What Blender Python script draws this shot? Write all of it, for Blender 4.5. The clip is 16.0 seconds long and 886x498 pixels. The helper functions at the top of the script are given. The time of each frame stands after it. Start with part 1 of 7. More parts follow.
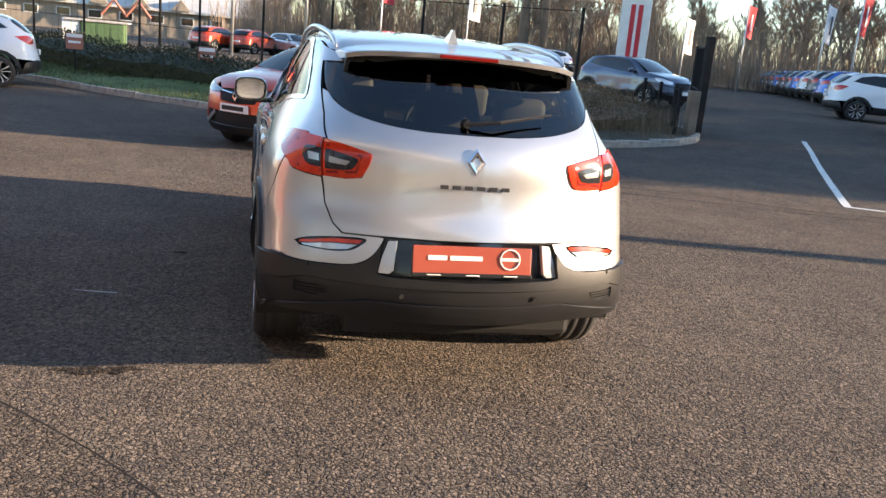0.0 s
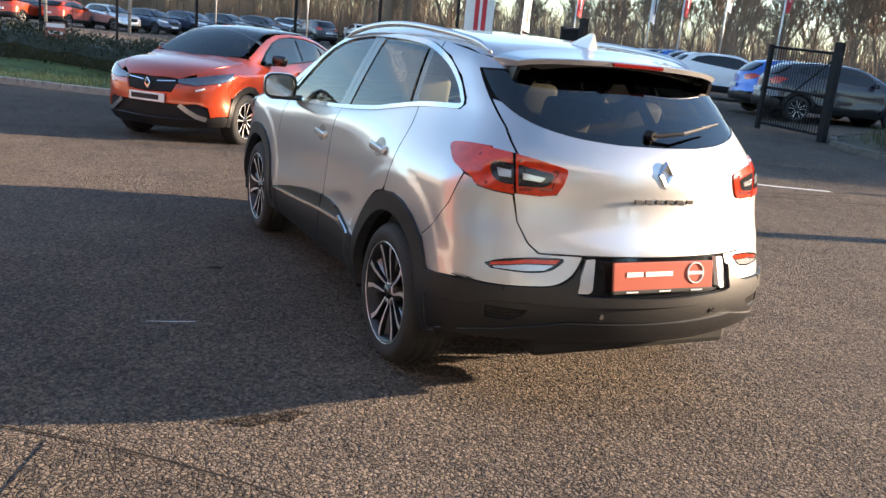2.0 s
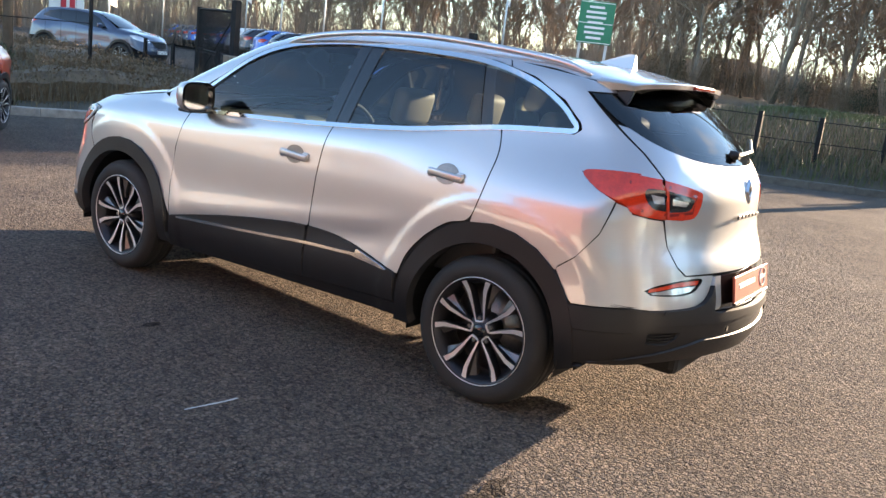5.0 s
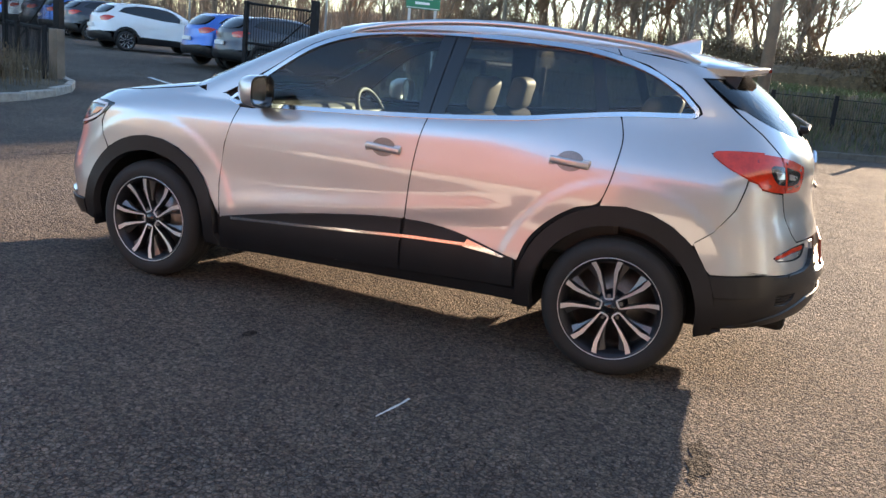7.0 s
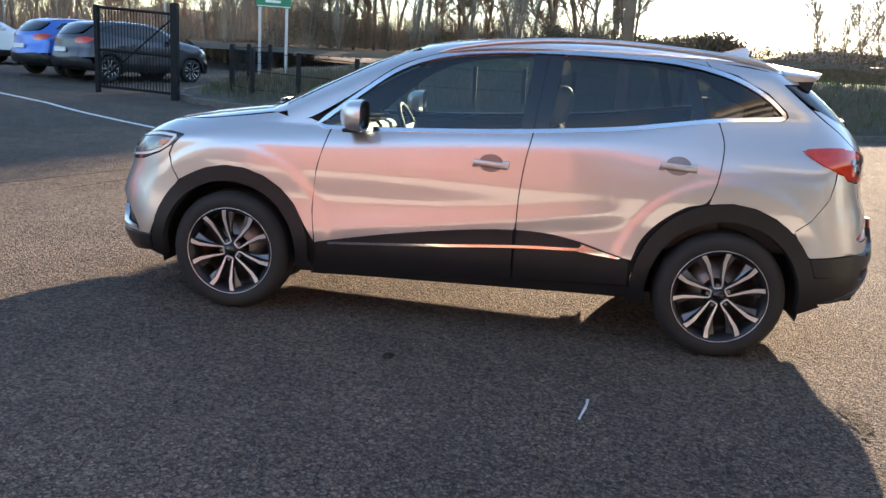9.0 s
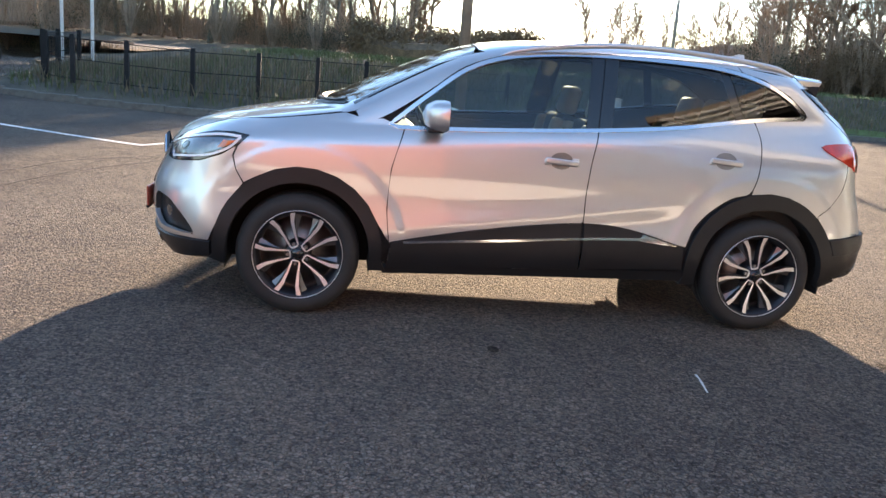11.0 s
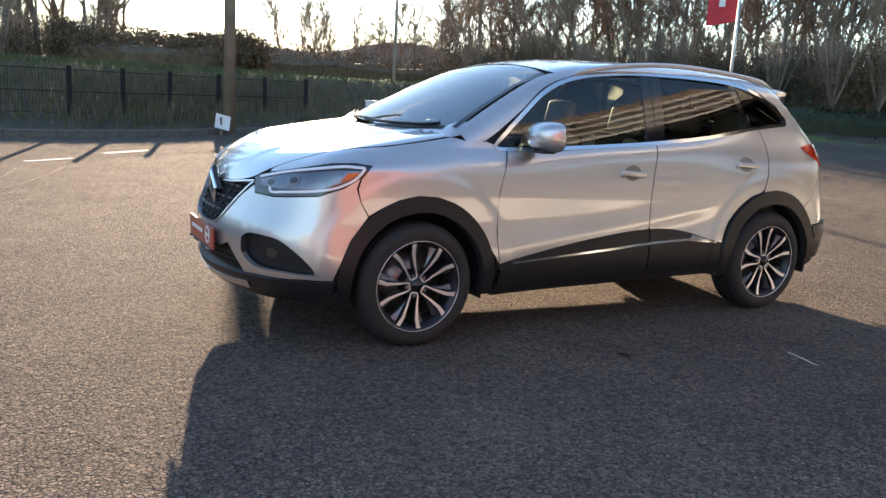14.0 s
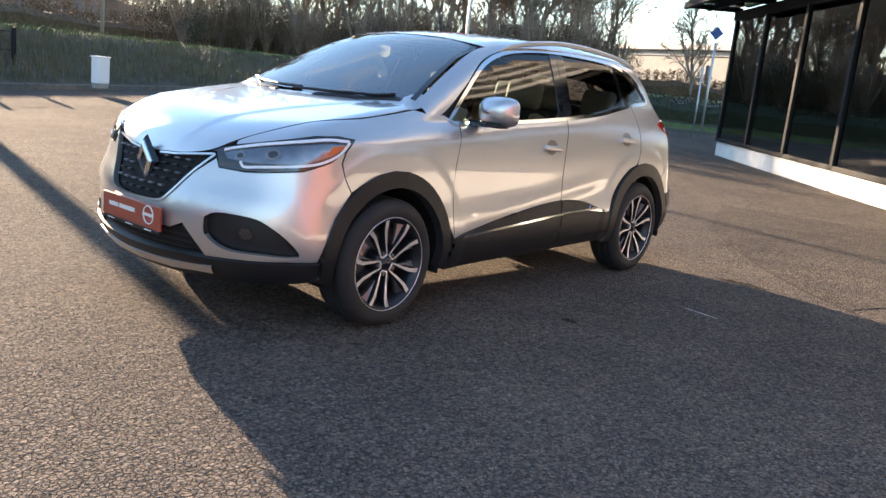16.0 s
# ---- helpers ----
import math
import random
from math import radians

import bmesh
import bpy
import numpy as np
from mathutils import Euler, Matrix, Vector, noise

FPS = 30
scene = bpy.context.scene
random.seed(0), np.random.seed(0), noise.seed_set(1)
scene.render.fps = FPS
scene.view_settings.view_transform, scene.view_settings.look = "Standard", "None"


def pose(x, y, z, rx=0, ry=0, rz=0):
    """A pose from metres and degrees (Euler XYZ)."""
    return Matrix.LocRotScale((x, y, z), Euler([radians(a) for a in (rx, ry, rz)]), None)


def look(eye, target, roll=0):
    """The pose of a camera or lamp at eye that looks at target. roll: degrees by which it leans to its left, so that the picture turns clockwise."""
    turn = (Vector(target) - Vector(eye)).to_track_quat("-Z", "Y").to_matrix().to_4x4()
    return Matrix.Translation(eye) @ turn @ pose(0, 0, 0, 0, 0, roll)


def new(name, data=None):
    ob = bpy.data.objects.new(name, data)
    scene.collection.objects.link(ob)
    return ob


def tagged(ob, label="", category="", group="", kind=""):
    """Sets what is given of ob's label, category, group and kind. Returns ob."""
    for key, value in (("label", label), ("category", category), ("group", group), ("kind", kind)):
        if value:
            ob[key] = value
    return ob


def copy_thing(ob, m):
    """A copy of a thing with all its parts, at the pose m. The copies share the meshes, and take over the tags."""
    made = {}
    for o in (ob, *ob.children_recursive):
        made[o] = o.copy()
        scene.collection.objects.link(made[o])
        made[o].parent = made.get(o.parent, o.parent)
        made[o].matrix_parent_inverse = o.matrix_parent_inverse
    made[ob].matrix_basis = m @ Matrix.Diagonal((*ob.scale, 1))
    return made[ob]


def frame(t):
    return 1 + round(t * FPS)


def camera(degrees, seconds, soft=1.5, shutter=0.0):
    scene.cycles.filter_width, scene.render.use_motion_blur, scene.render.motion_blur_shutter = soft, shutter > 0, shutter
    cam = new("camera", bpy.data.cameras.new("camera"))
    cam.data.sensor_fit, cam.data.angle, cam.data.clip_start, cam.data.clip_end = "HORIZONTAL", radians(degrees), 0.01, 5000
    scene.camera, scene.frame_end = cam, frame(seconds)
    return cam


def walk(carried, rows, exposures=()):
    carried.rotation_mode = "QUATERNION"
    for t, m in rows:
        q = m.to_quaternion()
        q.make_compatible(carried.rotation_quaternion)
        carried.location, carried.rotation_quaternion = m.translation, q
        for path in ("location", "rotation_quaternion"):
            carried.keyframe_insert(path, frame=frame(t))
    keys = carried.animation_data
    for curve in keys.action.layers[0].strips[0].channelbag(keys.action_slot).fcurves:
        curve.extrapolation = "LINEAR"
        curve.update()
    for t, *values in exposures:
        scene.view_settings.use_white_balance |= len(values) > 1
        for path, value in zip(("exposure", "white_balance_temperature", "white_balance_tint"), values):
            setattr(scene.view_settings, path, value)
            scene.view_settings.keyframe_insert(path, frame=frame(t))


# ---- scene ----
from mathutils import geometry

cam = camera(55.9, 16.0)
PATH = [
    (0, (-0.953, -5.534, 1.508), (-0.488, -3.644, 1.049), 5.2),
    (0.5, (-1.342, -5.388, 1.483), (-0.757, -3.534, 1.018), 5.1),
    (1, (-1.704, -5.258, 1.497), (-1.027, -3.435, 1.027), 5.7),
    (1.5, (-2.048, -5.115, 1.516), (-1.258, -3.34, 1.041), 6.6),
    (2, (-2.342, -4.829, 1.509), (-1.478, -3.09, 1.03), 5.7),
    (2.5, (-2.621, -4.574, 1.502), (-1.57, -2.932, 1.055), 6.0),
    (3, (-2.877, -4.311, 1.503), (-1.712, -2.746, 1.061), 6.3),
    (3.2, (-2.978, -4.172, 1.483), (-1.791, -2.622, 1.051), 5.8),
    (5.3, (-4.045, -2.969, 1.444), (-2.399, -1.918, 1.014), 7.0),
    (5.5, (-4.134, -2.843, 1.445), (-2.477, -1.813, 1.008), 6.9),
    (6, (-4.294, -2.498, 1.413), (-2.552, -1.618, 0.973), 6.5),
    (6.5, (-4.511, -2.188, 1.412), (-2.705, -1.447, 0.977), 5.5),
    (7, (-4.676, -1.851, 1.412), (-2.845, -1.187, 0.959), 5.7),
    (7.5, (-4.811, -1.499, 1.42), (-2.952, -0.925, 0.956), 5.1),
    (8, (-4.997, -1.16, 1.429), (-3.108, -0.702, 0.954), 4.7),
    (8.2, (-5.062, -1.034, 1.442), (-3.156, -0.642, 0.978), 4.4),
    (10.3, (-5.323, 0.583, 1.401), (-3.366, 0.575, 0.99), 4.2),
    (10.5, (-5.349, 0.733, 1.384), (-3.395, 0.612, 0.975), 4.8),
    (11, (-5.352, 1.141, 1.394), (-3.416, 0.877, 0.966), 4.5),
    (11.5, (-5.275, 1.516, 1.399), (-3.363, 1.128, 0.957), 4.0),
    (12, (-5.245, 1.902, 1.375), (-3.364, 1.364, 0.958), 3.4),
    (12.5, (-5.143, 2.269, 1.336), (-3.294, 1.631, 0.916), 2.9),
    (13, (-5.009, 2.65, 1.38), (-3.18, 1.934, 1.006), 1.7),
    (13.5, (-4.877, 3.007, 1.376), (-3.103, 2.155, 1.015), 2.4),
    (14, (-4.651, 3.312, 1.369), (-2.941, 2.348, 0.988), 3.4),
    (14.5, (-4.494, 3.648, 1.333), (-2.881, 2.527, 0.961), 4.6),
    (15, (-4.287, 3.899, 1.308), (-2.797, 2.621, 0.927), 5.4),
    (15.5, (-3.993, 4.118, 1.318), (-2.588, 2.752, 0.921), 5.3),
    (16, (-3.714, 4.355, 1.299), (-2.472, 2.841, 0.894), 6.0),
]
walk(cam, [(t, look(eye, target, roll)) for t, eye, target, roll in PATH], [(0, 2.1, 7700, 13), (3, 2.4, 7700, 13), (5.5, 2.6, 7700, 13), (7.0, 2.4, 7650, 13), (8.0, 2.35, 7600, 13), (10.5, 2.65, 7600, 13), (12.5, 2.55, 7700, 13), (13.0, 2.35, 7700, 13), (13.5, 1.9, 7700, 13), (14.0, 2.25, 7700, 13), (14.5, 2.3, 7700, 13), (16, 2.45, 7700, 13)])

# ---- light ----
SUN_EL, SUN_AZ = 11.8, 104.2          # degrees; azimuth from +y towards +x
SUN_DIR = Vector((math.sin(radians(SUN_AZ)) * math.cos(radians(SUN_EL)), math.cos(radians(SUN_AZ)) * math.cos(radians(SUN_EL)), math.sin(radians(SUN_EL))))
world = bpy.data.worlds.new("sky")
scene.world = world
world.use_nodes = True
sky = world.node_tree.nodes.new("ShaderNodeTexSky")
sky.sky_type, sky.sun_disc, sky.sun_elevation, sky.sun_rotation = "NISHITA", False, radians(SUN_EL), radians(SUN_AZ)
sky.air_density, sky.dust_density, sky.ozone_density = 1.0, 0.05, 3.4
wn, wl = world.node_tree.nodes, world.node_tree.links
# thin streaks of high cloud over the whole sky
wc, wm, wt, wr, wx = (wn.new("ShaderNode" + k) for k in ("TexCoord", "Mapping", "TexNoise", "ValToRGB", "Mix"))
wb, wk = wn.new("ShaderNodeRGBToBW"), wn.new("ShaderNodeMath")
wk.operation = "MULTIPLY"
wk.inputs[1].default_value = 1.9
wm.inputs["Scale"].default_value = (1.6, 4.0, 5.0)
wm.inputs["Rotation"].default_value = (0, 0, 0.5)
wt.inputs["Scale"].default_value, wt.inputs["Detail"].default_value, wt.inputs["Distortion"].default_value = 1.3, 6, 0.8
wr.color_ramp.elements[0].position, wr.color_ramp.elements[1].position = 0.55, 0.78
wr.color_ramp.elements[1].color = (0.55, 0.55, 0.55, 1)
wx.data_type = "RGBA"
wl.new(wc.outputs["Generated"], wm.inputs[0])
wl.new(wm.outputs[0], wt.inputs["Vector"])
wl.new(wt.outputs[0], wr.inputs[0])
wl.new(wr.outputs[0], wx.inputs[0])
wl.new(sky.outputs[0], wx.inputs[6])
wl.new(sky.outputs[0], wb.inputs[0])
wl.new(wb.outputs[0], wk.inputs[0])
wl.new(wk.outputs[0], wx.inputs[7])
wl.new(wx.outputs[2], wn["Background"].inputs[0])
wn["Background"].inputs[1].default_value = 0.12
lamp = bpy.data.lights.new("sun", "SUN")
lamp.energy, lamp.angle, lamp.color = 4.0, radians(0.6), (1.0, 0.83, 0.66)
new("sun", lamp).matrix_world = look(SUN_DIR * 50, (0, 0, 0))

# ---- materials ----
def nodes_of(name):
    m = bpy.data.materials.new(name)
    m.use_nodes = True
    nt = m.node_tree
    return m, nt, nt.nodes["Principled BSDF"]


def mat(name, color, rough=0.6, metal=0.0, coat=0.0, var=0.15, scale=6.0, fine=80.0, bump=0.0, emit=0.0, spec=0.5):
    """A surface whose colour varies at two scales, with a little relief."""
    m, nt, b = nodes_of(name)
    n1, n2 = nt.nodes.new("ShaderNodeTexNoise"), nt.nodes.new("ShaderNodeTexNoise")
    co = nt.nodes.new("ShaderNodeTexCoord")
    n1.inputs["Scale"].default_value, n2.inputs["Scale"].default_value = scale, fine
    n1.inputs["Detail"].default_value, n2.inputs["Detail"].default_value = 5, 3
    for n in (n1, n2):
        nt.links.new(co.outputs["Object"], n.inputs["Vector"])
    mix = nt.nodes.new("ShaderNodeMath")
    mix.operation = "MULTIPLY_ADD"
    nt.links.new(n2.outputs[0], mix.inputs[0])
    mix.inputs[1].default_value = 0.6
    nt.links.new(n1.outputs[0], mix.inputs[2])
    ramp = nt.nodes.new("ShaderNodeValToRGB")
    e = ramp.color_ramp.elements
    e[0].position, e[1].position = 0.5, 1.0
    e[0].color = (*[c * (1 - var) for c in color], 1)
    e[1].color = (*[min(1, c * (1 + var)) for c in color], 1)
    nt.links.new(mix.outputs[0], ramp.inputs[0])
    nt.links.new(ramp.outputs[0], b.inputs["Base Color"])
    b.inputs["Roughness"].default_value, b.inputs["Metallic"].default_value = rough, metal
    b.inputs["Coat Weight"].default_value, b.inputs["Coat Roughness"].default_value = coat, 0.04
    b.inputs["Specular IOR Level"].default_value = spec
    if bump:
        bp = nt.nodes.new("ShaderNodeBump")
        bp.inputs["Strength"].default_value, bp.inputs["Distance"].default_value = bump, 0.02
        nt.links.new(n2.outputs[0], bp.inputs["Height"])
        nt.links.new(bp.outputs[0], b.inputs["Normal"])
    if emit:
        b.inputs["Emission Color"].default_value, b.inputs["Emission Strength"].default_value = (*color, 1), emit
    return m


def glass_mat(name, tint, gloss_rough=0.01, ior=1.5):
    m, nt, b = nodes_of(name)
    nt.nodes.remove(b)
    tr, gl, mx, fr = (nt.nodes.new("ShaderNode" + k) for k in ("BsdfTransparent", "BsdfGlossy", "MixShader", "Fresnel"))
    tr.inputs[0].default_value = (*tint, 1)
    gl.inputs["Roughness"].default_value = gloss_rough
    fr.inputs[0].default_value = ior
    nt.links.new(fr.outputs[0], mx.inputs[0])
    nt.links.new(tr.outputs[0], mx.inputs[1])
    nt.links.new(gl.outputs[0], mx.inputs[2])
    nt.links.new(mx.outputs[0], nt.nodes["Material Output"].inputs[0])
    return m


def asphalt_mat(name, tone, warm=1.16):
    """Worn asphalt: small stones of mixed tone in dark binder, pits and gaps coloured with the relief's shade, and
    large faint stains.
    """
    m, nt, b = nodes_of(name)
    co = nt.nodes.new("ShaderNodeTexCoord")
    L = nt.links.new

    def noise_n(scale, detail, rough=0.6):
        n = nt.nodes.new("ShaderNodeTexNoise")
        n.inputs["Scale"].default_value, n.inputs["Detail"].default_value, n.inputs["Roughness"].default_value = scale, detail, rough
        L(co.outputs["Object"], n.inputs["Vector"])
        return n

    def ramp(src, stops):
        r = nt.nodes.new("ShaderNodeValToRGB")
        e = r.color_ramp.elements
        while len(e) < len(stops):
            e.new(0.5)
        for k, (p, c) in zip(e, stops):
            k.position, k.color = p, (*c, 1)
        L(src, r.inputs[0])
        return r.outputs[0]

    def times(a, c):
        mx = nt.nodes.new("ShaderNodeMix")
        mx.data_type, mx.blend_type = "RGBA", "MULTIPLY"
        mx.inputs[0].default_value = 1.0
        L(a, mx.inputs[6])
        L(c, mx.inputs[7])
        return mx.outputs[2]

    vor = nt.nodes.new("ShaderNodeTexVoronoi")
    vor.inputs["Scale"].default_value = 70
    L(co.outputs["Object"], vor.inputs["Vector"])
    grit, pits, mid, big = noise_n(140, 4, 0.7), noise_n(26, 4, 0.7), noise_n(2.2, 5), noise_n(0.3, 6)
    gap = nt.nodes.new("ShaderNodeTexVoronoi")
    gap.feature = "DISTANCE_TO_EDGE"
    gap.inputs["Scale"].default_value = 46
    L(co.outputs["Object"], gap.inputs["Vector"])
    g = tone
    stone = ramp(vor.outputs["Color"], [(0.1, (g * 0.68, g * 0.63, g * 0.6)), (0.55, (g * warm, g, g * 0.85)), (0.95, (g * 1.68 * warm, g * 1.6, g * 1.34))])
    col = times(stone, ramp(grit.outputs[0], [(0.36, (0.75, 0.75, 0.76)), (0.5, (1, 1, 1)), (0.7, (1.15, 1.14, 1.12))]))
    # pits and gaps between stones: the relief's small shadows, put into the colour
    col = times(col, ramp(pits.outputs[0], [(0.35, (0.58, 0.58, 0.59)), (0.44, (1, 1, 1)), (0.8, (1.08, 1.07, 1.05))]))
    col = times(col, ramp(gap.outputs["Distance"], [(0.0, (0.58, 0.58, 0.58)), (0.11, (1, 1, 1))]))
    col = times(col, ramp(mid.outputs[0], [(0.3, (0.86, 0.86, 0.88)), (0.7, (1.12, 1.1, 1.07))]))
    col = times(col, ramp(big.outputs[0], [(0.35, (0.84, 0.83, 0.84)), (0.65, (1.12, 1.1, 1.08))]))
    L(col, b.inputs["Base Color"])
    b.inputs["Roughness"].default_value, b.inputs["Specular IOR Level"].default_value = 0.95, 0.05
    b.inputs["Diffuse Roughness"].default_value = 0.2
    add = nt.nodes.new("ShaderNodeMath")
    add.operation = "MULTIPLY_ADD"
    L(ramp(gap.outputs["Distance"], [(0.0, (0, 0, 0)), (0.12, (0.8, 0.8, 0.8)), (0.4, (1, 1, 1))]), add.inputs[0])
    add.inputs[1].default_value = 0.35
    L(pits.outputs[0], add.inputs[2])
    bp = nt.nodes.new("ShaderNodeBump")
    bp.inputs["Strength"].default_value, bp.inputs["Distance"].default_value = 1.0, 0.045
    L(add.outputs[0], bp.inputs["Height"])
    L(bp.outputs[0], b.inputs["Normal"])
    return m


PAINT_SILVER = mat("silver_paint", (0.56, 0.56, 0.565), 0.35, 0.82, coat=1.0, var=0.03, scale=2, fine=900)
PAINT_SILVER.node_tree.nodes["Principled BSDF"].inputs["Coat IOR"].default_value = 1.8
PAINT_RED = mat("red_orange_paint", (0.5, 0.055, 0.016), 0.3, 0.3, coat=1.0, var=0.05, scale=2, fine=700)
PAINT_WHITE = mat("white_paint", (0.75, 0.75, 0.76), 0.3, 0.0, coat=1.0, var=0.02)
PAINT_BLUE = mat("blue_paint", (0.02, 0.14, 0.5), 0.3, 0.3, coat=1.0, var=0.05)
PAINT_DARK = mat("dark_paint", (0.03, 0.03, 0.04), 0.3, 0.3, coat=1.0, var=0.05)
PAINT_GREY = mat("grey_blue_paint", (0.055, 0.075, 0.12), 0.3, 0.5, coat=1.0, var=0.05)
PAINT_BLACK = mat("gloss_black", (0.008, 0.008, 0.009), 0.12, 0.0, coat=0.5, var=0.1)
PLASTIC = mat("black_plastic", (0.012, 0.012, 0.013), 0.42, var=0.2, fine=400, bump=0.06, spec=0.35)
DARK = mat("dark_inner", (0.006, 0.006, 0.006), 0.8, var=0.2)
CHROME = mat("chrome", (0.75, 0.76, 0.78), 0.12, 1.0, var=0.03)
SATIN = mat("satin_silver", (0.6, 0.6, 0.61), 0.28, 0.9, var=0.05)
RIM_CUT = mat("machined_alloy", (0.78, 0.76, 0.75), 0.4, 0.8, var=0.05)
RIM_DARK = mat("anthracite_alloy", (0.03, 0.03, 0.035), 0.35, 0.5, var=0.15)
RIM_GREY = mat("grey_alloy", (0.16, 0.16, 0.165), 0.3, 0.7, var=0.1)
RUBBER = mat("tyre_rubber", (0.018, 0.018, 0.018), 0.75, var=0.3, fine=200, bump=0.1)
STEEL = mat("brake_steel", (0.25, 0.24, 0.23), 0.4, 0.9, var=0.2)
GLASS = glass_mat("car_glass", (0.62, 0.72, 0.7), ior=1.7)
GLASS_SCREEN = glass_mat("windscreen_glass", (0.55, 0.62, 0.6), ior=3.0)
LIGHT_LINE = mat("white_light_guide", (0.82, 0.83, 0.85), 0.2, coat=1.0, var=0.03)
GLASS_DARK = glass_mat("privacy_glass", (0.46, 0.5, 0.5), ior=1.7)
GLASS_REAR = glass_mat("rear_glass", (0.2, 0.21, 0.22), ior=1.85)
LENS_RED = mat("red_lens", (0.56, 0.035, 0.012), 0.12, coat=1.0, var=0.18, scale=20)
LENS_DEEP = mat("dark_red_lens", (0.2, 0.012, 0.008), 0.12, coat=1.0, var=0.1)
LENS_SMOKE = mat("smoked_lens", (0.035, 0.033, 0.035), 0.08, 0.3, coat=1.0, var=0.3, scale=30)
LENS_CLEAR = mat("clear_lens", (0.7, 0.7, 0.7), 0.1, 0.6, coat=1.0, var=0.1, scale=40)
LENS_HEAD = mat("headlight_lens", (0.018, 0.018, 0.02), 0.08, 0.2, coat=1.0, var=0.3, scale=30)
HEAD_BOWL = mat("headlight_reflector", (0.16, 0.17, 0.19), 0.22, 0.8, coat=1.0, var=0.35, scale=25)
LENS_AMBER = mat("amber_lens", (0.6, 0.12, 0.03), 0.15, coat=1.0, var=0.1)
PLATE_RED = mat("red_plate", (0.38, 0.07, 0.04), 0.4, coat=0.3, var=0.05)
PLATE_WHITE = mat("white_plate", (0.8, 0.8, 0.78), 0.4, var=0.03)
INK = mat("dark_ink", (0.015, 0.015, 0.02), 0.5)
SEAT = mat("dark_seat_fabric", (0.05, 0.048, 0.045), 0.9, var=0.2, fine=300, bump=0.2)
SEAT_LIGHT = mat("cream_seat_leather", (0.42, 0.38, 0.28), 0.6, var=0.1)
DASH = mat("dashboard_plastic", (0.03, 0.03, 0.032), 0.6, var=0.2)
LINING = mat("headlining", (0.35, 0.34, 0.32), 0.9, var=0.05)

# ---- mesh helpers ----
def mesh_ob(name, verts, faces, material, parent=None, label="", smooth=False):
    me = bpy.data.meshes.new(name)
    me.from_pydata([tuple(map(float, v)) for v in verts], [], [tuple(map(int, f)) for f in faces])
    if material:
        me.materials.append(material)
    if smooth:
        me.shade_smooth()
    ob = new(name, me)
    ob.parent = parent
    if label:
        ob["label"] = label
    return ob


def part(name, bm, material, parent, label="", smooth=False):
    me = bpy.data.meshes.new(name)
    bm.to_mesh(me)
    bm.free()
    me.materials.append(material)
    if smooth:
        me.shade_smooth()
    ob = new(name, me)
    ob.parent = parent
    if label:
        ob["label"] = label
    return ob


def box(cx, cy, cz, sx, sy, sz, bevel=0.0, segs=2, m=None):
    bm = bmesh.new()
    bmesh.ops.create_cube(bm, size=1, matrix=Matrix.Translation((cx, cy, cz)) @ Matrix.Diagonal((sx, sy, sz, 1)))
    if bevel:
        bmesh.ops.bevel(bm, geom=bm.edges[:], offset=bevel, segments=segs, affect="EDGES", profile=0.5)
    if m is not None:
        bmesh.ops.transform(bm, matrix=m, verts=bm.verts)
    return bm


def empty(name, m=None):
    ob = new(name)
    ob.empty_display_size = 0.1
    if m is not None:
        ob.matrix_basis = m
    return ob


def tube(points, radius, sides=8, closed=False, flat=1.0):
    """Vertices and faces of a tube along points; radius: one number or one a point."""
    P = [Vector(p) for p in points]
    n = len(P)
    rad = radius if hasattr(radius, "__len__") else [radius] * n
    V, F = [], []
    up = Vector((0, 0, 1))
    for i in range(n):
        a, b = P[i - 1] if (i or closed) else P[0], P[(i + 1) % n] if (i < n - 1 or closed) else P[-1]
        d = (b - a).normalized()
        s = d.cross(up)
        if s.length < 1e-3:
            s = d.cross(Vector((1, 0, 0)))
        s.normalize()
        u = s.cross(d).normalized()
        for k in range(sides):
            ang = 2 * math.pi * k / sides
            V.append(P[i] + s * math.cos(ang) * rad[i] + u * math.sin(ang) * rad[i] * flat)
    for i in range(n if closed else n - 1):
        for k in range(sides):
            j, k2 = (i + 1) % n, (k + 1) % sides
            F.append((i * sides + k, i * sides + k2, j * sides + k2, j * sides + k))
    if not closed:
        F.append(tuple(range(sides))[::-1])
        F.append(tuple((n - 1) * sides + k for k in range(sides)))
    return V, F


def lathe_x(profile, segs=48):
    """Turns (x, r) pairs about the x axis."""
    V, F = [], []
    n = len(profile)
    for i in range(segs):
        a = 2 * math.pi * i / segs
        for x, r in profile:
            V.append((x, r * math.cos(a), r * math.sin(a)))
    for i in range(segs):
        j = (i + 1) % segs
        for k in range(n - 1):
            F.append((i * n + k, i * n + k + 1, j * n + k + 1, j * n + k))
    return V, F


def prism(poly, z0, z1):
    """Upright prism over a plan polygon."""
    n = len(poly)
    V = [(x, y, z0) for x, y in poly] + [(x, y, z1) for x, y in poly]
    F = [tuple(range(n))[::-1], tuple(range(n, 2 * n))] + [(i, (i + 1) % n, n + (i + 1) % n, n + i) for i in range(n)]
    return V, F


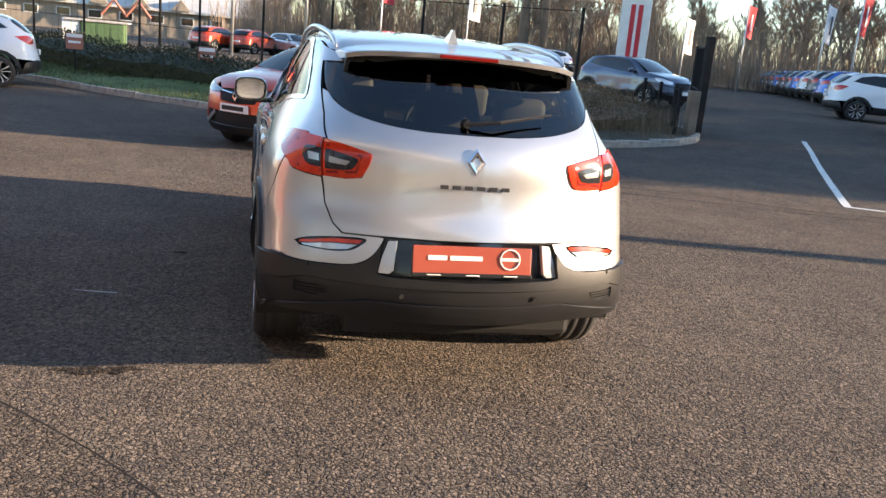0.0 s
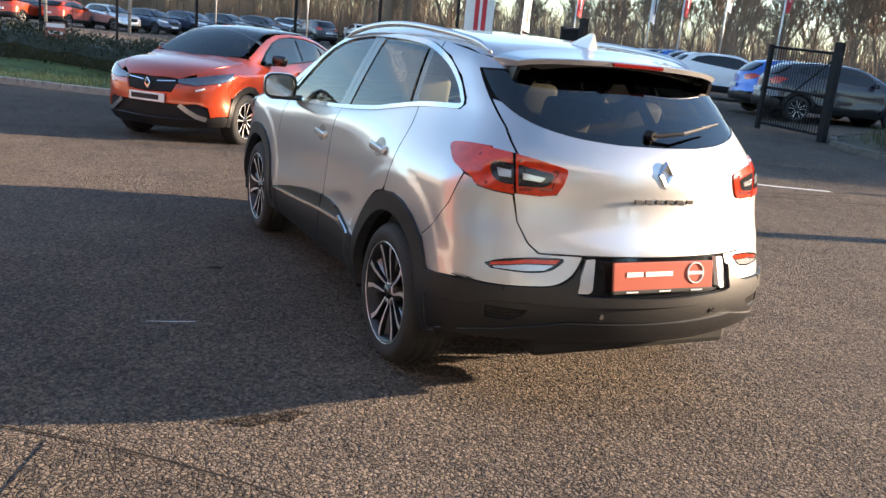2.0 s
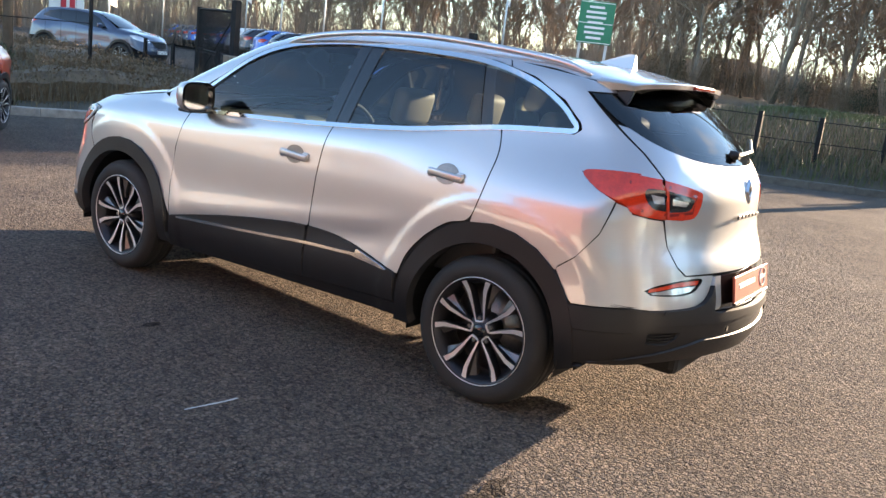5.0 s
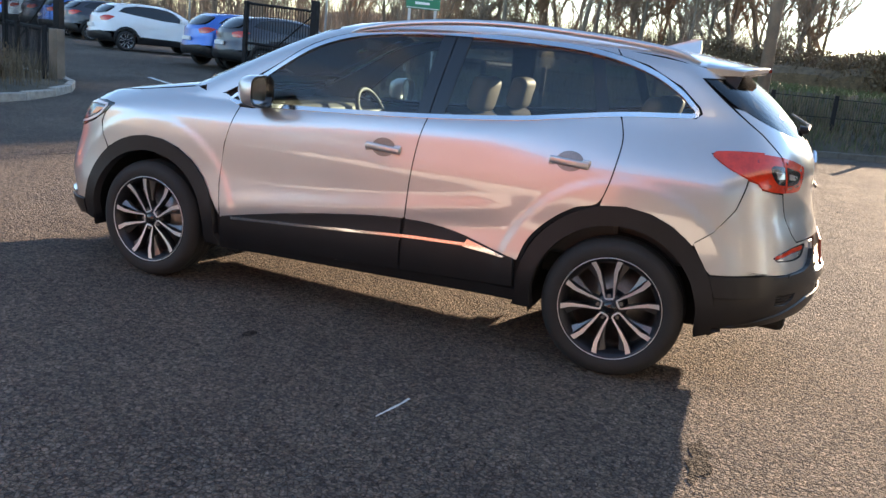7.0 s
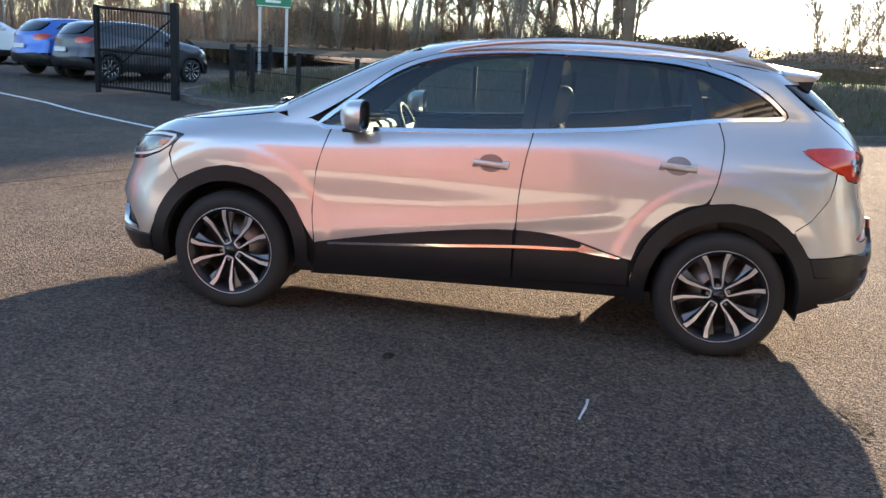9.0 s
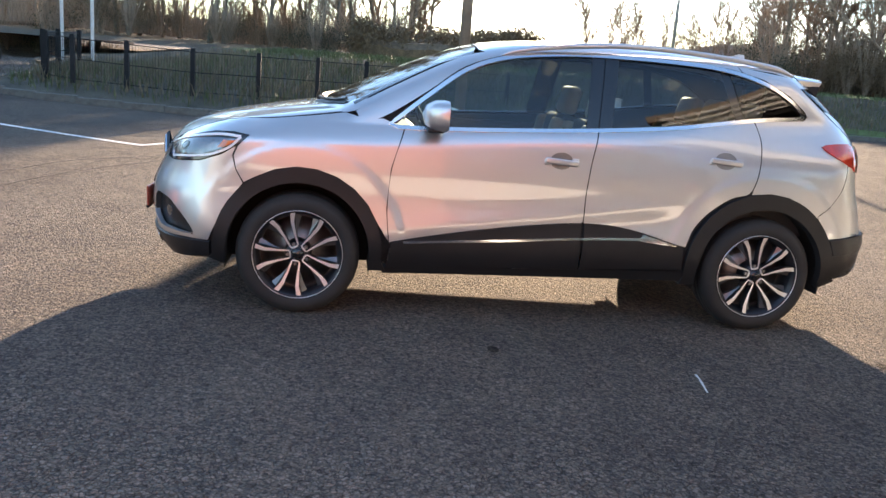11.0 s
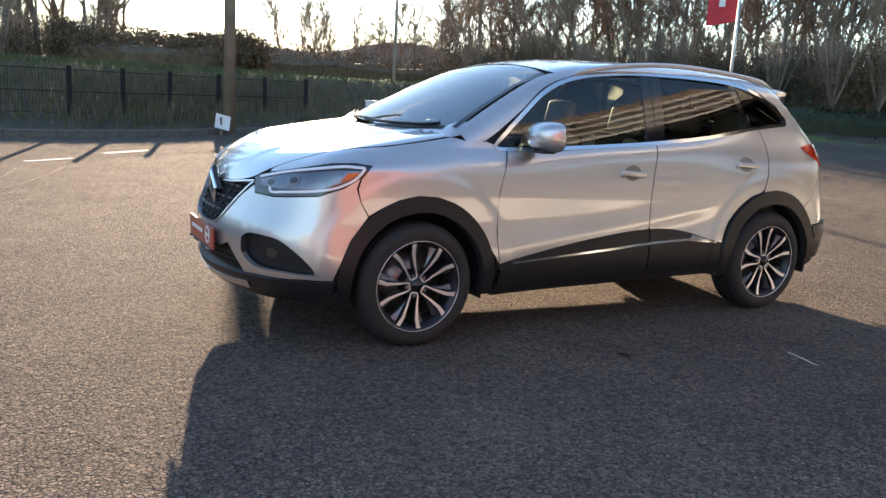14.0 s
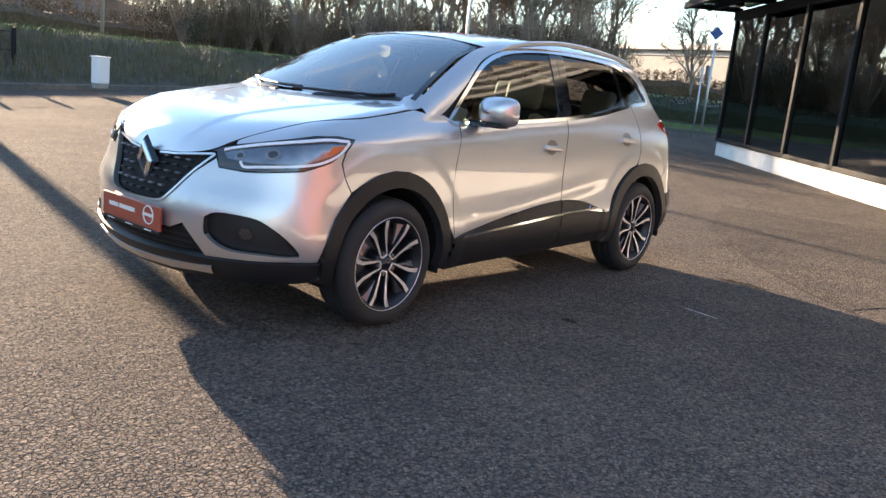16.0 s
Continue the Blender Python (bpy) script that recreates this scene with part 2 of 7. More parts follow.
def spline(pts):
    """A natural cubic through (x, y) pairs, straight beyond its ends."""
    p = np.array(sorted(pts), float)
    x, y = p[:, 0], p[:, 1]
    n, h = len(x), np.diff(p[:, 0])
    A, r = np.eye(n), np.zeros(n)
    for i in range(1, n - 1):
        A[i, i - 1], A[i, i], A[i, i + 1] = h[i - 1], 2 * (h[i - 1] + h[i]), h[i]
        r[i] = 6 * ((y[i + 1] - y[i]) / h[i] - (y[i] - y[i - 1]) / h[i - 1])
    M = np.linalg.solve(A, r)
    def exact(q):
        q = np.asarray(q, float)
        i = np.clip(np.searchsorted(x, q) - 1, 0, n - 2)
        t = np.clip(q, x[0], x[-1])
        a, b = x[i + 1] - t, t - x[i]
        v = M[i] * a ** 3 / (6 * h[i]) + M[i + 1] * b ** 3 / (6 * h[i]) + (y[i] / h[i] - M[i] * h[i] / 6) * a + (y[i + 1] / h[i] - M[i + 1] * h[i] / 6) * b
        s0 = (y[1] - y[0]) / h[0]
        s1 = (y[-1] - y[-2]) / h[-1]
        return v + np.where(q < x[0], (q - x[0]) * s0, 0) + np.where(q > x[-1], (q - x[-1]) * s1, 0)
    tx = np.linspace(min(x[0], -2.6), max(x[-1], 2.6), 2400)
    ty = exact(tx)
    return lambda q: np.interp(q, tx, ty)


def sm(pts, n=5):
    """An open smooth line through points (Catmull-Rom)."""
    P = [np.array(p, float) for p in pts]
    P = [2 * P[0] - P[1]] + P + [2 * P[-1] - P[-2]]
    out = []
    for i in range(1, len(P) - 2):
        for k in range(n):
            t = k / n
            out.append(tuple(0.5 * (2 * P[i] + (P[i + 1] - P[i - 1]) * t + (2 * P[i - 1] - 5 * P[i] + 4 * P[i + 1] - P[i + 2]) * t * t + (3 * P[i] - P[i - 1] - 3 * P[i + 1] + P[i + 2]) * t ** 3)))
    out.append(tuple(P[-2]))
    return out


def smax(a, b, k):
    h = np.maximum(k - np.abs(a - b), 0) / k
    return np.maximum(a, b) + h * h * k * 0.25

# ---- car bodies: one smooth hull, cut into panels ----
AX, RG = 1.3, 0.85                    # where the girth turns round the ends


class Hull:
    """A car's outer form: half widths, ends and top as smooth curves. Girth places (s, z): s runs along y on the sides and round the ends."""
    def __init__(self, width, belt_w, belt_z, rear, front, roof, hood, crown, low, hood_drop=0.0, rear_bow=0.375, front_bow=0.375, scallop=0.0):
        self.w0, self.wb, self.zb = spline(width), spline(belt_w), spline(belt_z)
        self.yr, self.yf, self.zr, self.zh, self.cr, self.lo = spline(rear), spline(front), spline(roof), spline(hood), spline(crown), spline(low)
        self.hd, self.rb, self.fb, self.sc = hood_drop, rear_bow, front_bow, scallop

    def f(self, x, y, z):
        x = np.abs(x)
        z1, zb, wb, w0 = 0.93, self.zb(y), self.wb(y), self.w0(y)
        h = np.maximum(zb - z1, 0.02)
        t = np.clip((z - z1) / h, 0, 1)
        p0 = w0 + self.lo(z1)
        m0 = (self.lo(z1) - self.lo(z1 - 0.01)) / 0.01 * h
        mid = (2 * t ** 3 - 3 * t ** 2 + 1) * p0 + (t ** 3 - 2 * t ** 2 + t) * m0 + (-2 * t ** 3 + 3 * t ** 2) * wb + (t ** 3 - t ** 2) * (-(0.4 + 0.45 * np.clip((y + 1.3) / 0.7, 0, 1)) * h)
        dz = np.maximum(z - zb, 0)
        w = np.where(z < z1, w0 + self.lo(np.minimum(z, z1)), np.where(z < zb, mid, wb - 0.36 * dz - 0.2 * dz * dz))
        r = np.hypot(np.abs(y) - 1.323, z - 0.36)
        u = np.clip((0.595 - r) / 0.05, 0, 1)
        w = w + 0.0055 * u * u * (3 - 2 * u)
        # the doors' rising fold with a hollow under it
        fade = np.clip((0.86 - np.abs(y)) / 0.25, 0, 1)
        fold = 0.615 - 0.13 * y
        w = w + self.sc * fade * (np.exp(-((z - fold) / 0.05) ** 2) - 0.9 * np.exp(-((z - fold + 0.1) / 0.055) ** 2))
        q = np.minimum(x, 0.95)
        side = x - w
        rear = self.yr(z) + self.rb * q * q - y
        front = y - (self.yf(z) - self.fb * q * q)
        cr = self.cr(y) * (x / 0.62) ** 2
        v = np.clip((0.24 + 0.34 * (2.1 - y) - x) / 0.06, 0, 1)
        hood = self.zh(y) - self.hd * (x / 0.62) ** 2 + self.sc * 1.8 * v * v * (3 - 2 * v)
        top = z - np.maximum(self.zr(y) - cr, hood)
        return smax(smax(side, top, 0.09), smax(rear, front, 0.02), 0.16)

    def march(self, o, d, far=1.6):
        lo, hi = np.zeros(len(o)), np.full(len(o), far)
        for _ in range(28):
            m = (lo + hi) / 2
            p = o + d * m[:, None]
            out = self.f(p[:, 0], p[:, 1], p[:, 2]) > 0
            hi, lo = np.where(out, m, hi), np.where(out, lo, m)
        return o + d * ((lo + hi) / 2)[:, None]

    def girth(self, uv):
        uv = np.asarray(uv, float)
        s, z = uv[:, 0], uv[:, 1]
        a = np.clip(np.abs(s) - AX, 0, None) / RG
        y = np.clip(s, -AX, AX)
        o = np.stack([np.zeros_like(s), y, z], 1)
        d = np.stack([np.cos(a), np.sign(s) * np.sin(a), np.zeros_like(s)], 1)
        return self.march(o, d)

    def plan(self, uv):
        uv = np.asarray(uv, float)
        o = np.stack([uv[:, 0], uv[:, 1], np.full(len(uv), 0.5)], 1)
        return self.march(o, np.tile([0.0, 0.0, 1.0], (len(uv), 1)))

    def normal(self, p):
        e, g = 0.004, []
        for k in range(3):
            d = np.zeros(3)
            d[k] = e
            a, b = p + d, p - d
            g.append(self.f(a[:, 0], a[:, 1], a[:, 2]) - self.f(b[:, 0], b[:, 1], b[:, 2]))
        g = np.stack(g, 1)
        return g / np.maximum(np.linalg.norm(g, axis=1, keepdims=True), 1e-9)

    def S(self, y, z):
        """Girth place of a side point."""
        if abs(y) <= AX:
            return (y, z)
        p = self.march(np.array([[0.0, y, z]]), np.array([[1.0, 0, 0]]))[0]
        return (math.copysign(AX + RG * math.atan2(abs(y) - AX, p[0]), y), z)

    def E(self, x, z, way):
        """Girth place of a point of the rear (way -1) or front (+1) seen end on."""
        p = self.march(np.array([[x, way * 0.5, z]]), np.array([[0.0, way, 0]]), 2.4)[0]
        return (way * (AX + RG * math.atan2(abs(p[1]) - AX, max(x, 1e-6))), z)

    def T(self, x, y):
        """Girth place of a point seen from above."""
        p = self.plan([[x, y]])[0]
        return (y, p[2]) if abs(y) <= AX else (math.copysign(AX + RG * math.atan2(abs(y) - AX, x), y), p[2])


def inside(poly, pts):
    poly, pts = np.asarray(poly), np.asarray(pts)
    c = np.zeros(len(pts), bool)
    j = len(poly) - 1
    for i in range(len(poly)):
        a, b = poly[i], poly[j]
        cross = (a[1] > pts[:, 1]) != (b[1] > pts[:, 1])
        with np.errstate(divide="ignore", invalid="ignore"):
            c ^= cross & (pts[:, 0] < (b[0] - a[0]) * (pts[:, 1] - a[1]) / (b[1] - a[1]) + a[0])
        j = i
    return c


def resample(poly, step):
    out = []
    n = len(poly)
    for i in range(n):
        a, b = np.array(poly[i], float), np.array(poly[(i + 1) % n], float)
        k = max(1, int(np.linalg.norm(b - a) / step))
        out += [tuple(a + (b - a) * j / k) for j in range(k)]
    return out


def triangles(poly, holes, step):
    from_holes = [resample(h, step) for h in holes]
    ring = resample(poly, step)
    pts, edges = list(ring), [(i, (i + 1) % len(ring)) for i in range(len(ring))]
    for h in from_holes:
        k = len(pts)
        pts += h
        edges += [(k + i, k + (i + 1) % len(h)) for i in range(len(h))]
    a = np.array(pts)
    lo, hi = a.min(0), a.max(0)
    gx, gy = np.meshgrid(np.arange(lo[0] + step / 2, hi[0], step), np.arange(lo[1] + step / 2, hi[1], step))
    gx = gx + (np.arange(gx.shape[0]) % 2)[:, None] * step * 0.5
    g = np.stack([gx.ravel(), gy.ravel()], 1)
    if len(g):
        g = g[inside(ring, g)]
    for h in from_holes:
        if len(g):
            g = g[~inside(h, g)]
    if len(g):
        d = np.min(np.linalg.norm(g[:, None] - a[None], axis=2), axis=1)
        g = g[d > step * 0.45]
    allp = [Vector(p) for p in pts] + [Vector(p) for p in g]
    V, _, F, *_ = geometry.delaunay_2d_cdt(allp, edges, [], 0, 1e-5)
    V = np.array([tuple(v) for v in V])
    F = np.array([f for f in F if len(f) == 3])
    c = V[F].mean(1)
    keep = inside(ring, c)
    for h in from_holes:
        keep &= ~inside(h, c)
    return V, F[keep]


def panel(hull, name, poly, material, parent, side=1, off=0.0, thick=0.012, step=0.03, holes=(), how="girth", label="", both=False):
    """A skin panel over the hull inside poly, with turned-in edges. side: -1 mirrors to the car's left; both: one mesh over the middle line."""
    V, F = triangles(poly, holes, step)
    P = hull.girth(V) if how == "girth" else hull.plan(V)
    N = hull.normal(P)
    v0, v1, v2 = P[F[:, 0]], P[F[:, 1]], P[F[:, 2]]
    flip = np.einsum("ij,ij->i", np.cross(v1 - v0, v2 - v0), N[F[:, 0]]) < 0
    F = np.where(flip[:, None], F[:, ::-1], F)
    edges = {}
    for f in F:
        for a, b in ((f[0], f[1]), (f[1], f[2]), (f[2], f[0])):
            edges[(a, b)] = True
    rim = [(a, b) for a, b in edges if (b, a) not in edges]
    if both:
        mid = np.abs(P[:, 0]) < 2e-3
        rim = [(a, b) for a, b in rim if not (mid[a] and mid[b])]
    verts, faces, norms = [], [], []
    for sgn in ((1, -1) if both else (side,)):
        k = len(verts)
        m = np.array([sgn, 1, 1.0])
        Q, NN = P * m, N * m
        verts += list(Q + NN * off)
        for f in F:
            g = f if sgn > 0 else f[::-1]
            faces.append(tuple(k + i for i in g))
            norms += [NN[i] for i in g]
        if thick:
            index = {}
            for a, b in rim:
                for i in (a, b):
                    if i not in index:
                        index[i] = len(verts)
                        verts += [Q[i] + NN[i] * off, Q[i] + NN[i] * (off - thick)]
                q = (index[b], index[a], index[a] + 1, index[b] + 1)
                if sgn < 0:
                    q = q[::-1]
                faces.append(q)
                e = np.cross(np.array(verts[q[1]]) - verts[q[0]], np.array(verts[q[2]]) - verts[q[0]])
                e = e / max(np.linalg.norm(e), 1e-9)
                norms += [0.6 * e + 0.4 * NN[a]] * 4
    ob = mesh_ob(name, verts, faces, material, parent, label, smooth=True)
    ob.data.normals_split_custom_set([tuple(n) for n in norms])
    if material == PAINT_SILVER:
        # turned edges coloured dark for the gaps' shade, so that the shut lines read dark
        ob.data.materials.append(DARK)
        for q in ob.data.polygons:
            q.material_index = 1 if q.loop_total == 4 else 0
    return ob


def band(hull, name, line, width, material, parent, side=1, off=0.004, thick=0.01, closed=False, label="", how="girth"):
    """A narrow strip of the skin along a line of girth places."""
    L = np.array(line, float)
    n = len(L)
    t = np.zeros_like(L)
    for i in range(n):
        a, b = L[i - 1] if (i or closed) else L[0], L[(i + 1) % n] if (i < n - 1 or closed) else L[-1]
        t[i] = (b - a) / max(np.linalg.norm(b - a), 1e-9)
    nn = np.stack([-t[:, 1], t[:, 0]], 1)
    rows = []
    proj = hull.girth if how == "girth" else hull.plan
    m = np.array([side, 1, 1.0])
    for k, o in ((-0.5, -thick), (-0.5, off), (0.5, off), (0.5, -thick)):
        P = proj(L + nn * k * width)
        N = hull.normal(P)
        rows.append((P + N * o) * m)
    verts = np.concatenate(rows)
    faces = []
    for i in range(n if closed else n - 1):
        j = (i + 1) % n
        for r in range(3):
            faces.append((r * n + i, r * n + j, (r + 1) * n + j, (r + 1) * n + i))
    ob = mesh_ob(name, verts, faces, material, parent, label)
    bm = bmesh.new()
    bm.from_mesh(ob.data)
    bmesh.ops.recalc_face_normals(bm, faces=bm.faces)
    bm.to_mesh(ob.data)
    bm.free()
    return ob


def wheel(parent, m, R=0.335, rim=0.243, width=0.225, spokes=10, cut=RIM_CUT, dark=RIM_DARK, simple=False):
    """A wheel that faces -x: tyre, rim, spokes, cap."""
    w = empty("wheel")
    w.parent, w.matrix_basis = parent, m
    h = width / 2
    segs = 32 if simple else 72
    prof = [(h - 0.02, rim - 0.012), (h - 0.004, rim + 0.02), (h, (R + rim) / 2), (h - 0.012, R - 0.025), (h - 0.035, R - 0.005), (h * 0.5, R), (h * 0.46, R - (0 if simple else 0.008)), (h * 0.42, R), (0.012, R + 0.001), (0.008, R - (0 if simple else 0.008)), (-0.008, R - (0 if simple else 0.008)), (-0.012, R + 0.001), (-h * 0.42, R), (-h * 0.46, R - (0 if simple else 0.008)), (-h * 0.5, R), (-h + 0.035, R - 0.005), (-h + 0.012, R - 0.025), (-h, (R + rim) / 2), (-h + 0.003, rim + 0.03), (-h + 0.001, rim + 0.012), (-h + 0.02, rim - 0.008)]
    mesh_ob("tyre", *lathe_x(prof, segs), RUBBER, w, smooth=True)
    barrel = [(h - 0.02, rim - 0.01), (h - 0.03, rim - 0.03), (-h + 0.06, rim - 0.035), (-h + 0.012, rim - 0.012), (-h + 0.006, rim), (-h + 0.012, rim + 0.008)]
    r = mesh_ob("rim", *lathe_x(barrel, segs), dark, w, smooth=True)
    lip = [(-h + 0.012, rim - 0.003), (-h + 0.005, rim - 0.002), (-h + 0.004, rim), (-h + 0.012, rim + 0.002)]
    mesh_ob("rim_lip", *lathe_x(lip, segs), cut, w, smooth=True)
    disc = [(0.02, 0.0), (0.02, rim * 0.74), (0.04, rim * 0.74), (0.04, rim - 0.03)]
    mesh_ob("brake_disc", *lathe_x(disc, 32), STEEL if not simple else dark, w, smooth=True)
    hub = [(0.0, 0.075), (-h + 0.05, 0.072), (-h + 0.036, 0.06), (-h + 0.034, 0.032), (-h + 0.03, 0.03), (-h + 0.026, 0.0)]
    mesh_ob("hub", *lathe_x(hub, 24), dark, w, smooth=True)
    if not simple:
        mesh_ob("centre_cap", *lathe_x([(-h + 0.026, 0.03), (-h + 0.02, 0.026), (-h + 0.019, 0.0)], 20), PAINT_BLACK, w, smooth=True)
    n = spokes
    reach = [0.048, 0.075, 0.11, 0.15, 0.18, 0.212, 0.238]
    splay = np.interp(reach, [0.048, 0.056, 0.1, 0.178, 0.243], [25, 22, 15.2, 13.0, 16.4])
    half = np.interp(reach, [0.048, 0.1, 0.178, 0.243], [0.006, 0.0078, 0.0115, 0.0155])
    kx = rim / 0.243
    for k in range(n):
        pair, hand = divmod(k, 2)
        a0, sg = 2 * math.pi * pair / (n / 2), 1 if hand else -1
        # the two arms of a pair run beside one another from the hub, then kink outwards to the rim
        V, F = [], []
        for rr, an, wd in zip(reach, splay, half):
            aa, t = a0 + sg * radians(an), (rr - 0.048) / 0.19
            rr *= kx
            xf = -h + 0.034 - 0.022 * t
            c, sn = math.cos(aa), math.sin(aa)
            for dx, dw in ((0.05, -wd * 0.8), (0.004, -wd), (0, -wd + 0.002), (0, wd - 0.002), (0.004, wd), (0.05, wd * 0.8)):
                V.append((xf + dx, rr * sn + dw * c, rr * c - dw * sn))
        steps = len(reach) - 1
        for i in range(steps):
            for j in range(5):
                F.append((i * 6 + j, (i + 1) * 6 + j, (i + 1) * 6 + j + 1, i * 6 + j + 1))
        F.append(tuple(range(steps * 6, steps * 6 + 6)))
        sp = mesh_ob("spoke", V, F, dark, w)
        sp.data.materials.append(cut)
        for p in sp.data.polygons:
            if abs(p.normal.x) > 0.9:
                p.material_index = 1
        if not simple:
            # grey vane on the open side of each arm
            V = []
            for rr, d in ((0.10, 0.006), (0.232, 0.013), (0.226, 0.05), (0.16, 0.028)):
                an = float(np.interp(rr, reach, splay))
                aa = a0 + sg * (radians(an) + d / rr)
                V.append((-h + 0.05 - 0.022 * (rr - 0.05) / 0.19 + d * 0.45, rr * math.sin(aa), rr * math.cos(aa)))
            V += [(x + 0.02, y, z) for x, y, z in V]
            mesh_ob("vane", V, [(0, 1, 2, 3), (4, 7, 6, 5), (0, 4, 5, 1), (1, 5, 6, 2), (2, 6, 7, 3), (3, 7, 4, 0)], RIM_GREY, w, "grey painted vane")
        if hand == 0 and not simple:
            # the bright bend that joins the pair round the hub
            V, F = tube([(-h + 0.033, 0.046 * math.sin(a0 + q) - 0.006 * math.cos(4 * q) * math.sin(a0), 0.046 * math.cos(a0 + q) - 0.006 * math.cos(4 * q) * math.cos(a0)) for q in np.linspace(radians(-24), radians(24), 9)], 0.0055, 6)
            mesh_ob("spoke_bend", V, F, cut, w, smooth=True)
    if not simple:
        for k in range(5):
            a = 2 * math.pi * k / 5
            V, F = lathe_x([(-h + 0.05, 0.011), (-h + 0.03, 0.01), (-h + 0.03, 0.0)], 6)
            mesh_ob("wheel_bolt", [(x, y + 0.056 * math.sin(a), z + 0.056 * math.cos(a)) for x, y, z in V], F, STEEL, w)
    return w

# ---- the silver crossover ----
def arc(cy, cz, r, a0, a1, n=14):
    return [(cy + r * math.cos(math.radians(a0 + (a1 - a0) * i / n)), cz + r * math.sin(math.radians(a0 + (a1 - a0) * i / n))) for i in range(n + 1)]


HERO = Hull(
    width=[(-2.3, 0.74), (-2.0, 0.84), (-1.66, 0.888), (-1.3, 0.908), (-0.8, 0.896), (0, 0.888), (0.8, 0.892), (1.3, 0.91), (1.6, 0.9), (1.9, 0.85), (2.1, 0.78), (2.3, 0.68)],
    belt_w=[(-2.1, 0.60), (-1.9, 0.63), (-1.57, 0.695), (-1, 0.772), (-0.5, 0.797), (0, 0.805), (0.85, 0.80), (1.4, 0.80), (1.8, 0.77), (2.1, 0.7)],
    belt_z=[(-2.2, 1.27), (-1.57, 1.25), (-1.245, 1.225), (-0.95, 1.176), (-0.73, 1.145), (-0.3, 1.106), (0.15, 1.077), (0.6, 1.055), (0.9, 1.05), (1.4, 1.04), (1.8, 1.0), (2.2, 0.96)],
    rear=[(0.2, -2.06), (0.3, -2.15), (0.42, -2.225), (0.52, -2.235), (0.62, -2.22), (0.70, -2.198), (0.76, -2.182), (0.82, -2.159), (0.88, -2.143), (0.94, -2.134), (1.0, -2.13), (1.1, -2.105), (1.2, -2.035), (1.3, -1.935), (1.4, -1.82), (1.52, -1.68)],
    front=[(0.2, 2.08), (0.28, 2.17), (0.4, 2.222), (0.5, 2.234), (0.58, 2.23), (0.64, 2.215), (0.7, 2.19), (0.78, 2.162), (0.88, 2.13), (1.0, 2.05)],
    roof=[(1.7, 0.86), (1.35, 1.085), (1.11, 1.22), (0.84, 1.348), (0.54, 1.475), (0.33, 1.54), (0.1, 1.575), (-0.3, 1.594), (-0.7, 1.594), (-1.1, 1.575), (-1.5, 1.543), (-1.8, 1.51), (-2.1, 1.47)],
    hood=[(0.8, 1.17), (1.1, 1.145), (1.4, 1.1), (1.7, 1.045), (1.95, 0.985), (2.08, 0.935), (2.18, 0.86)],
    crown=[(1.3, 0.065), (0.84, 0.062), (0.5, 0.05), (0.1, 0.04), (-2, 0.035)],
    low=[(0.1, -0.1), (0.25, -0.045), (0.35, -0.012), (0.45, -0.002), (0.55, -0.01), (0.66, -0.021), (0.78, -0.026), (0.88, -0.031), (0.95, -0.038)],
    hood_drop=0.012, scallop=0.0035)


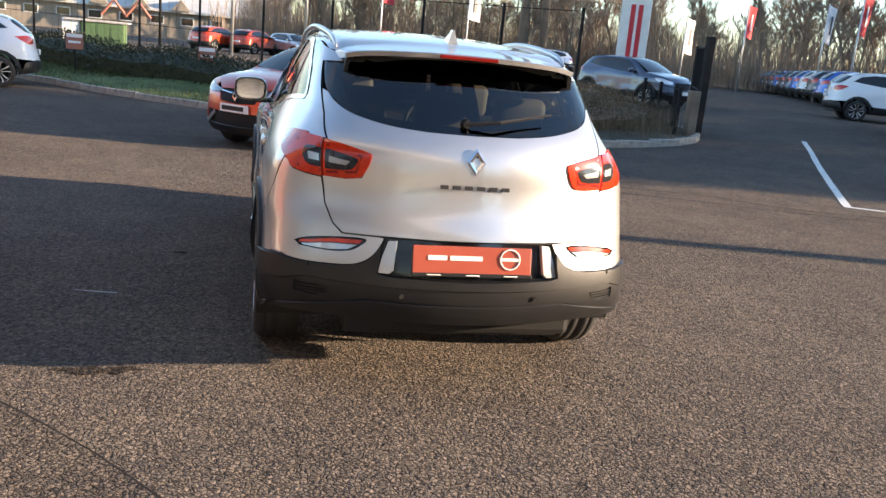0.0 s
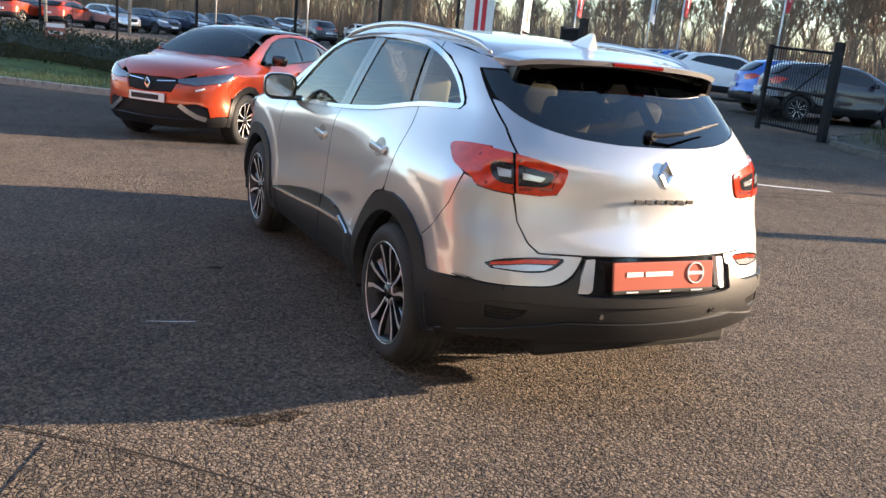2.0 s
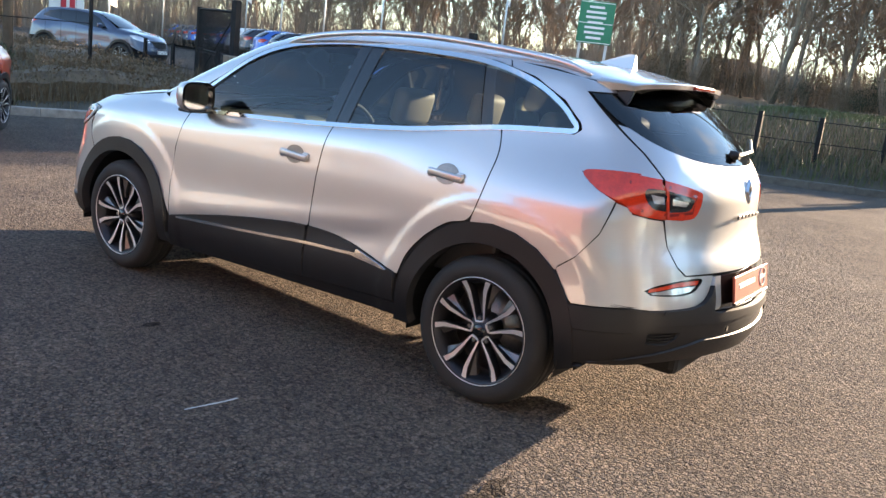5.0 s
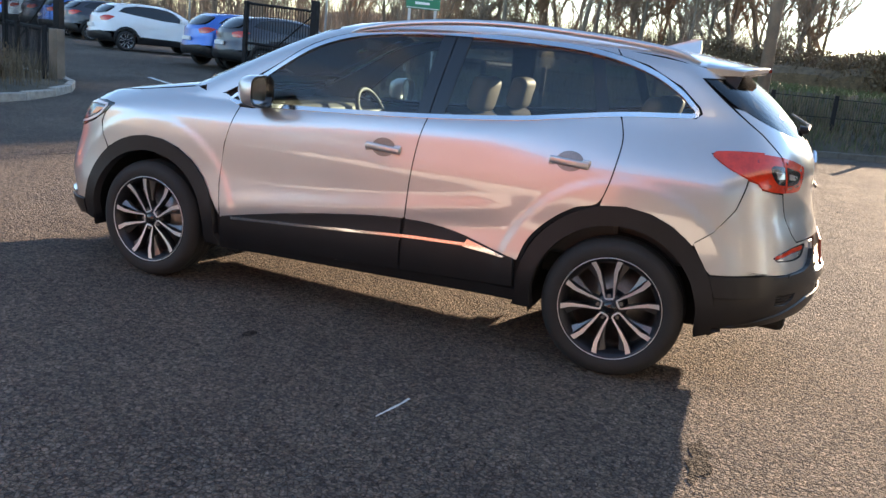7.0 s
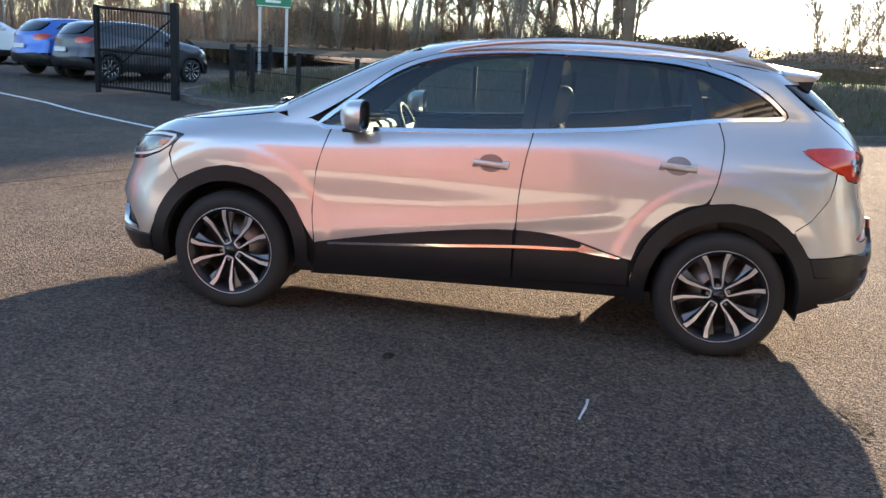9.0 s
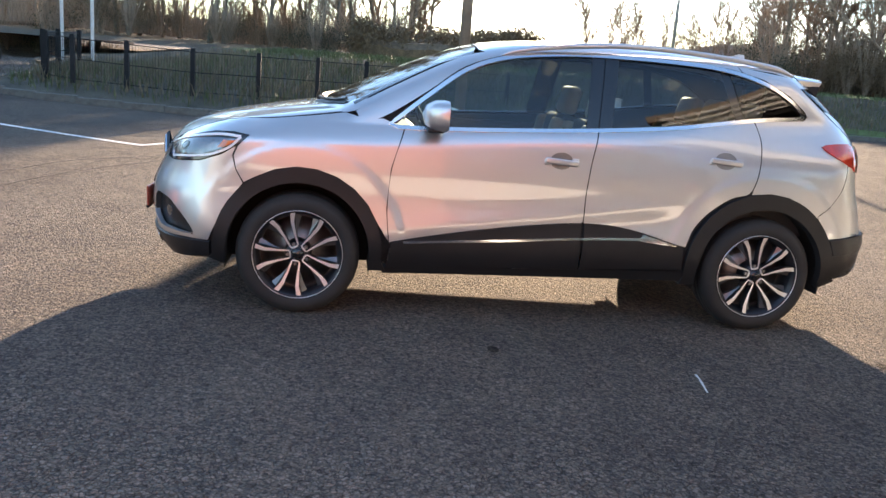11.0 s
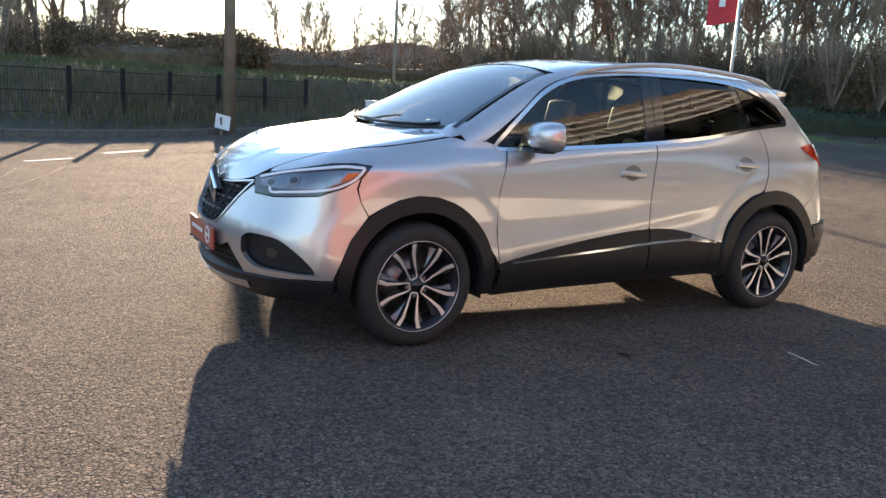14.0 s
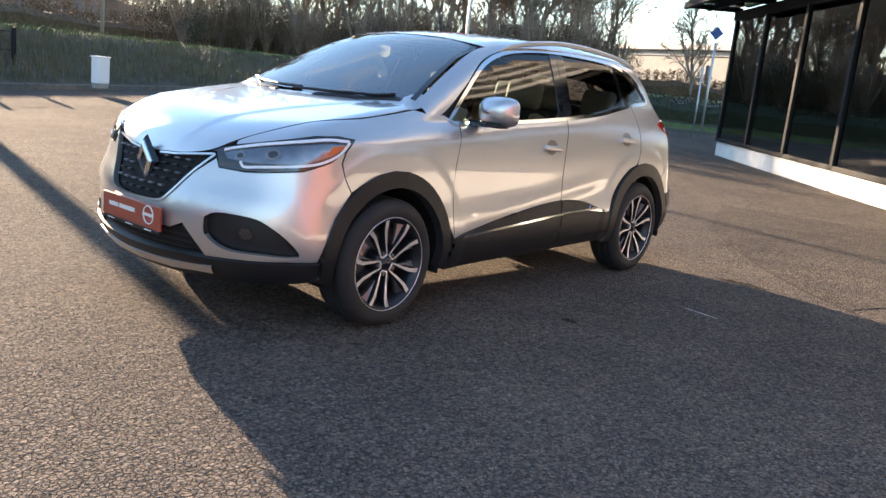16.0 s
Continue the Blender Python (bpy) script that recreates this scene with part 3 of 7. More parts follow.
def hero_car():
    H = HERO
    car = empty("parked_car")
    S = lambda *p: [H.S(*q) for q in p]
    Rr = lambda *p: [H.E(x, z, -1) for x, z in p]
    Ff = lambda *p: [H.E(x, z, 1) for x, z in p]
    P = lambda name, poly, material, **k: [panel(H, name, poly, material, car, side=s, **k) for s in (-1, 1)]
    C = -AX - RG * math.pi / 2        # girth of the rear's middle line; the front's is -C
    # side lines, in y and z
    dlo_top = sm([(0.86, 1.065), (0.65, 1.235), (0.44, 1.385), (0.2, 1.468), (-0.1, 1.505), (-0.35, 1.515), (-0.72, 1.513), (-1.05, 1.493), (-1.3, 1.435), (-1.46, 1.355), (-1.555, 1.275)])
    dlo_end = sm([(-1.555, 1.275), (-1.56, 1.255), (-1.54, 1.246)], 3)
    dlo_bot = sm([(-1.54, 1.246), (-1.245, 1.222), (-0.95, 1.178), (-0.73, 1.146), (-0.3, 1.106), (0.15, 1.077), (0.6, 1.055), (0.86, 1.05)])
    dlo = [H.S(*p) for p in dlo_top + dlo_end[1:-1] + dlo_bot[:-1]]
    archf = arc(1.323, 0.36, 0.455, -12, 186)
    archr = arc(-1.323, 0.36, 0.462, -10, 192)
    # dark shell behind the shut lines
    roofline = sm([(1.3, 1.02), (1.1, 1.13), (0.84, 1.268), (0.54, 1.42), (0.33, 1.49), (0, 1.53), (-0.35, 1.54), (-0.8, 1.535), (-1.2, 1.51), (-1.5, 1.475), (-1.7, 1.435)])
    shell = [H.S(*p) for p in roofline] + S((-1.83, 1.2), (-1.98, 0.9), (-2.0, 0.5)) + S(*archr[::-1]) + [(-0.8, 0.27), (0.8, 0.27)] + S(*archf[::-1]) + S((1.9, 0.45), (1.95, 0.85), (1.75, 0.96), (1.5, 0.99))
    P("inner_shell", shell, DARK, off=-0.022, thick=0.0, step=0.07, holes=[dlo])
    # doors
    clad = [(0.822, 0.433), (0.402, 0.512), (0.029, 0.565), (-0.236, 0.588), (-0.451, 0.58), (-0.63, 0.545), (-0.779, 0.504), (-0.85, 0.49)]
    cl = spline(clad)
    g = 0.003
    bline = [(-0.247, 0.43), (-0.25, 0.6), (-0.253, 0.765), (-0.271, 0.943), (-0.301, 1.1)]
    fline = [(0.836, 0.43), (0.855, 0.613), (0.842, 0.83), (0.78, 1.045)]
    door_f = [(y - g, z) for y, z in sm(fline)][::1] + [(0.6, 1.05), (0.15, 1.069), (-0.3 + g, 1.1)] + [(y + g, z) for y, z in sm(bline)][::-1][1:-5] + [(y, cl(y) + 0.003) for y in np.linspace(-0.236, 0.82, 12)]
    door_f = [p for p in door_f if p[1] > 0.425]
    P("front_door", door_f, PAINT_SILVER, off=0.0, thick=0.02, step=0.022)
    rline = [(-0.86, 0.49), (-0.9, 0.6), (-0.985, 0.70), (-1.1, 0.782), (-1.2, 0.815), (-1.238, 0.9), (-1.26, 1.03), (-1.262, 1.12), (-1.235, 1.21)]
    door_r = [(y - g, z) for y, z in sm(bline) if z > 0.595] + [(-0.3 - g, 1.098), (-0.73, 1.137), (-0.95, 1.168), (-1.228, 1.21)] + [(y + g, z) for y, z in sm(rline)][::-1][1:] + [(y, cl(y) + 0.003) for y in np.linspace(-0.8, -0.255, 9)]
    P("rear_door", door_r, PAINT_SILVER, thick=0.02, step=0.022)
    # seal bands in the door gaps; their black also stands for the gaps' shade
    for s in (-1, 1):
        for ln in (fline, bline, rline):
            band(H, "door_seal", sm(ln), 0.03, DARK, car, side=s, off=-0.007, thick=0.0, label="black rubber door seal that also darkens the shut line")
    # roof frame, quarter panel, front wing
    ze = [H.S(*p) for p in roofline]
    frame_low = sm([(1.02, 1.075), (0.9, 1.1), (0.66, 1.253), (0.45, 1.402), (0.2, 1.484), (-0.1, 1.52), (-0.35, 1.53), (-0.72, 1.528), (-1.05, 1.508), (-1.17, 1.487)])
    P("roof_frame", [H.S(*p) for p in sm([(1.06, 1.145), (0.84, 1.268), (0.54, 1.42), (0.33, 1.49), (0, 1.53), (-0.35, 1.54), (-0.8, 1.535), (-1.15, 1.515)])] + [H.S(*p) for p in frame_low[::-1]], PAINT_SILVER, step=0.03)
    quarter = sm([(-1.155, 1.515), (-1.3, 1.5), (-1.5, 1.475), (-1.68, 1.44)]) + [(-1.69, 1.43)]
    quarter_b = [(-1.8, 1.112), (-1.67, 1.103), (-1.652, 1.1), (-1.70, 1.064), (-1.775, 1.028), (-1.825, 1.006), (-1.797, 0.874), (-1.722, 0.765), (-1.652, 0.71)]
    q_arch = [p for p in archr if -1.67 < p[0] < -1.2 and p[1] > 0.6]
    q_arch.sort()
    quarter_b += q_arch + [(y - g, z) for y, z in sm(rline) if y < -1.2 and z > 0.83] + [(-1.24, 1.215), (-1.3, 1.222), (-1.56, 1.236), (-1.585, 1.26), (-1.57, 1.29), (-1.475, 1.372), (-1.315, 1.452), (-1.18, 1.485)]
    P("quarter_panel", [H.S(*p) for p in quarter] + Rr((0.624, 1.42), (0.639, 1.3), (0.634, 1.2), (0.627, 1.108)) + [H.S(*p) for p in quarter_b], PAINT_SILVER, step=0.024)
    hood_edge = [(0.72, 1.06), (0.735, 1.2), (0.74, 1.4), (0.725, 1.6), (0.68, 1.78)]
    wing = [(0.84, 0.44), (0.859, 0.613), (0.846, 0.83), (0.784, 1.05), (0.9, 1.09), (1.0, 1.085)]
    wing = [H.S(*p) for p in wing] + [H.T(*p) for p in sm([(0.755, 1.1), (0.765, 1.25), (0.765, 1.4), (0.757, 1.52), (0.708, 1.69), (0.612, 1.855), (0.495, 1.995)])] + Ff((0.5, 0.893), (0.56, 0.906), (0.66, 0.931)) + S((1.78, 0.967), (1.68, 0.973), (1.596, 0.962), (1.655, 0.9), (1.675, 0.85), (1.66, 0.78), (1.62, 0.715))
    wing += S(*[p for p in archf[::1] if p[0] < 1.61 and p[1] > 0.44])
    P("front_wing", wing, PAINT_SILVER, step=0.022)
    # cladding
    for cy, nm in ((1.323, "front"), (-1.323, "rear")):
        out = arc(cy, 0.36, 0.452 if cy > 0 else 0.459, -14, 193, 26)
        inn = arc(cy, 0.345, 0.385, -14, 193, 26)
        if cy > 0:
            out[-1], inn[-1] = (0.845, 0.27), (0.94, 0.27)
            out[0], inn[0] = (1.80, 0.30), (1.71, 0.27)
        else:
            out[0], inn[0] = (-0.85, 0.27), (-0.95, 0.27)
            out[-1], inn[-1] = (-1.82, 0.33), (-1.71, 0.28)
        P("arch_trim", S(*out) + S(*inn[::-1]), PLASTIC, off=0.014, thick=0.05, step=0.035)
    low_f = [(y, cl(y)) for y in np.linspace(0.822, -0.236, 12)] + [(-0.244, 0.33), (0.84, 0.29)]
    low_r = [(y, cl(y)) for y in np.linspace(-0.258, -0.84, 9)] + [(-0.85, 0.36), (-0.252, 0.33)]
    P("door_cladding", low_f, PLASTIC, off=0.012, thick=0.03)
    P("door_cladding", low_r, PLASTIC, off=0.012, thick=0.03)
    strip = sm([(0.76, 0.437), (0.5, 0.452), (0.241, 0.468), (-0.25, 0.504), (-0.5, 0.515), (-0.6, 0.52)])
    for s in (-1, 1):
        band(H, "sill_strip", strip, 0.014, CHROME, car, side=s, off=0.02, label="thin chrome sill strip")
    P("strip_end", [(-0.58, 0.508), (-0.60, 0.545), (-0.64, 0.536), (-0.80, 0.496), (-0.79, 0.49)], CHROME, off=0.02, thick=0.01)
    P("sill", [(0.86, 0.285), (-0.87, 0.345), (-0.87, 0.285), (0.86, 0.25)], PLASTIC, off=0.004, thick=0.05)
    # windows
    def between(y0b, y0t, y1b, y1t, inset=0.012):
        """The window field between two slanting lines (bottom and top y)."""
        top = [p for p in dlo_top]
        bot = [p for p in dlo_bot]
        def line_y(z, a, b):
            return a + (b - a) * (z - 1.1) / 0.4
        up = [(y, z - inset) for y, z in top if line_y(z, y1b, y1t) + 0.002 < y < line_y(z, y0b, y0t) - 0.002]
        dn = [(y, z + inset) for y, z in bot if line_y(z, y1b, y1t) + 0.002 < y < line_y(z, y0b, y0t) - 0.002]
        zt, zb = spline([(p[0], p[1]) for p in top if p[0] < 0.8 and p[0] > -1.5]), spline(bot)
        def hit(a, b, curve, sgn):
            y = b if sgn > 0 else a
            for _ in range(12):
                y = line_y(float(curve(y)) - sgn * inset, a, b)
            return (y, float(curve(y)) - sgn * inset)
        pts = []
        if y0b < 0.7:
            pts += [hit(y0b, y0t, zb, -1), hit(y0b, y0t, zt, 1)]
        else:
            up = [(0.82, 1.075)] + [p for p in up if p[0] < 0.81]
        pts += up
        if y1b > -1.5:
            pts += [hit(y1b, y1t, zt, 1), hit(y1b, y1t, zb, -1)]
        pts += dn
        return [H.S(*p) for p in pts]
    fields = {"front_window": (0.9, 0.9, -0.235, -0.275), "rear_door_window": (-0.375, -0.425, -1.155, -1.03), "quarter_window": (-1.215, -1.09, -1.7, -1.7)}
    P("window_backing", [H.S(*p) for p in dlo_top + dlo_end[1:-1] + dlo_bot[:-1]], PAINT_BLACK, off=-0.012, thick=0.0, step=0.05, holes=[between(*v, inset=0.016) for v in fields.values()])
    for nm, v in fields.items():
        P(nm, between(*v), GLASS if nm == "front_window" else GLASS_DARK, off=-0.006, thick=0.0, step=0.05)
    P("pillar_trim", S((-0.232, 1.115), (-0.272, 1.497), (-0.345, 1.501), (-0.298, 1.118)), PAINT_BLACK, off=-0.001, thick=0.01)
    P("pillar_trim", S((-0.304, 1.118), (-0.351, 1.501), (-0.428, 1.5), (-0.378, 1.124)), PAINT_BLACK, off=-0.001, thick=0.01)
    for s in (-1, 1):
        band(H, "window_trim", dlo, 0.022, CHROME, car, side=s, off=0.004, thick=0.02, closed=True, label="chrome window surround")
    # bonnet, windscreen, roof
    hb = sm([(0, 2.148), (0.2, 2.126), (0.38, 2.075), (0.48, 2.0), (0.6, 1.86), (0.7, 1.68), (0.75, 1.5), (0.757, 1.3), (0.745, 1.12)]) + sm([(0.66, 1.1), (0.45, 1.205), (0.2, 1.27), (0, 1.285)])
    panel(H, "bonnet", hb, PAINT_SILVER, car, how="plan", both=True, thick=0.02, step=0.028)
    ws_side = [H.march(np.array([[0.0, y, z]]), np.array([[1.0, 0, 0]]))[0][:2] for y, z in [(1.06, 1.15), (0.84, 1.275), (0.6, 1.4), (0.4, 1.475)]]
    ws = [(0.0, 1.29), (0.2, 1.275), (0.45, 1.21), (0.64, 1.105)] + [(p[0] - 0.03, p[1]) for p in ws_side] + [(0.4, 0.37), (0.2, 0.36), (0, 0.355)]
    panel(H, "windscreen", sm(ws[:4]) + ws[4:], GLASS_SCREEN, car, how="plan", both=True, thick=0.0, off=-0.003, step=0.06)
    edge_ln = [H.march(np.array([[0.0, y, z]]), np.array([[1.0, 0, 0]]))[0][:2] for y, z in [(0.34, 1.488), (0.15, 1.515), (0, 1.53), (-0.35, 1.54), (-0.8, 1.535), (-1.2, 1.51), (-1.5, 1.475), (-1.66, 1.445)]]
    roof = [(0, 0.345), (0.2, 0.35), (0.4, 0.36), (0.52, 0.365)] + [tuple(p) for p in edge_ln] + [(0.4, -1.70), (0, -1.71)]
    panel(H, "roof", roof, PAINT_SILVER, car, how="plan", both=True, step=0.06)
    P("cowl", [(0.0, 1.283), (0.2, 1.272), (0.45, 1.207), (0.64, 1.105), (0.70, 1.0), (0.6, 1.03), (0.4, 1.13), (0, 1.2)], DARK, off=-0.012, thick=0.0, how="plan")
    P("wiper_cover", [(0.16, 1.285), (0.45, 1.215), (0.66, 1.11), (0.64, 1.09), (0.45, 1.19), (0.16, 1.262)], PLASTIC, off=0.006, thick=0.02, how="plan")
    # the painted corner between bonnet, wing and pillar
    P("pillar_foot", [(0.75, 1.13), (0.662, 1.108), (0.65, 1.075), (0.665, 1.03), (0.70, 0.985), (0.745, 0.98), (0.758, 1.05)], PAINT_SILVER, off=-0.001, thick=0.012, how="plan", step=0.03)
    # front wipers, parked along the foot of the screen
    for line in ([(-0.61, 1.10), (-0.5, 1.165), (-0.25, 1.235), (0.03, 1.262)], [(-0.02, 1.245), (0.2, 1.232), (0.42, 1.178), (0.56, 1.11)]):
        pts = [(x, y, float(H.plan([[abs(x), y]])[0][2]) + 0.012) for x, y in sm(line, 4)]
        mesh_ob("front_wiper", *tube(pts, 0.009, 6), PLASTIC, car, "black wiper blade")
    panel(H, "screen_sticker", [(0.40, 0.67), (0.45, 0.67), (0.45, 0.73), (0.40, 0.73)], PLATE_WHITE, car, how="plan", off=-0.008, thick=0.0, label="small white sticker inside the windscreen")
    # screen border and a-pillar
    for s in (-1, 1):
        band(H, "screen_seal", [(p[0] - 0.018, p[1]) for p in ws_side], 0.03, PAINT_BLACK, car, side=s, off=0.001, how="plan")
    # roof rails
    rail = sm([(0.25, 1.475), (0.15, 1.508), (-0.07, 1.546), (-0.37, 1.574), (-0.67, 1.58), (-0.95, 1.568), (-1.24, 1.546), (-1.42, 1.522), (-1.53, 1.487)])
    for s in (-1, 1):
        xr = spline([(-1.52, 0.565), (-0.7, 0.60), (0.25, 0.62)])
        V, F = tube([(s * float(xr(y)), y, z) for y, z in rail], [0.004 + 0.008 * min(1, i / 5, (len(rail) - 1 - i) / 5) for i in range(len(rail))], 10, flat=1.35)
        mesh_ob("roof_rail", V, F, SATIN, car, "satin aluminium roof rail", smooth=True)
    # spoiler: a thin blade that carries on the roof, black under it
    V, F = [], []
    nx, ny = 25, 8
    reach = lambda y, z: float(H.march(np.array([[0.0, y, z]]), np.array([[1.0, 0, 0]]))[0][0])
    wide = reach(-1.56, 1.462)
    for j in range(ny):
        for i in range(nx):
            u, t = -1 + 2 * i / (nx - 1), j / (ny - 1)
            x = u * (wide - 0.03 * t)
            y = -1.56 - (0.275 - 0.11 * abs(u) ** 3) * t
            z = float(H.plan([[min(abs(x), wide - 0.002), -1.56]])[0][2]) + 0.004
            z += (1.497 - 0.022 * u * u - 0.012 * abs(u) ** 10 - z) * t ** 0.8
            V.append((x, y, z))
    k = len(V)
    V += [(x * 0.99, y + 0.006, z - 0.02 - 0.02 * (1 - j / (ny - 1))) for j in range(ny) for x, y, z in V[j * nx:(j + 1) * nx]]
    top = [(j * nx + i, (j + 1) * nx + i, (j + 1) * nx + i + 1, j * nx + i + 1) for j in range(ny - 1) for i in range(nx - 1)]
    under = [tuple(k + q for q in f[::-1]) for f in top]
    tip = (ny - 1) * nx
    edge = [(tip + i, k + tip + i, k + tip + i + 1, tip + i + 1) for i in range(nx - 1)]
    for j in range(ny - 1):
        p, q = j * nx, j * nx + nx - 1
        edge += [(p, k + p, k + p + nx, p + nx), (q, q + nx, k + q + nx, k + q)]
    sp = mesh_ob("rear_spoiler", V, top + edge + under, PAINT_SILVER, car)
    sp.data.materials.append(PAINT_BLACK)
    for q in sp.data.polygons:
        q.use_smooth = q.index < len(top)
        q.material_index = 1 if q.index >= len(top) + len(edge) else 0
    part("brake_light", box(0, -1.832, 1.486, 0.27, 0.018, 0.018, 0.004), LENS_DEEP, sp, "high red brake light")
    for s in (-1, 1):
        outer = [(min(reach(y, z) + 0.003, wide - 0.02), y, z) for y, z in ((-1.6, 1.462), (-1.645, 1.4), (-1.69, 1.34))] + [(wide - 0.035, -1.72, 1.44)]
        V = [(s * x, y, z) for x, y, z in outer] + [(s * (x - 0.02), y, z) for x, y, z in outer]
        F = [(0, 1, 2, 3), (7, 6, 5, 4)] + [(i, 4 + i, 4 + (i + 1) % 4, (i + 1) % 4) for i in range(4)]
        mesh_ob("spoiler_side", V, F, PLASTIC, sp, "black spoiler end piece")
    # antenna fin
    V = []
    for y, z, hw in ((-1.29, 1.562, 0.004), (-1.48, 1.545, 0.026), (-1.475, 1.612, 0.004), (-1.44, 1.614, 0.003)):
        V += [(-hw, y, z), (hw, y, z)]
    mesh_ob("antenna_fin", V, [(0, 2, 3, 1), (0, 6, 4, 2), (1, 3, 5, 7), (0, 1, 7, 6), (6, 7, 5, 4), (2, 4, 5, 3)], PAINT_SILVER, car, "silver shark-fin antenna")
    # tailgate and rear glass
    glass = [(C, 1.17)] + Rr((0.2, 1.172), (0.36, 1.185), (0.49, 1.212), (0.57, 1.25), (0.618, 1.31), (0.623, 1.37), (0.61, 1.45), (0.3, 1.47)) + [(C, 1.475)]
    panel(H, "rear_window", [glass[0]] + sm(glass[1:8]) + glass[8:], GLASS_REAR, car, both=True, off=-0.002, thick=0.0, step=0.05)
    clear = Rr((0.03, 1.2), (0.36, 1.212), (0.47, 1.238), (0.53, 1.275), (0.55, 1.33), (0.54, 1.39), (0.3, 1.405), (0.03, 1.41))
    P("glass_border", [glass[0]] + sm(glass[1:8]) + glass[8:], PAINT_BLACK, off=-0.007, thick=0.0, step=0.05, holes=[clear])
    frame_r = [(C, 1.166)] + sm(Rr((0.2, 1.168), (0.36, 1.181), (0.492, 1.208), (0.574, 1.246), (0.612, 1.292))) + Rr((0.632, 1.3), (0.627, 1.2), (0.615, 1.098), (0.52, 1.081), (0.437, 1.06), (0.445, 1.02), (0.475, 0.957), (0.54, 0.947), (0.634, 0.95), (0.62, 0.84), (0.585, 0.763), (0.545, 0.728), (0.3, 0.73)) + [(C, 0.73)]
    panel(H, "tailgate", frame_r, PAINT_SILVER, car, both=True, thick=0.02)
    P("tailgate_inner", [(C, 0.6)] + Rr((0.66, 0.6), (0.66, 1.13)) + [(C, 1.13)], DARK, off=-0.024, thick=0, step=0.08)
    # tail lamps
    lamp_o = sm(Rr((0.637, 0.95), (0.7, 0.956), (0.76, 0.97)) + S((-1.86, 0.997), (-1.76, 1.034), (-1.69, 1.072), (-1.664, 1.09), (-1.668, 1.104), (-1.70, 1.111), (-1.78, 1.118), (-1.87, 1.119)) + Rr((0.70, 1.114), (0.637, 1.106)), 4)
    lamp_i = sm(Rr((0.627, 1.104), (0.54, 1.087), (0.455, 1.066), (0.44, 1.055), (0.443, 1.03), (0.462, 0.985), (0.485, 0.96), (0.53, 0.951), (0.627, 0.951)), 4)
    for s in (-1, 1):
        a = panel(H, "tail_lamp", lamp_o, LENS_RED, car, side=s, off=0.008, thick=0.03, step=0.03, label="orange-red tail lamp")
        b = panel(H, "tail_lamp", lamp_i, LENS_RED, car, side=s, off=0.008, thick=0.03, step=0.03, label="orange-red tail lamp on the tailgate")
        panel(H, "smoked_insert", sm(Rr((0.64, 0.986), (0.685, 0.99), (0.708, 1.008), (0.715, 1.036), (0.706, 1.06), (0.685, 1.068), (0.64, 1.065)), 3), LENS_SMOKE, a, side=s, off=0.0095, thick=0.0, step=0.03)
        panel(H, "smoked_insert", sm(Rr((0.624, 1.064), (0.55, 1.05), (0.495, 1.036), (0.498, 1.015), (0.515, 0.992), (0.55, 0.984), (0.624, 0.982)), 3), LENS_SMOKE, b, side=s, off=0.0095, thick=0.0, step=0.03)
        panel(H, "reversing_light", Rr((0.695, 1.045), (0.65, 1.04), (0.65, 1.012), (0.69, 1.014)), LENS_CLEAR, a, side=s, off=0.011, thick=0.002, step=0.02)
        panel(H, "reversing_light", Rr((0.61, 1.035), (0.525, 1.022), (0.54, 1.005), (0.61, 1.01)), LENS_CLEAR, b, side=s, off=0.011, thick=0.002, step=0.02)
        band(H, "dark_border", Rr((0.735, 1.083), (0.64, 1.078)), 0.012, LENS_DEEP, a, side=s, off=0.0092, thick=0.0)
        band(H, "dark_border", Rr((0.735, 0.982), (0.64, 0.972)), 0.012, LENS_DEEP, a, side=s, off=0.0092, thick=0.0)
        band(H, "dark_border", Rr((0.62, 1.08), (0.478, 1.047), (0.498, 0.98), (0.62, 0.969)), 0.012, LENS_DEEP, b, side=s, off=0.0092, thick=0.0)
    # rear bumper
    bump_top = S((-1.648, 0.7), (-1.72, 0.758), (-1.80, 0.87), (-1.832, 1.0), (-1.88, 0.986)) + Rr((0.76, 0.963), (0.7, 0.949), (0.642, 0.943), (0.625, 0.84), (0.59, 0.76), (0.55, 0.722), (0.40, 0.722), (0.378, 0.72)) + sm(Rr((0.378, 0.72), (0.395, 0.685), (0.425, 0.645), (0.47, 0.615), (0.54, 0.598), (0.73, 0.592), (0.83, 0.604)), 3)[1:] + S((-1.98, 0.6), (-1.74, 0.575), (-1.72, 0.59))
    foglens = sm(Rr((0.742, 0.668), (0.69, 0.69), (0.58, 0.707), (0.452, 0.711), (0.475, 0.678), (0.52, 0.655), (0.6, 0.646), (0.72, 0.65)), 3)
    P("rear_bumper", bump_top, PAINT_SILVER, thick=0.03, holes=[foglens], step=0.03)
    for s in (-1, 1):
        rf = panel(H, "rear_reflector", foglens, PAINT_BLACK, car, side=s, off=-0.008, thick=0.0, step=0.03, label="black-framed rear reflector with red and clear halves")
        panel(H, "red_half", Rr((0.72, 0.674), (0.58, 0.7), (0.465, 0.704), (0.48, 0.688), (0.6, 0.682), (0.725, 0.662)), LENS_RED, rf, side=s, off=-0.003, thick=0.004, step=0.03)
        panel(H, "clear_half", Rr((0.715, 0.66), (0.6, 0.678), (0.486, 0.683), (0.525, 0.661), (0.6, 0.652), (0.71, 0.654)), LENS_CLEAR, rf, side=s, off=-0.003, thick=0.004, step=0.03)
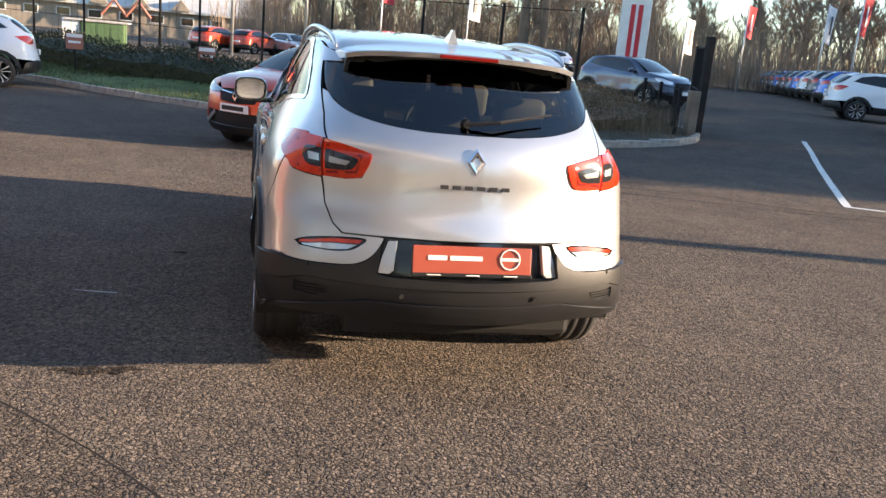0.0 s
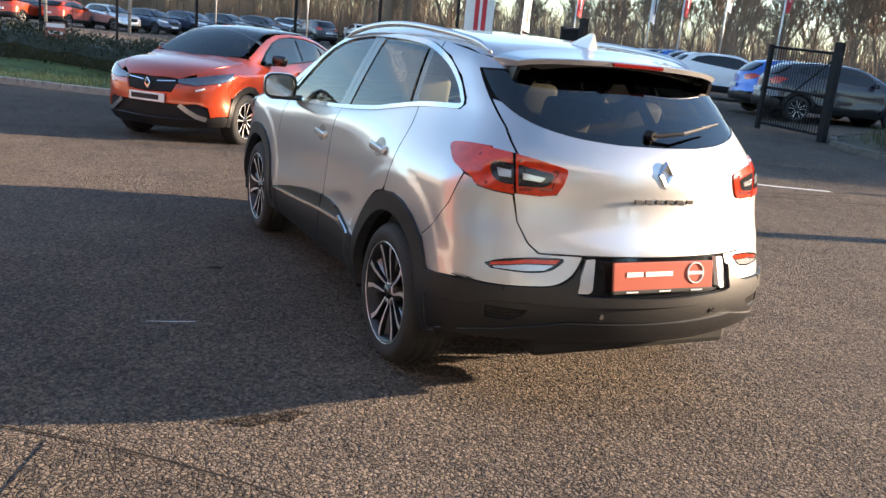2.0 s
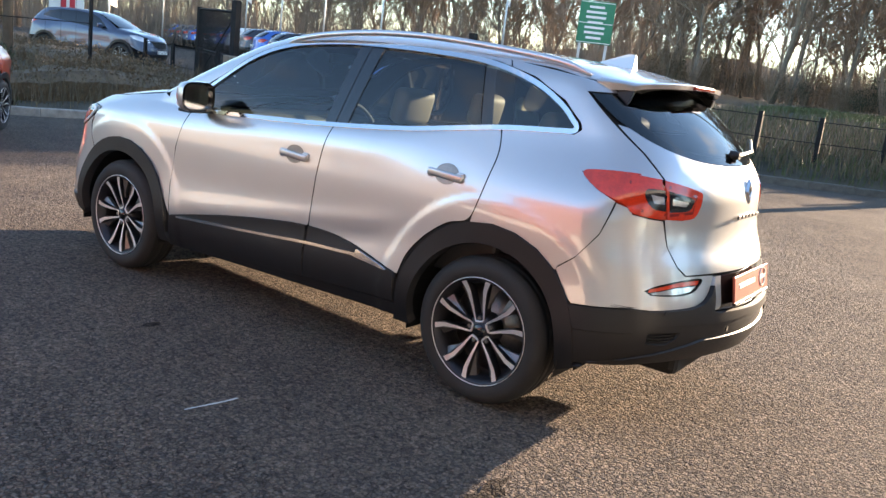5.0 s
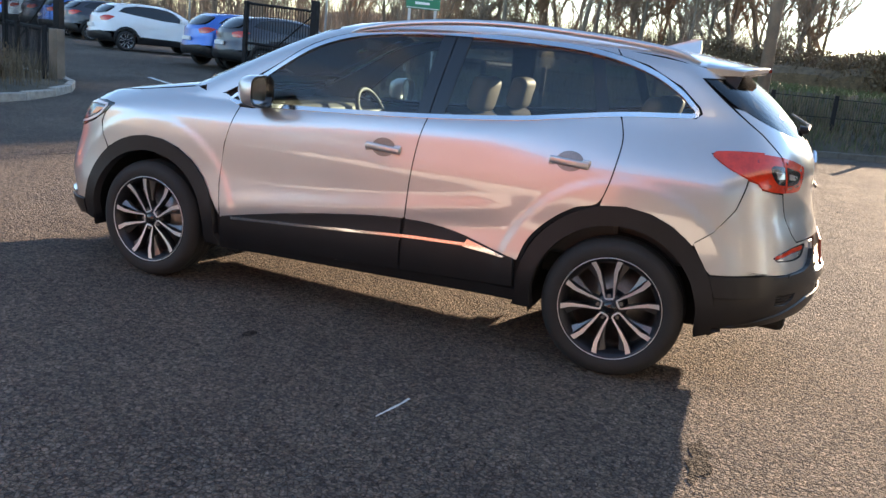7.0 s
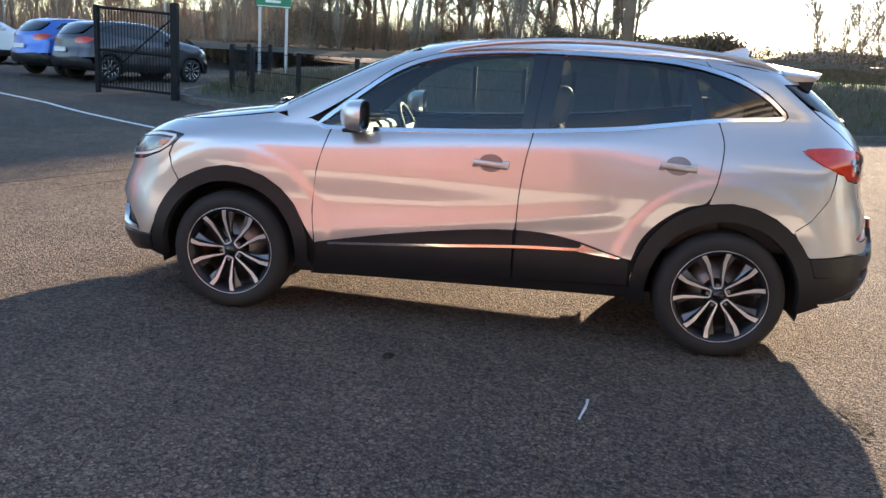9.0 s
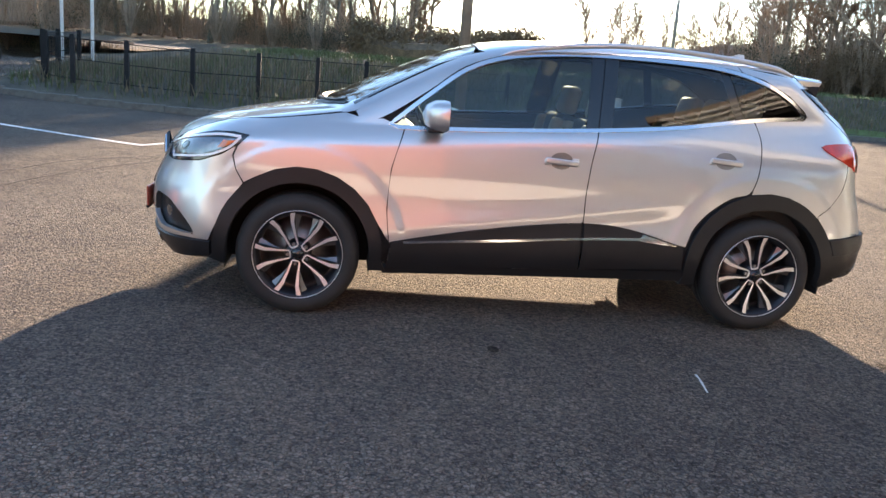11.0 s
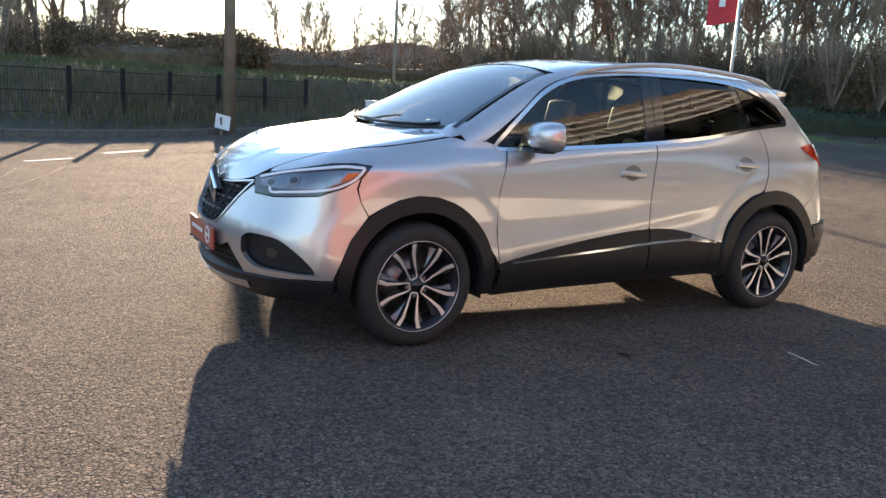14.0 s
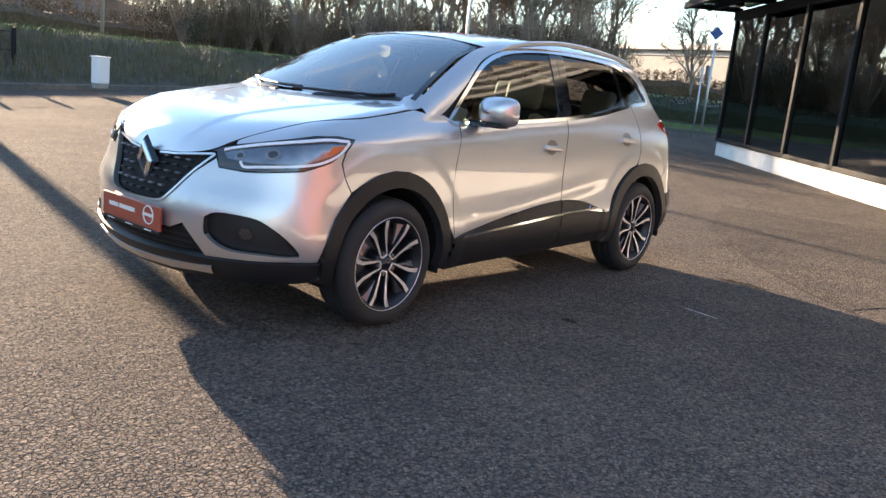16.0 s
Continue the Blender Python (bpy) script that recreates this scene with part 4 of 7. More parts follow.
        panel(H, "recess_trim", Rr((0.358, 0.712), (0.322, 0.716), (0.335, 0.592), (0.352, 0.578), (0.398, 0.578), (0.385, 0.64)), SATIN, car, side=s, off=0.002, thick=0.03, step=0.03, label="satin silver side of the plate recess")
    upb = S((-1.735, 0.569), (-1.98, 0.594)) + Rr((0.83, 0.598), (0.73, 0.586), (0.54, 0.592), (0.465, 0.608), (0.42, 0.638), (0.39, 0.68), (0.392, 0.62), (0.402, 0.575), (0.36, 0.566)) + [(C, 0.558), (C, 0.525)] + Rr((0.4, 0.525), (0.7, 0.53)) + S((-1.98, 0.50), (-1.77, 0.48))
    panel(H, "bumper_cladding", upb, PLASTIC, car, both=True, off=0.018, thick=0.03, step=0.04)
    vent = Rr((0.735, 0.505), (0.585, 0.498), (0.6, 0.475), (0.65, 0.448), (0.735, 0.455))
    lowb = S((-1.77, 0.475), (-1.98, 0.496)) + Rr((0.7, 0.526), (0.4, 0.521)) + [(C, 0.521), (C, 0.46)] + Rr((0.45, 0.462), (0.55, 0.44)) + S((-2.0, 0.40), (-1.78, 0.335))
    panel(H, "bumper_lower", lowb, PLASTIC, car, both=True, off=0.008, thick=0.04, step=0.04, holes=[vent])
    P("bumper_vent", vent, DARK, off=-0.006, thick=0.0, step=0.03)
    ridge = [(C, 0.455)] + Rr((0.44, 0.457), (0.56, 0.434)) + S((-1.99, 0.395), (-1.80, 0.345)) + Rr((0.7, 0.37), (0.5, 0.375)) + [(C, 0.372)]
    panel(H, "bumper_valance", ridge, PLASTIC, car, both=True, off=0.016, thick=0.05, step=0.04)
    for s in (-1, 1):
        for z in (0.463, 0.475, 0.487):
            band(H, "vent_bar", Rr((0.73, z), (0.68, z), (0.61, z)), 0.005, PLASTIC, car, side=s, off=0.004, thick=0.006)
        for x, z in ((0.3, 0.49), (0.68, 0.585)):
            V, F = tube([(0, 0, 0), (0, -0.006, 0)], 0.011, 10)
            y = float(H.march(np.array([[x, -0.5, z]]), np.array([[0.0, -1, 0]]), 2.4)[0][1])
            mesh_ob("parking_sensor", [(s * x + v[0], y - 0.014 + v[1], z + v[2]) for v in V], F, DARK, car)
    panel(H, "plate_recess", [(C, 0.726)] + Rr((0.37, 0.722), (0.41, 0.57)) + [(C, 0.55)], PAINT_BLACK, car, both=True, off=-0.02, thick=0.0)
    plate_at(car, pose(0, -2.208, 0.65, 80, 0, 0), PLATE_RED)
    badge_at(car, pose(0, -2.113, 1.06, 82, 0, 0), 0.085, 0.118)
    letters_at(car, pose(0.0, -2.134, 0.952, 88, 0, 0))
    # rear wiper
    V, F = tube([(-0.04, -2.055, 1.214), (0.1, -2.07, 1.232), (0.36, -1.985, 1.275)], [0.011, 0.009, 0.005], 6)
    wp = mesh_ob("rear_wiper", V, F, PLASTIC, car)
    mesh_ob("wiper_pivot", *tube([(-0.04, -2.02, 1.212), (-0.04, -2.062, 1.214)], [0.024, 0.017], 12), PLASTIC, wp)
    # front: lamps, grille, bumper
    lampf = S((1.60, 0.957), (1.68, 0.968), (1.78, 0.962)) + Ff((0.66, 0.925), (0.55, 0.898), (0.45, 0.872), (0.425, 0.855), (0.45, 0.82), (0.47, 0.785), (0.6, 0.782), (0.68, 0.79)) + S((1.86, 0.81), (1.74, 0.855), (1.66, 0.905))
    grille = [(-C, 0.83)] + Ff((0.2, 0.835), (0.40, 0.852), (0.415, 0.81), (0.33, 0.74), (0.24, 0.625), (0.18, 0.595)) + [(-C, 0.585)]
    fog = Ff((0.472, 0.555)) + Ff((0.53, 0.585), (0.68, 0.584)) + S((2.0, 0.556), (1.925, 0.485), (1.885, 0.41)) + Ff((0.72, 0.408), (0.57, 0.412), (0.478, 0.47))
    intake = [(-C, 0.468)] + Ff((0.28, 0.468), (0.35, 0.5), (0.44, 0.40), (0.46, 0.375)) + [(-C, 0.36)]
    top_f = S((1.625, 0.71), (1.665, 0.78), (1.685, 0.85), (1.665, 0.9), (1.74, 0.85), (1.86, 0.804)) + Ff((0.68, 0.784), (0.6, 0.776), (0.468, 0.779), (0.44, 0.82), (0.43, 0.81), (0.345, 0.74), (0.255, 0.62), (0.185, 0.582)) + [(-C, 0.572), (-C, 0.475)] + Ff((0.28, 0.475), (0.355, 0.508), (0.45, 0.40), (0.47, 0.37), (0.75, 0.385)) + S((1.93, 0.39), (1.80, 0.39))
    top_f += S(*[p for p in archf if p[0] > 1.63 and p[1] > 0.4])
    fog = sm(fog + fog[:1], 3)[:-1]
    panel(H, "front_bumper", top_f, PAINT_SILVER, car, both=True, thick=0.04, holes=[fog], step=0.035)
    P("fog_recess", fog, PLASTIC, off=-0.035, thick=0.0)
    for s in (-1, 1):
        panel(H, "fog_lamp", Ff(*[(0.66 + 0.032 * math.cos(a), 0.5 + 0.03 * math.sin(a)) for a in np.linspace(0, 6.283, 15)[:-1]]), LENS_SMOKE, car, side=s, off=-0.03, thick=0.006, step=0.03, label="small round fog lamp")
        band(H, "fog_trim", fog[15:25], 0.016, PAINT_SILVER, car, side=s, off=0.006, thick=0.02)
    panel(H, "grille", grille, DARK, car, both=True, off=-0.03, thick=0.0, step=0.06)
    for row in range(6):
        z = 0.62 + 0.034 * row
        wide = float(np.interp(z, [0.59, 0.625, 0.74, 0.85], [0.16, 0.23, 0.32, 0.39]))
        n = int(wide * 2 / 0.075)
        for i in range(n):
            x = (i - (n - 1) / 2) * 0.075 + (0.018 if row % 2 else -0.018)
            if abs(x) > wide - 0.03 or (abs(x) < 0.07 and z > 0.66):
                continue
            y = float(H.march(np.array([[abs(x), 0.5, z]]), np.array([[0.0, 1, 0]]), 2.4)[0][1])
            part("grille_stud", box(x, y - 0.012, z, 0.042, 0.02, 0.009, 0.003, 1), RIM_GREY if row % 2 else PLASTIC, car)
    edge_g = Ff((0.43, 0.835), (0.335, 0.738), (0.246, 0.622), (0.182, 0.588)) + [(-C, 0.579)]
    for s in (-1, 1):
        band(H, "grille_trim", sm(edge_g), 0.010, SATIN, car, side=s, off=0.006, thick=0.02)
        band(H, "grille_bar", Ff((0.42, 0.838), (0.2, 0.81), (0.08, 0.802)), 0.009, SATIN, car, side=s, off=0.0, thick=0.02)
        band(H, "bonnet_edge", Ff((0.42, 0.862), (0.2, 0.845), (0.0, 0.838)), 0.02, PAINT_BLACK, car, side=s, off=-0.004, thick=0.01)
        hl = panel(H, "headlight", lampf, LENS_HEAD, car, side=s, off=0.004, thick=0.03, step=0.03, label="dark headlight with a thin C-shaped light line")
        panel(H, "reflector", S((1.66, 0.935), (1.76, 0.935)) + Ff((0.66, 0.898), (0.55, 0.872), (0.475, 0.85), (0.5, 0.825), (0.62, 0.82), (0.68, 0.825)) + S((1.85, 0.84), (1.73, 0.885)), HEAD_BOWL, hl, side=s, off=0.0055, thick=0.0, step=0.03)
        band(H, "light_line", sm(S((1.64, 0.948), (1.76, 0.949)) + Ff((0.66, 0.912), (0.55, 0.885), (0.465, 0.86)), 4), 0.011, LIGHT_LINE, hl, side=s, off=0.008, thick=0.0)
        band(H, "light_line", sm(S((1.64, 0.946), (1.70, 0.89), (1.79, 0.848), (1.88, 0.828)) + Ff((0.66, 0.808), (0.59, 0.80), (0.565, 0.822)), 4), 0.012, LIGHT_LINE, hl, side=s, off=0.008, thick=0.0)
        for cx, cz, cr in ((0.69, 0.868, 0.024), (0.555, 0.845, 0.018)):
            ring = lambda q: Ff(*[(cx + q * 1.3 * math.cos(a), cz + q * math.sin(a)) for a in np.linspace(0, 2 * math.pi, 17)[:-1]])
            bw = panel(H, "lamp_bowl", ring(cr), STEEL, hl, side=s, off=0.007, thick=0.0, step=0.02)
            panel(H, "lens", ring(cr * 0.62), LENS_SMOKE, bw, side=s, off=0.009, thick=0.002, step=0.02)
        panel(H, "indicator", S((1.66, 0.928), (1.73, 0.925), (1.76, 0.885), (1.72, 0.892)), LENS_AMBER, hl, side=s, off=0.0068, thick=0.0, step=0.02)
    panel(H, "lower_intake", intake, DARK, car, both=True, off=-0.03, thick=0.0)
    for z in (0.385, 0.415, 0.445):
        for s in (-1, 1):
            band(H, "intake_bar", Ff((0.40, z), (0.2, z), (0.0, z)), 0.008, PLASTIC, car, side=s, off=-0.01, thick=0.012)
    chin = [(-C, 0.355)] + Ff((0.3, 0.36), (0.47, 0.364), (0.75, 0.38)) + S((1.93, 0.384), (1.79, 0.384), (1.79, 0.30), (1.9, 0.285)) + Ff((0.6, 0.265), (0.3, 0.255)) + [(-C, 0.25)]
    panel(H, "chin_cladding", chin, PLASTIC, car, both=True, off=0.012, thick=0.06)
    for s in (-1, 1):
        band(H, "skid_strip", Ff((0.5, 0.315), (0.25, 0.3), (0.0, 0.296)), 0.035, SATIN, car, side=s, off=0.02, thick=0.01)
    plate_at(car, pose(0, 2.24, 0.5, 91, 0, 180), PLATE_RED)
    ring = [(0, 0.125), (-0.085, 0), (0, -0.125), (0.085, 0)]
    V = [(x, y, 0.0) for x, y in ring] + [(x * 0.9, y * 0.9, 0.02) for x, y in ring]
    collar = mesh_ob("badge_collar", V, [(4, 5, 6, 7)] + [(i, (i + 1) % 4, 4 + (i + 1) % 4, 4 + i) for i in range(4)], PAINT_BLACK, car, "gloss black collar round the badge")
    collar.matrix_basis = pose(0, 2.150, 0.752, 97, 0, 180)
    badge_at(car, pose(0, 2.172, 0.752, 97, 0, 180), 0.13, 0.205)
    # mirrors, handles
    for s in (-1, 1):
        mirror(car, s)
        for y, z, n in ((-0.095, 0.925, 0), (-1.045, 0.983, 1)):
            x = float(H.girth([(y, z)])[0][0])
            d = part("door_handle", box(s * (x + 0.0135), y, z, 0.018, 0.19, 0.034, 0.008, 3, Matrix.Translation((0, y, z)) @ Matrix.Rotation(radians(4), 4, "X") @ Matrix.Translation((0, -y, -z))), PAINT_SILVER, car, smooth=True)
            part("handle_mount", box(s * (x + 0.004), y + 0.083, z - 0.006, 0.016, 0.03, 0.028, 0.006), PAINT_SILVER, d)
            part("handle_mount", box(s * (x + 0.004), y - 0.078, z + 0.006, 0.016, 0.04, 0.03, 0.006), PAINT_SILVER, d)
            cup = [(y + 0.065 * math.cos(a), z + 0.005 + 0.047 * math.sin(a)) for a in np.linspace(0, 2 * math.pi, 20)[:-1]]
            panel(H, "handle_cup", cup, STEEL, car, side=s, off=0.0015, thick=0.0, step=0.03)
    panel(H, "fuel_flap", [(-1.48 + 0.075 * math.cos(a), 0.95 + 0.075 * math.sin(a)) for a in np.linspace(0, 2 * math.pi, 28)[:-1]], PAINT_SILVER, car, side=1, off=0.0015, thick=0.006)
    # wheels and arches
    for y in (1.323, -1.323):
        for s in (-1, 1):
            m = Matrix.Translation((s * 0.783, y, 0.335)) @ Matrix.Rotation(0 if s < 0 else math.pi, 4, "Z") @ Matrix.Rotation(-0.42 if y > 0 else -0.18, 4, "X")
            wheel(car, m)
            V, F = [], []
            aa = np.linspace(radians(-15), radians(195), 20)
            for a in aa:
                for x in (0.55, 0.885):
                    V.append((s * x, y + 0.40 * math.cos(a), 0.345 + 0.40 * math.sin(a)))
            F = [(2 * i, 2 * i + 1, 2 * i + 3, 2 * i + 2) for i in range(19)]
            F.append(tuple(range(0, 40, 2)))
            mesh_ob("arch_liner", V, F, DARK, car)
    # underside and running gear
    part("floor_pan", box(0, 0, 0.33, 1.5, 1.75, 0.10, 0.02), DARK, car)
    part("engine_tray", box(0, 1.55, 0.29, 1.05, 1.0, 0.08, 0.03), DARK, car)
    part("rear_underbody", box(0, -1.55, 0.34, 1.05, 1.1, 0.12, 0.03), DARK, car)
    part("rear_axle", box(0, -1.323, 0.27, 1.3, 0.09, 0.09, 0.02), DARK, car)
    mesh_ob("exhaust", *tube([(0.45, -1.6, 0.32), (0.5, -1.9, 0.32), (0.52, -2.0, 0.31)], 0.028, 10), STEEL, car)
    part("silencer", box(0.2, -1.85, 0.29, 0.7, 0.25, 0.14, 0.05), DARK, car)
    cabin(car)
    return tagged(car, "silver crossover car with black cladding and alloy wheels", "car")


def plate_at(car, m, material):
    """A number-plate-sized dealer plate; its lettering is drawn as bars."""
    p = empty("number_plate", m)
    p.parent = car
    part("plate", box(0, 0, 0, 0.525, 0.125, 0.012, 0.004), material, p, "orange-red dealer plate")
    part("plate_frame", box(0, -0.06, 0.003, 0.53, 0.016, 0.016, 0.003), PLASTIC, p)
    for x, w in ((-0.155, 0.082), (-0.03, 0.142)):
        part("writing_bar", box(x, 0.012, 0.0075, w, 0.02, 0.003), PLATE_WHITE, p, "white writing bar")
    V, F = tube([(0.165 + 0.043 * math.cos(a), 0.012 + 0.043 * math.sin(a), 0.008) for a in np.linspace(0, 2 * math.pi, 25)[:-1]], 0.0035, 6, closed=True)
    mesh_ob("plate_ring", V, F, PLATE_WHITE, p)
    part("writing_bar", box(0.165, 0.012, 0.0085, 0.09, 0.014, 0.003), PLATE_WHITE, p)
    for x in (-0.17, 0, 0.17):
        part("writing_bar", box(x, -0.06, 0.0125, 0.06, 0.005, 0.002), PLATE_WHITE, p)


def badge_at(car, m, w, h):
    """A plain chrome lozenge."""
    V, F = [], []
    ring = [(0, h / 2), (-w / 2, 0), (0, -h / 2), (w / 2, 0)]
    for k, d in ((1.0, 0.0), (1.0, 0.008), (0.8, 0.016), (0.48, 0.012), (0.48, 0.002)):
        V += [(x * k, y * k, d) for x, y in ring]
    for r in range(4):
        for i in range(4):
            j = (i + 1) % 4
            F.append((r * 4 + i, r * 4 + j, r * 4 + 4 + j, r * 4 + 4 + i))
    ob = mesh_ob("badge", V, F, CHROME, car, "chrome lozenge badge")
    ob.matrix_basis = m
    mesh_ob("badge_core", [(x * 0.5, y * 0.5, 0.003) for x, y in ring], [(0, 1, 2, 3)], INK, ob)


def letters_at(car, m):
    """Six dark raised marks in a row."""
    g = empty("model_marks", m)
    g.parent = car
    for i in range(6):
        x = -0.135 + 0.054 * i
        part("raised_mark", box(x, 0, 0.004, 0.036, 0.017, 0.008, 0.002), INK, g, "dark raised mark")


def mirror(car, s):
    m = empty("door_mirror", Matrix.Translation((s * 0.9, 0.62, 1.135)))
    m.parent = car
    V, F = [], []
    rings = [(0.081, 0.006, 0.004), (0.075, 0.035, 0.024), (0.06, 0.075, 0.055), (0.02, 0.105, 0.078), (-0.03, 0.112, 0.084), (-0.05, 0.108, 0.08)]
    for y, a, b in rings:
        for k in range(20):
            t = 2 * math.pi * k / 20
            c, d = math.cos(t), math.sin(t)
            V.append((s * 0.02 + s * a * math.copysign(abs(c) ** 0.6, c) + s * 0.02 * (0.075 - y) / 0.12, y, b * math.copysign(abs(d) ** 0.6, d)))
    for r in range(5):
        for k in range(20):
            F.append((r * 20 + k, r * 20 + (k + 1) % 20, (r + 1) * 20 + (k + 1) % 20, (r + 1) * 20 + k))
    F.append(tuple(range(20)))
    c = mesh_ob("mirror_cap", V, F, PAINT_SILVER, m, smooth=True)
    V2 = [(x, y - 0.002, z) for x, y, z in V[100:120]]
    V2 += [(s * 0.04 + (x - s * 0.04) * 0.88, y, z * 0.86) for x, y, z in V2] + [(s * 0.04 + (x - s * 0.04) * 0.86, y + 0.02, z * 0.84) for x, y, z in V2]
    F2 = [(i, (i + 1) % 20, 20 + (i + 1) % 20, 20 + i) for i in range(20)] + [(20 + i, 20 + (i + 1) % 20, 40 + (i + 1) % 20, 40 + i) for i in range(20)]
    mesh_ob("mirror_rim", V2, F2, PAINT_BLACK, m)
    mesh_ob("mirror_glass", V2[40:60], [tuple(range(20))], CHROME, m, "mirror glass")
    part("mirror_foot", box(-s * 0.07, 0.02, -0.075, 0.16, 0.07, 0.035, 0.012), PAINT_BLACK, m)
    part("mirror_base", box(s * 0.01, 0.01, -0.078, 0.17, 0.09, 0.02, 0.008), PLASTIC, m)


def seat(car, x, y, tilt=12):
    st = empty("seat", Matrix.Translation((x, y, 0.42)))
    st.parent = car
    part("cushion", box(0, 0, 0.06, 0.50, 0.52, 0.16, 0.05, 3), SEAT, st, smooth=True)
    back = part("backrest", box(0, -0.27, 0.42, 0.48, 0.14, 0.62, 0.05, 3), SEAT, st, smooth=True)
    back.matrix_basis = Matrix.Translation((0, -0.25, 0.1)) @ Matrix.Rotation(radians(tilt), 4, "X") @ Matrix.Translation((0, 0.25, -0.1))
    for dx in (-0.2, 0.2):
        b = part("bolster", box(dx, -0.24, 0.42, 0.09, 0.18, 0.55, 0.03, 2), SEAT_LIGHT, st, smooth=True)
        b.matrix_basis = back.matrix_basis.copy()
    h = part("headrest", box(0, -0.28, 0.83, 0.27, 0.10, 0.19, 0.04, 3), SEAT_LIGHT, st, smooth=True)
    h.matrix_basis = back.matrix_basis.copy()
    p = part("headrest_post", box(0, -0.28, 0.72, 0.12, 0.015, 0.12), STEEL, st)
    p.matrix_basis = back.matrix_basis.copy()


def cabin(car):
    for x in (-0.36, 0.36):
        seat(car, x, 0.0)
    for x in (-0.42, 0, 0.42):
        seat(car, x, -0.85, 16)
    part("dashboard", box(0, 0.88, 0.92, 1.36, 0.42, 0.26, 0.06, 3), DASH, car)
    part("boot_floor", box(0, -1.5, 0.66, 1.1, 0.75, 0.06), DASH, car)
    part("parcel_shelf", box(0, -1.48, 1.06, 1.1, 0.5, 0.02), DASH, car)
    for s in (-1, 1):
        part("door_lining", box(s * 0.75, -0.25, 0.78, 0.05, 2.1, 0.5, 0.02), DASH, car)
        part("bulkhead_side", box(s * 0.68, -1.5, 0.85, 0.05, 0.6, 0.6, 0.02), DASH, car)
    sw = empty("steering_wheel", pose(0.36, 0.56, 0.97, 65, 0, 0))
    sw.parent = car
    mesh_ob("rim", *tube([(0.185 * math.cos(a), 0.185 * math.sin(a), 0) for a in np.linspace(0, 2 * math.pi, 33)[:-1]], 0.015, 8, closed=True), DASH, sw, smooth=True)
    part("boss", box(0, 0, 0, 0.34, 0.09, 0.03, 0.012), DASH, sw)
    part("mirror_mount", box(0, 0.42, 1.42, 0.22, 0.03, 0.06, 0.01), DASH, car)
    panel(HERO, "headlining", [(0, 0.3), (0.48, 0.3), (0.54, -0.3), (0.52, -1.0), (0.48, -1.6), (0, -1.62)], LINING, car, how="plan", both=True, off=-0.05, thick=0.0, step=0.12)


HERO_CAR = hero_car()

# ---- other cars ----
def repaint(car, paint, old):
    """Gives a copied car another body colour."""
    for o in car.children_recursive:
        for slot in slots_of(o):
            if slot.material == old:
                slot.link = "OBJECT"
                slot.material = paint


def slots_of(o):
    return o.material_slots if o.type == "MESH" else []


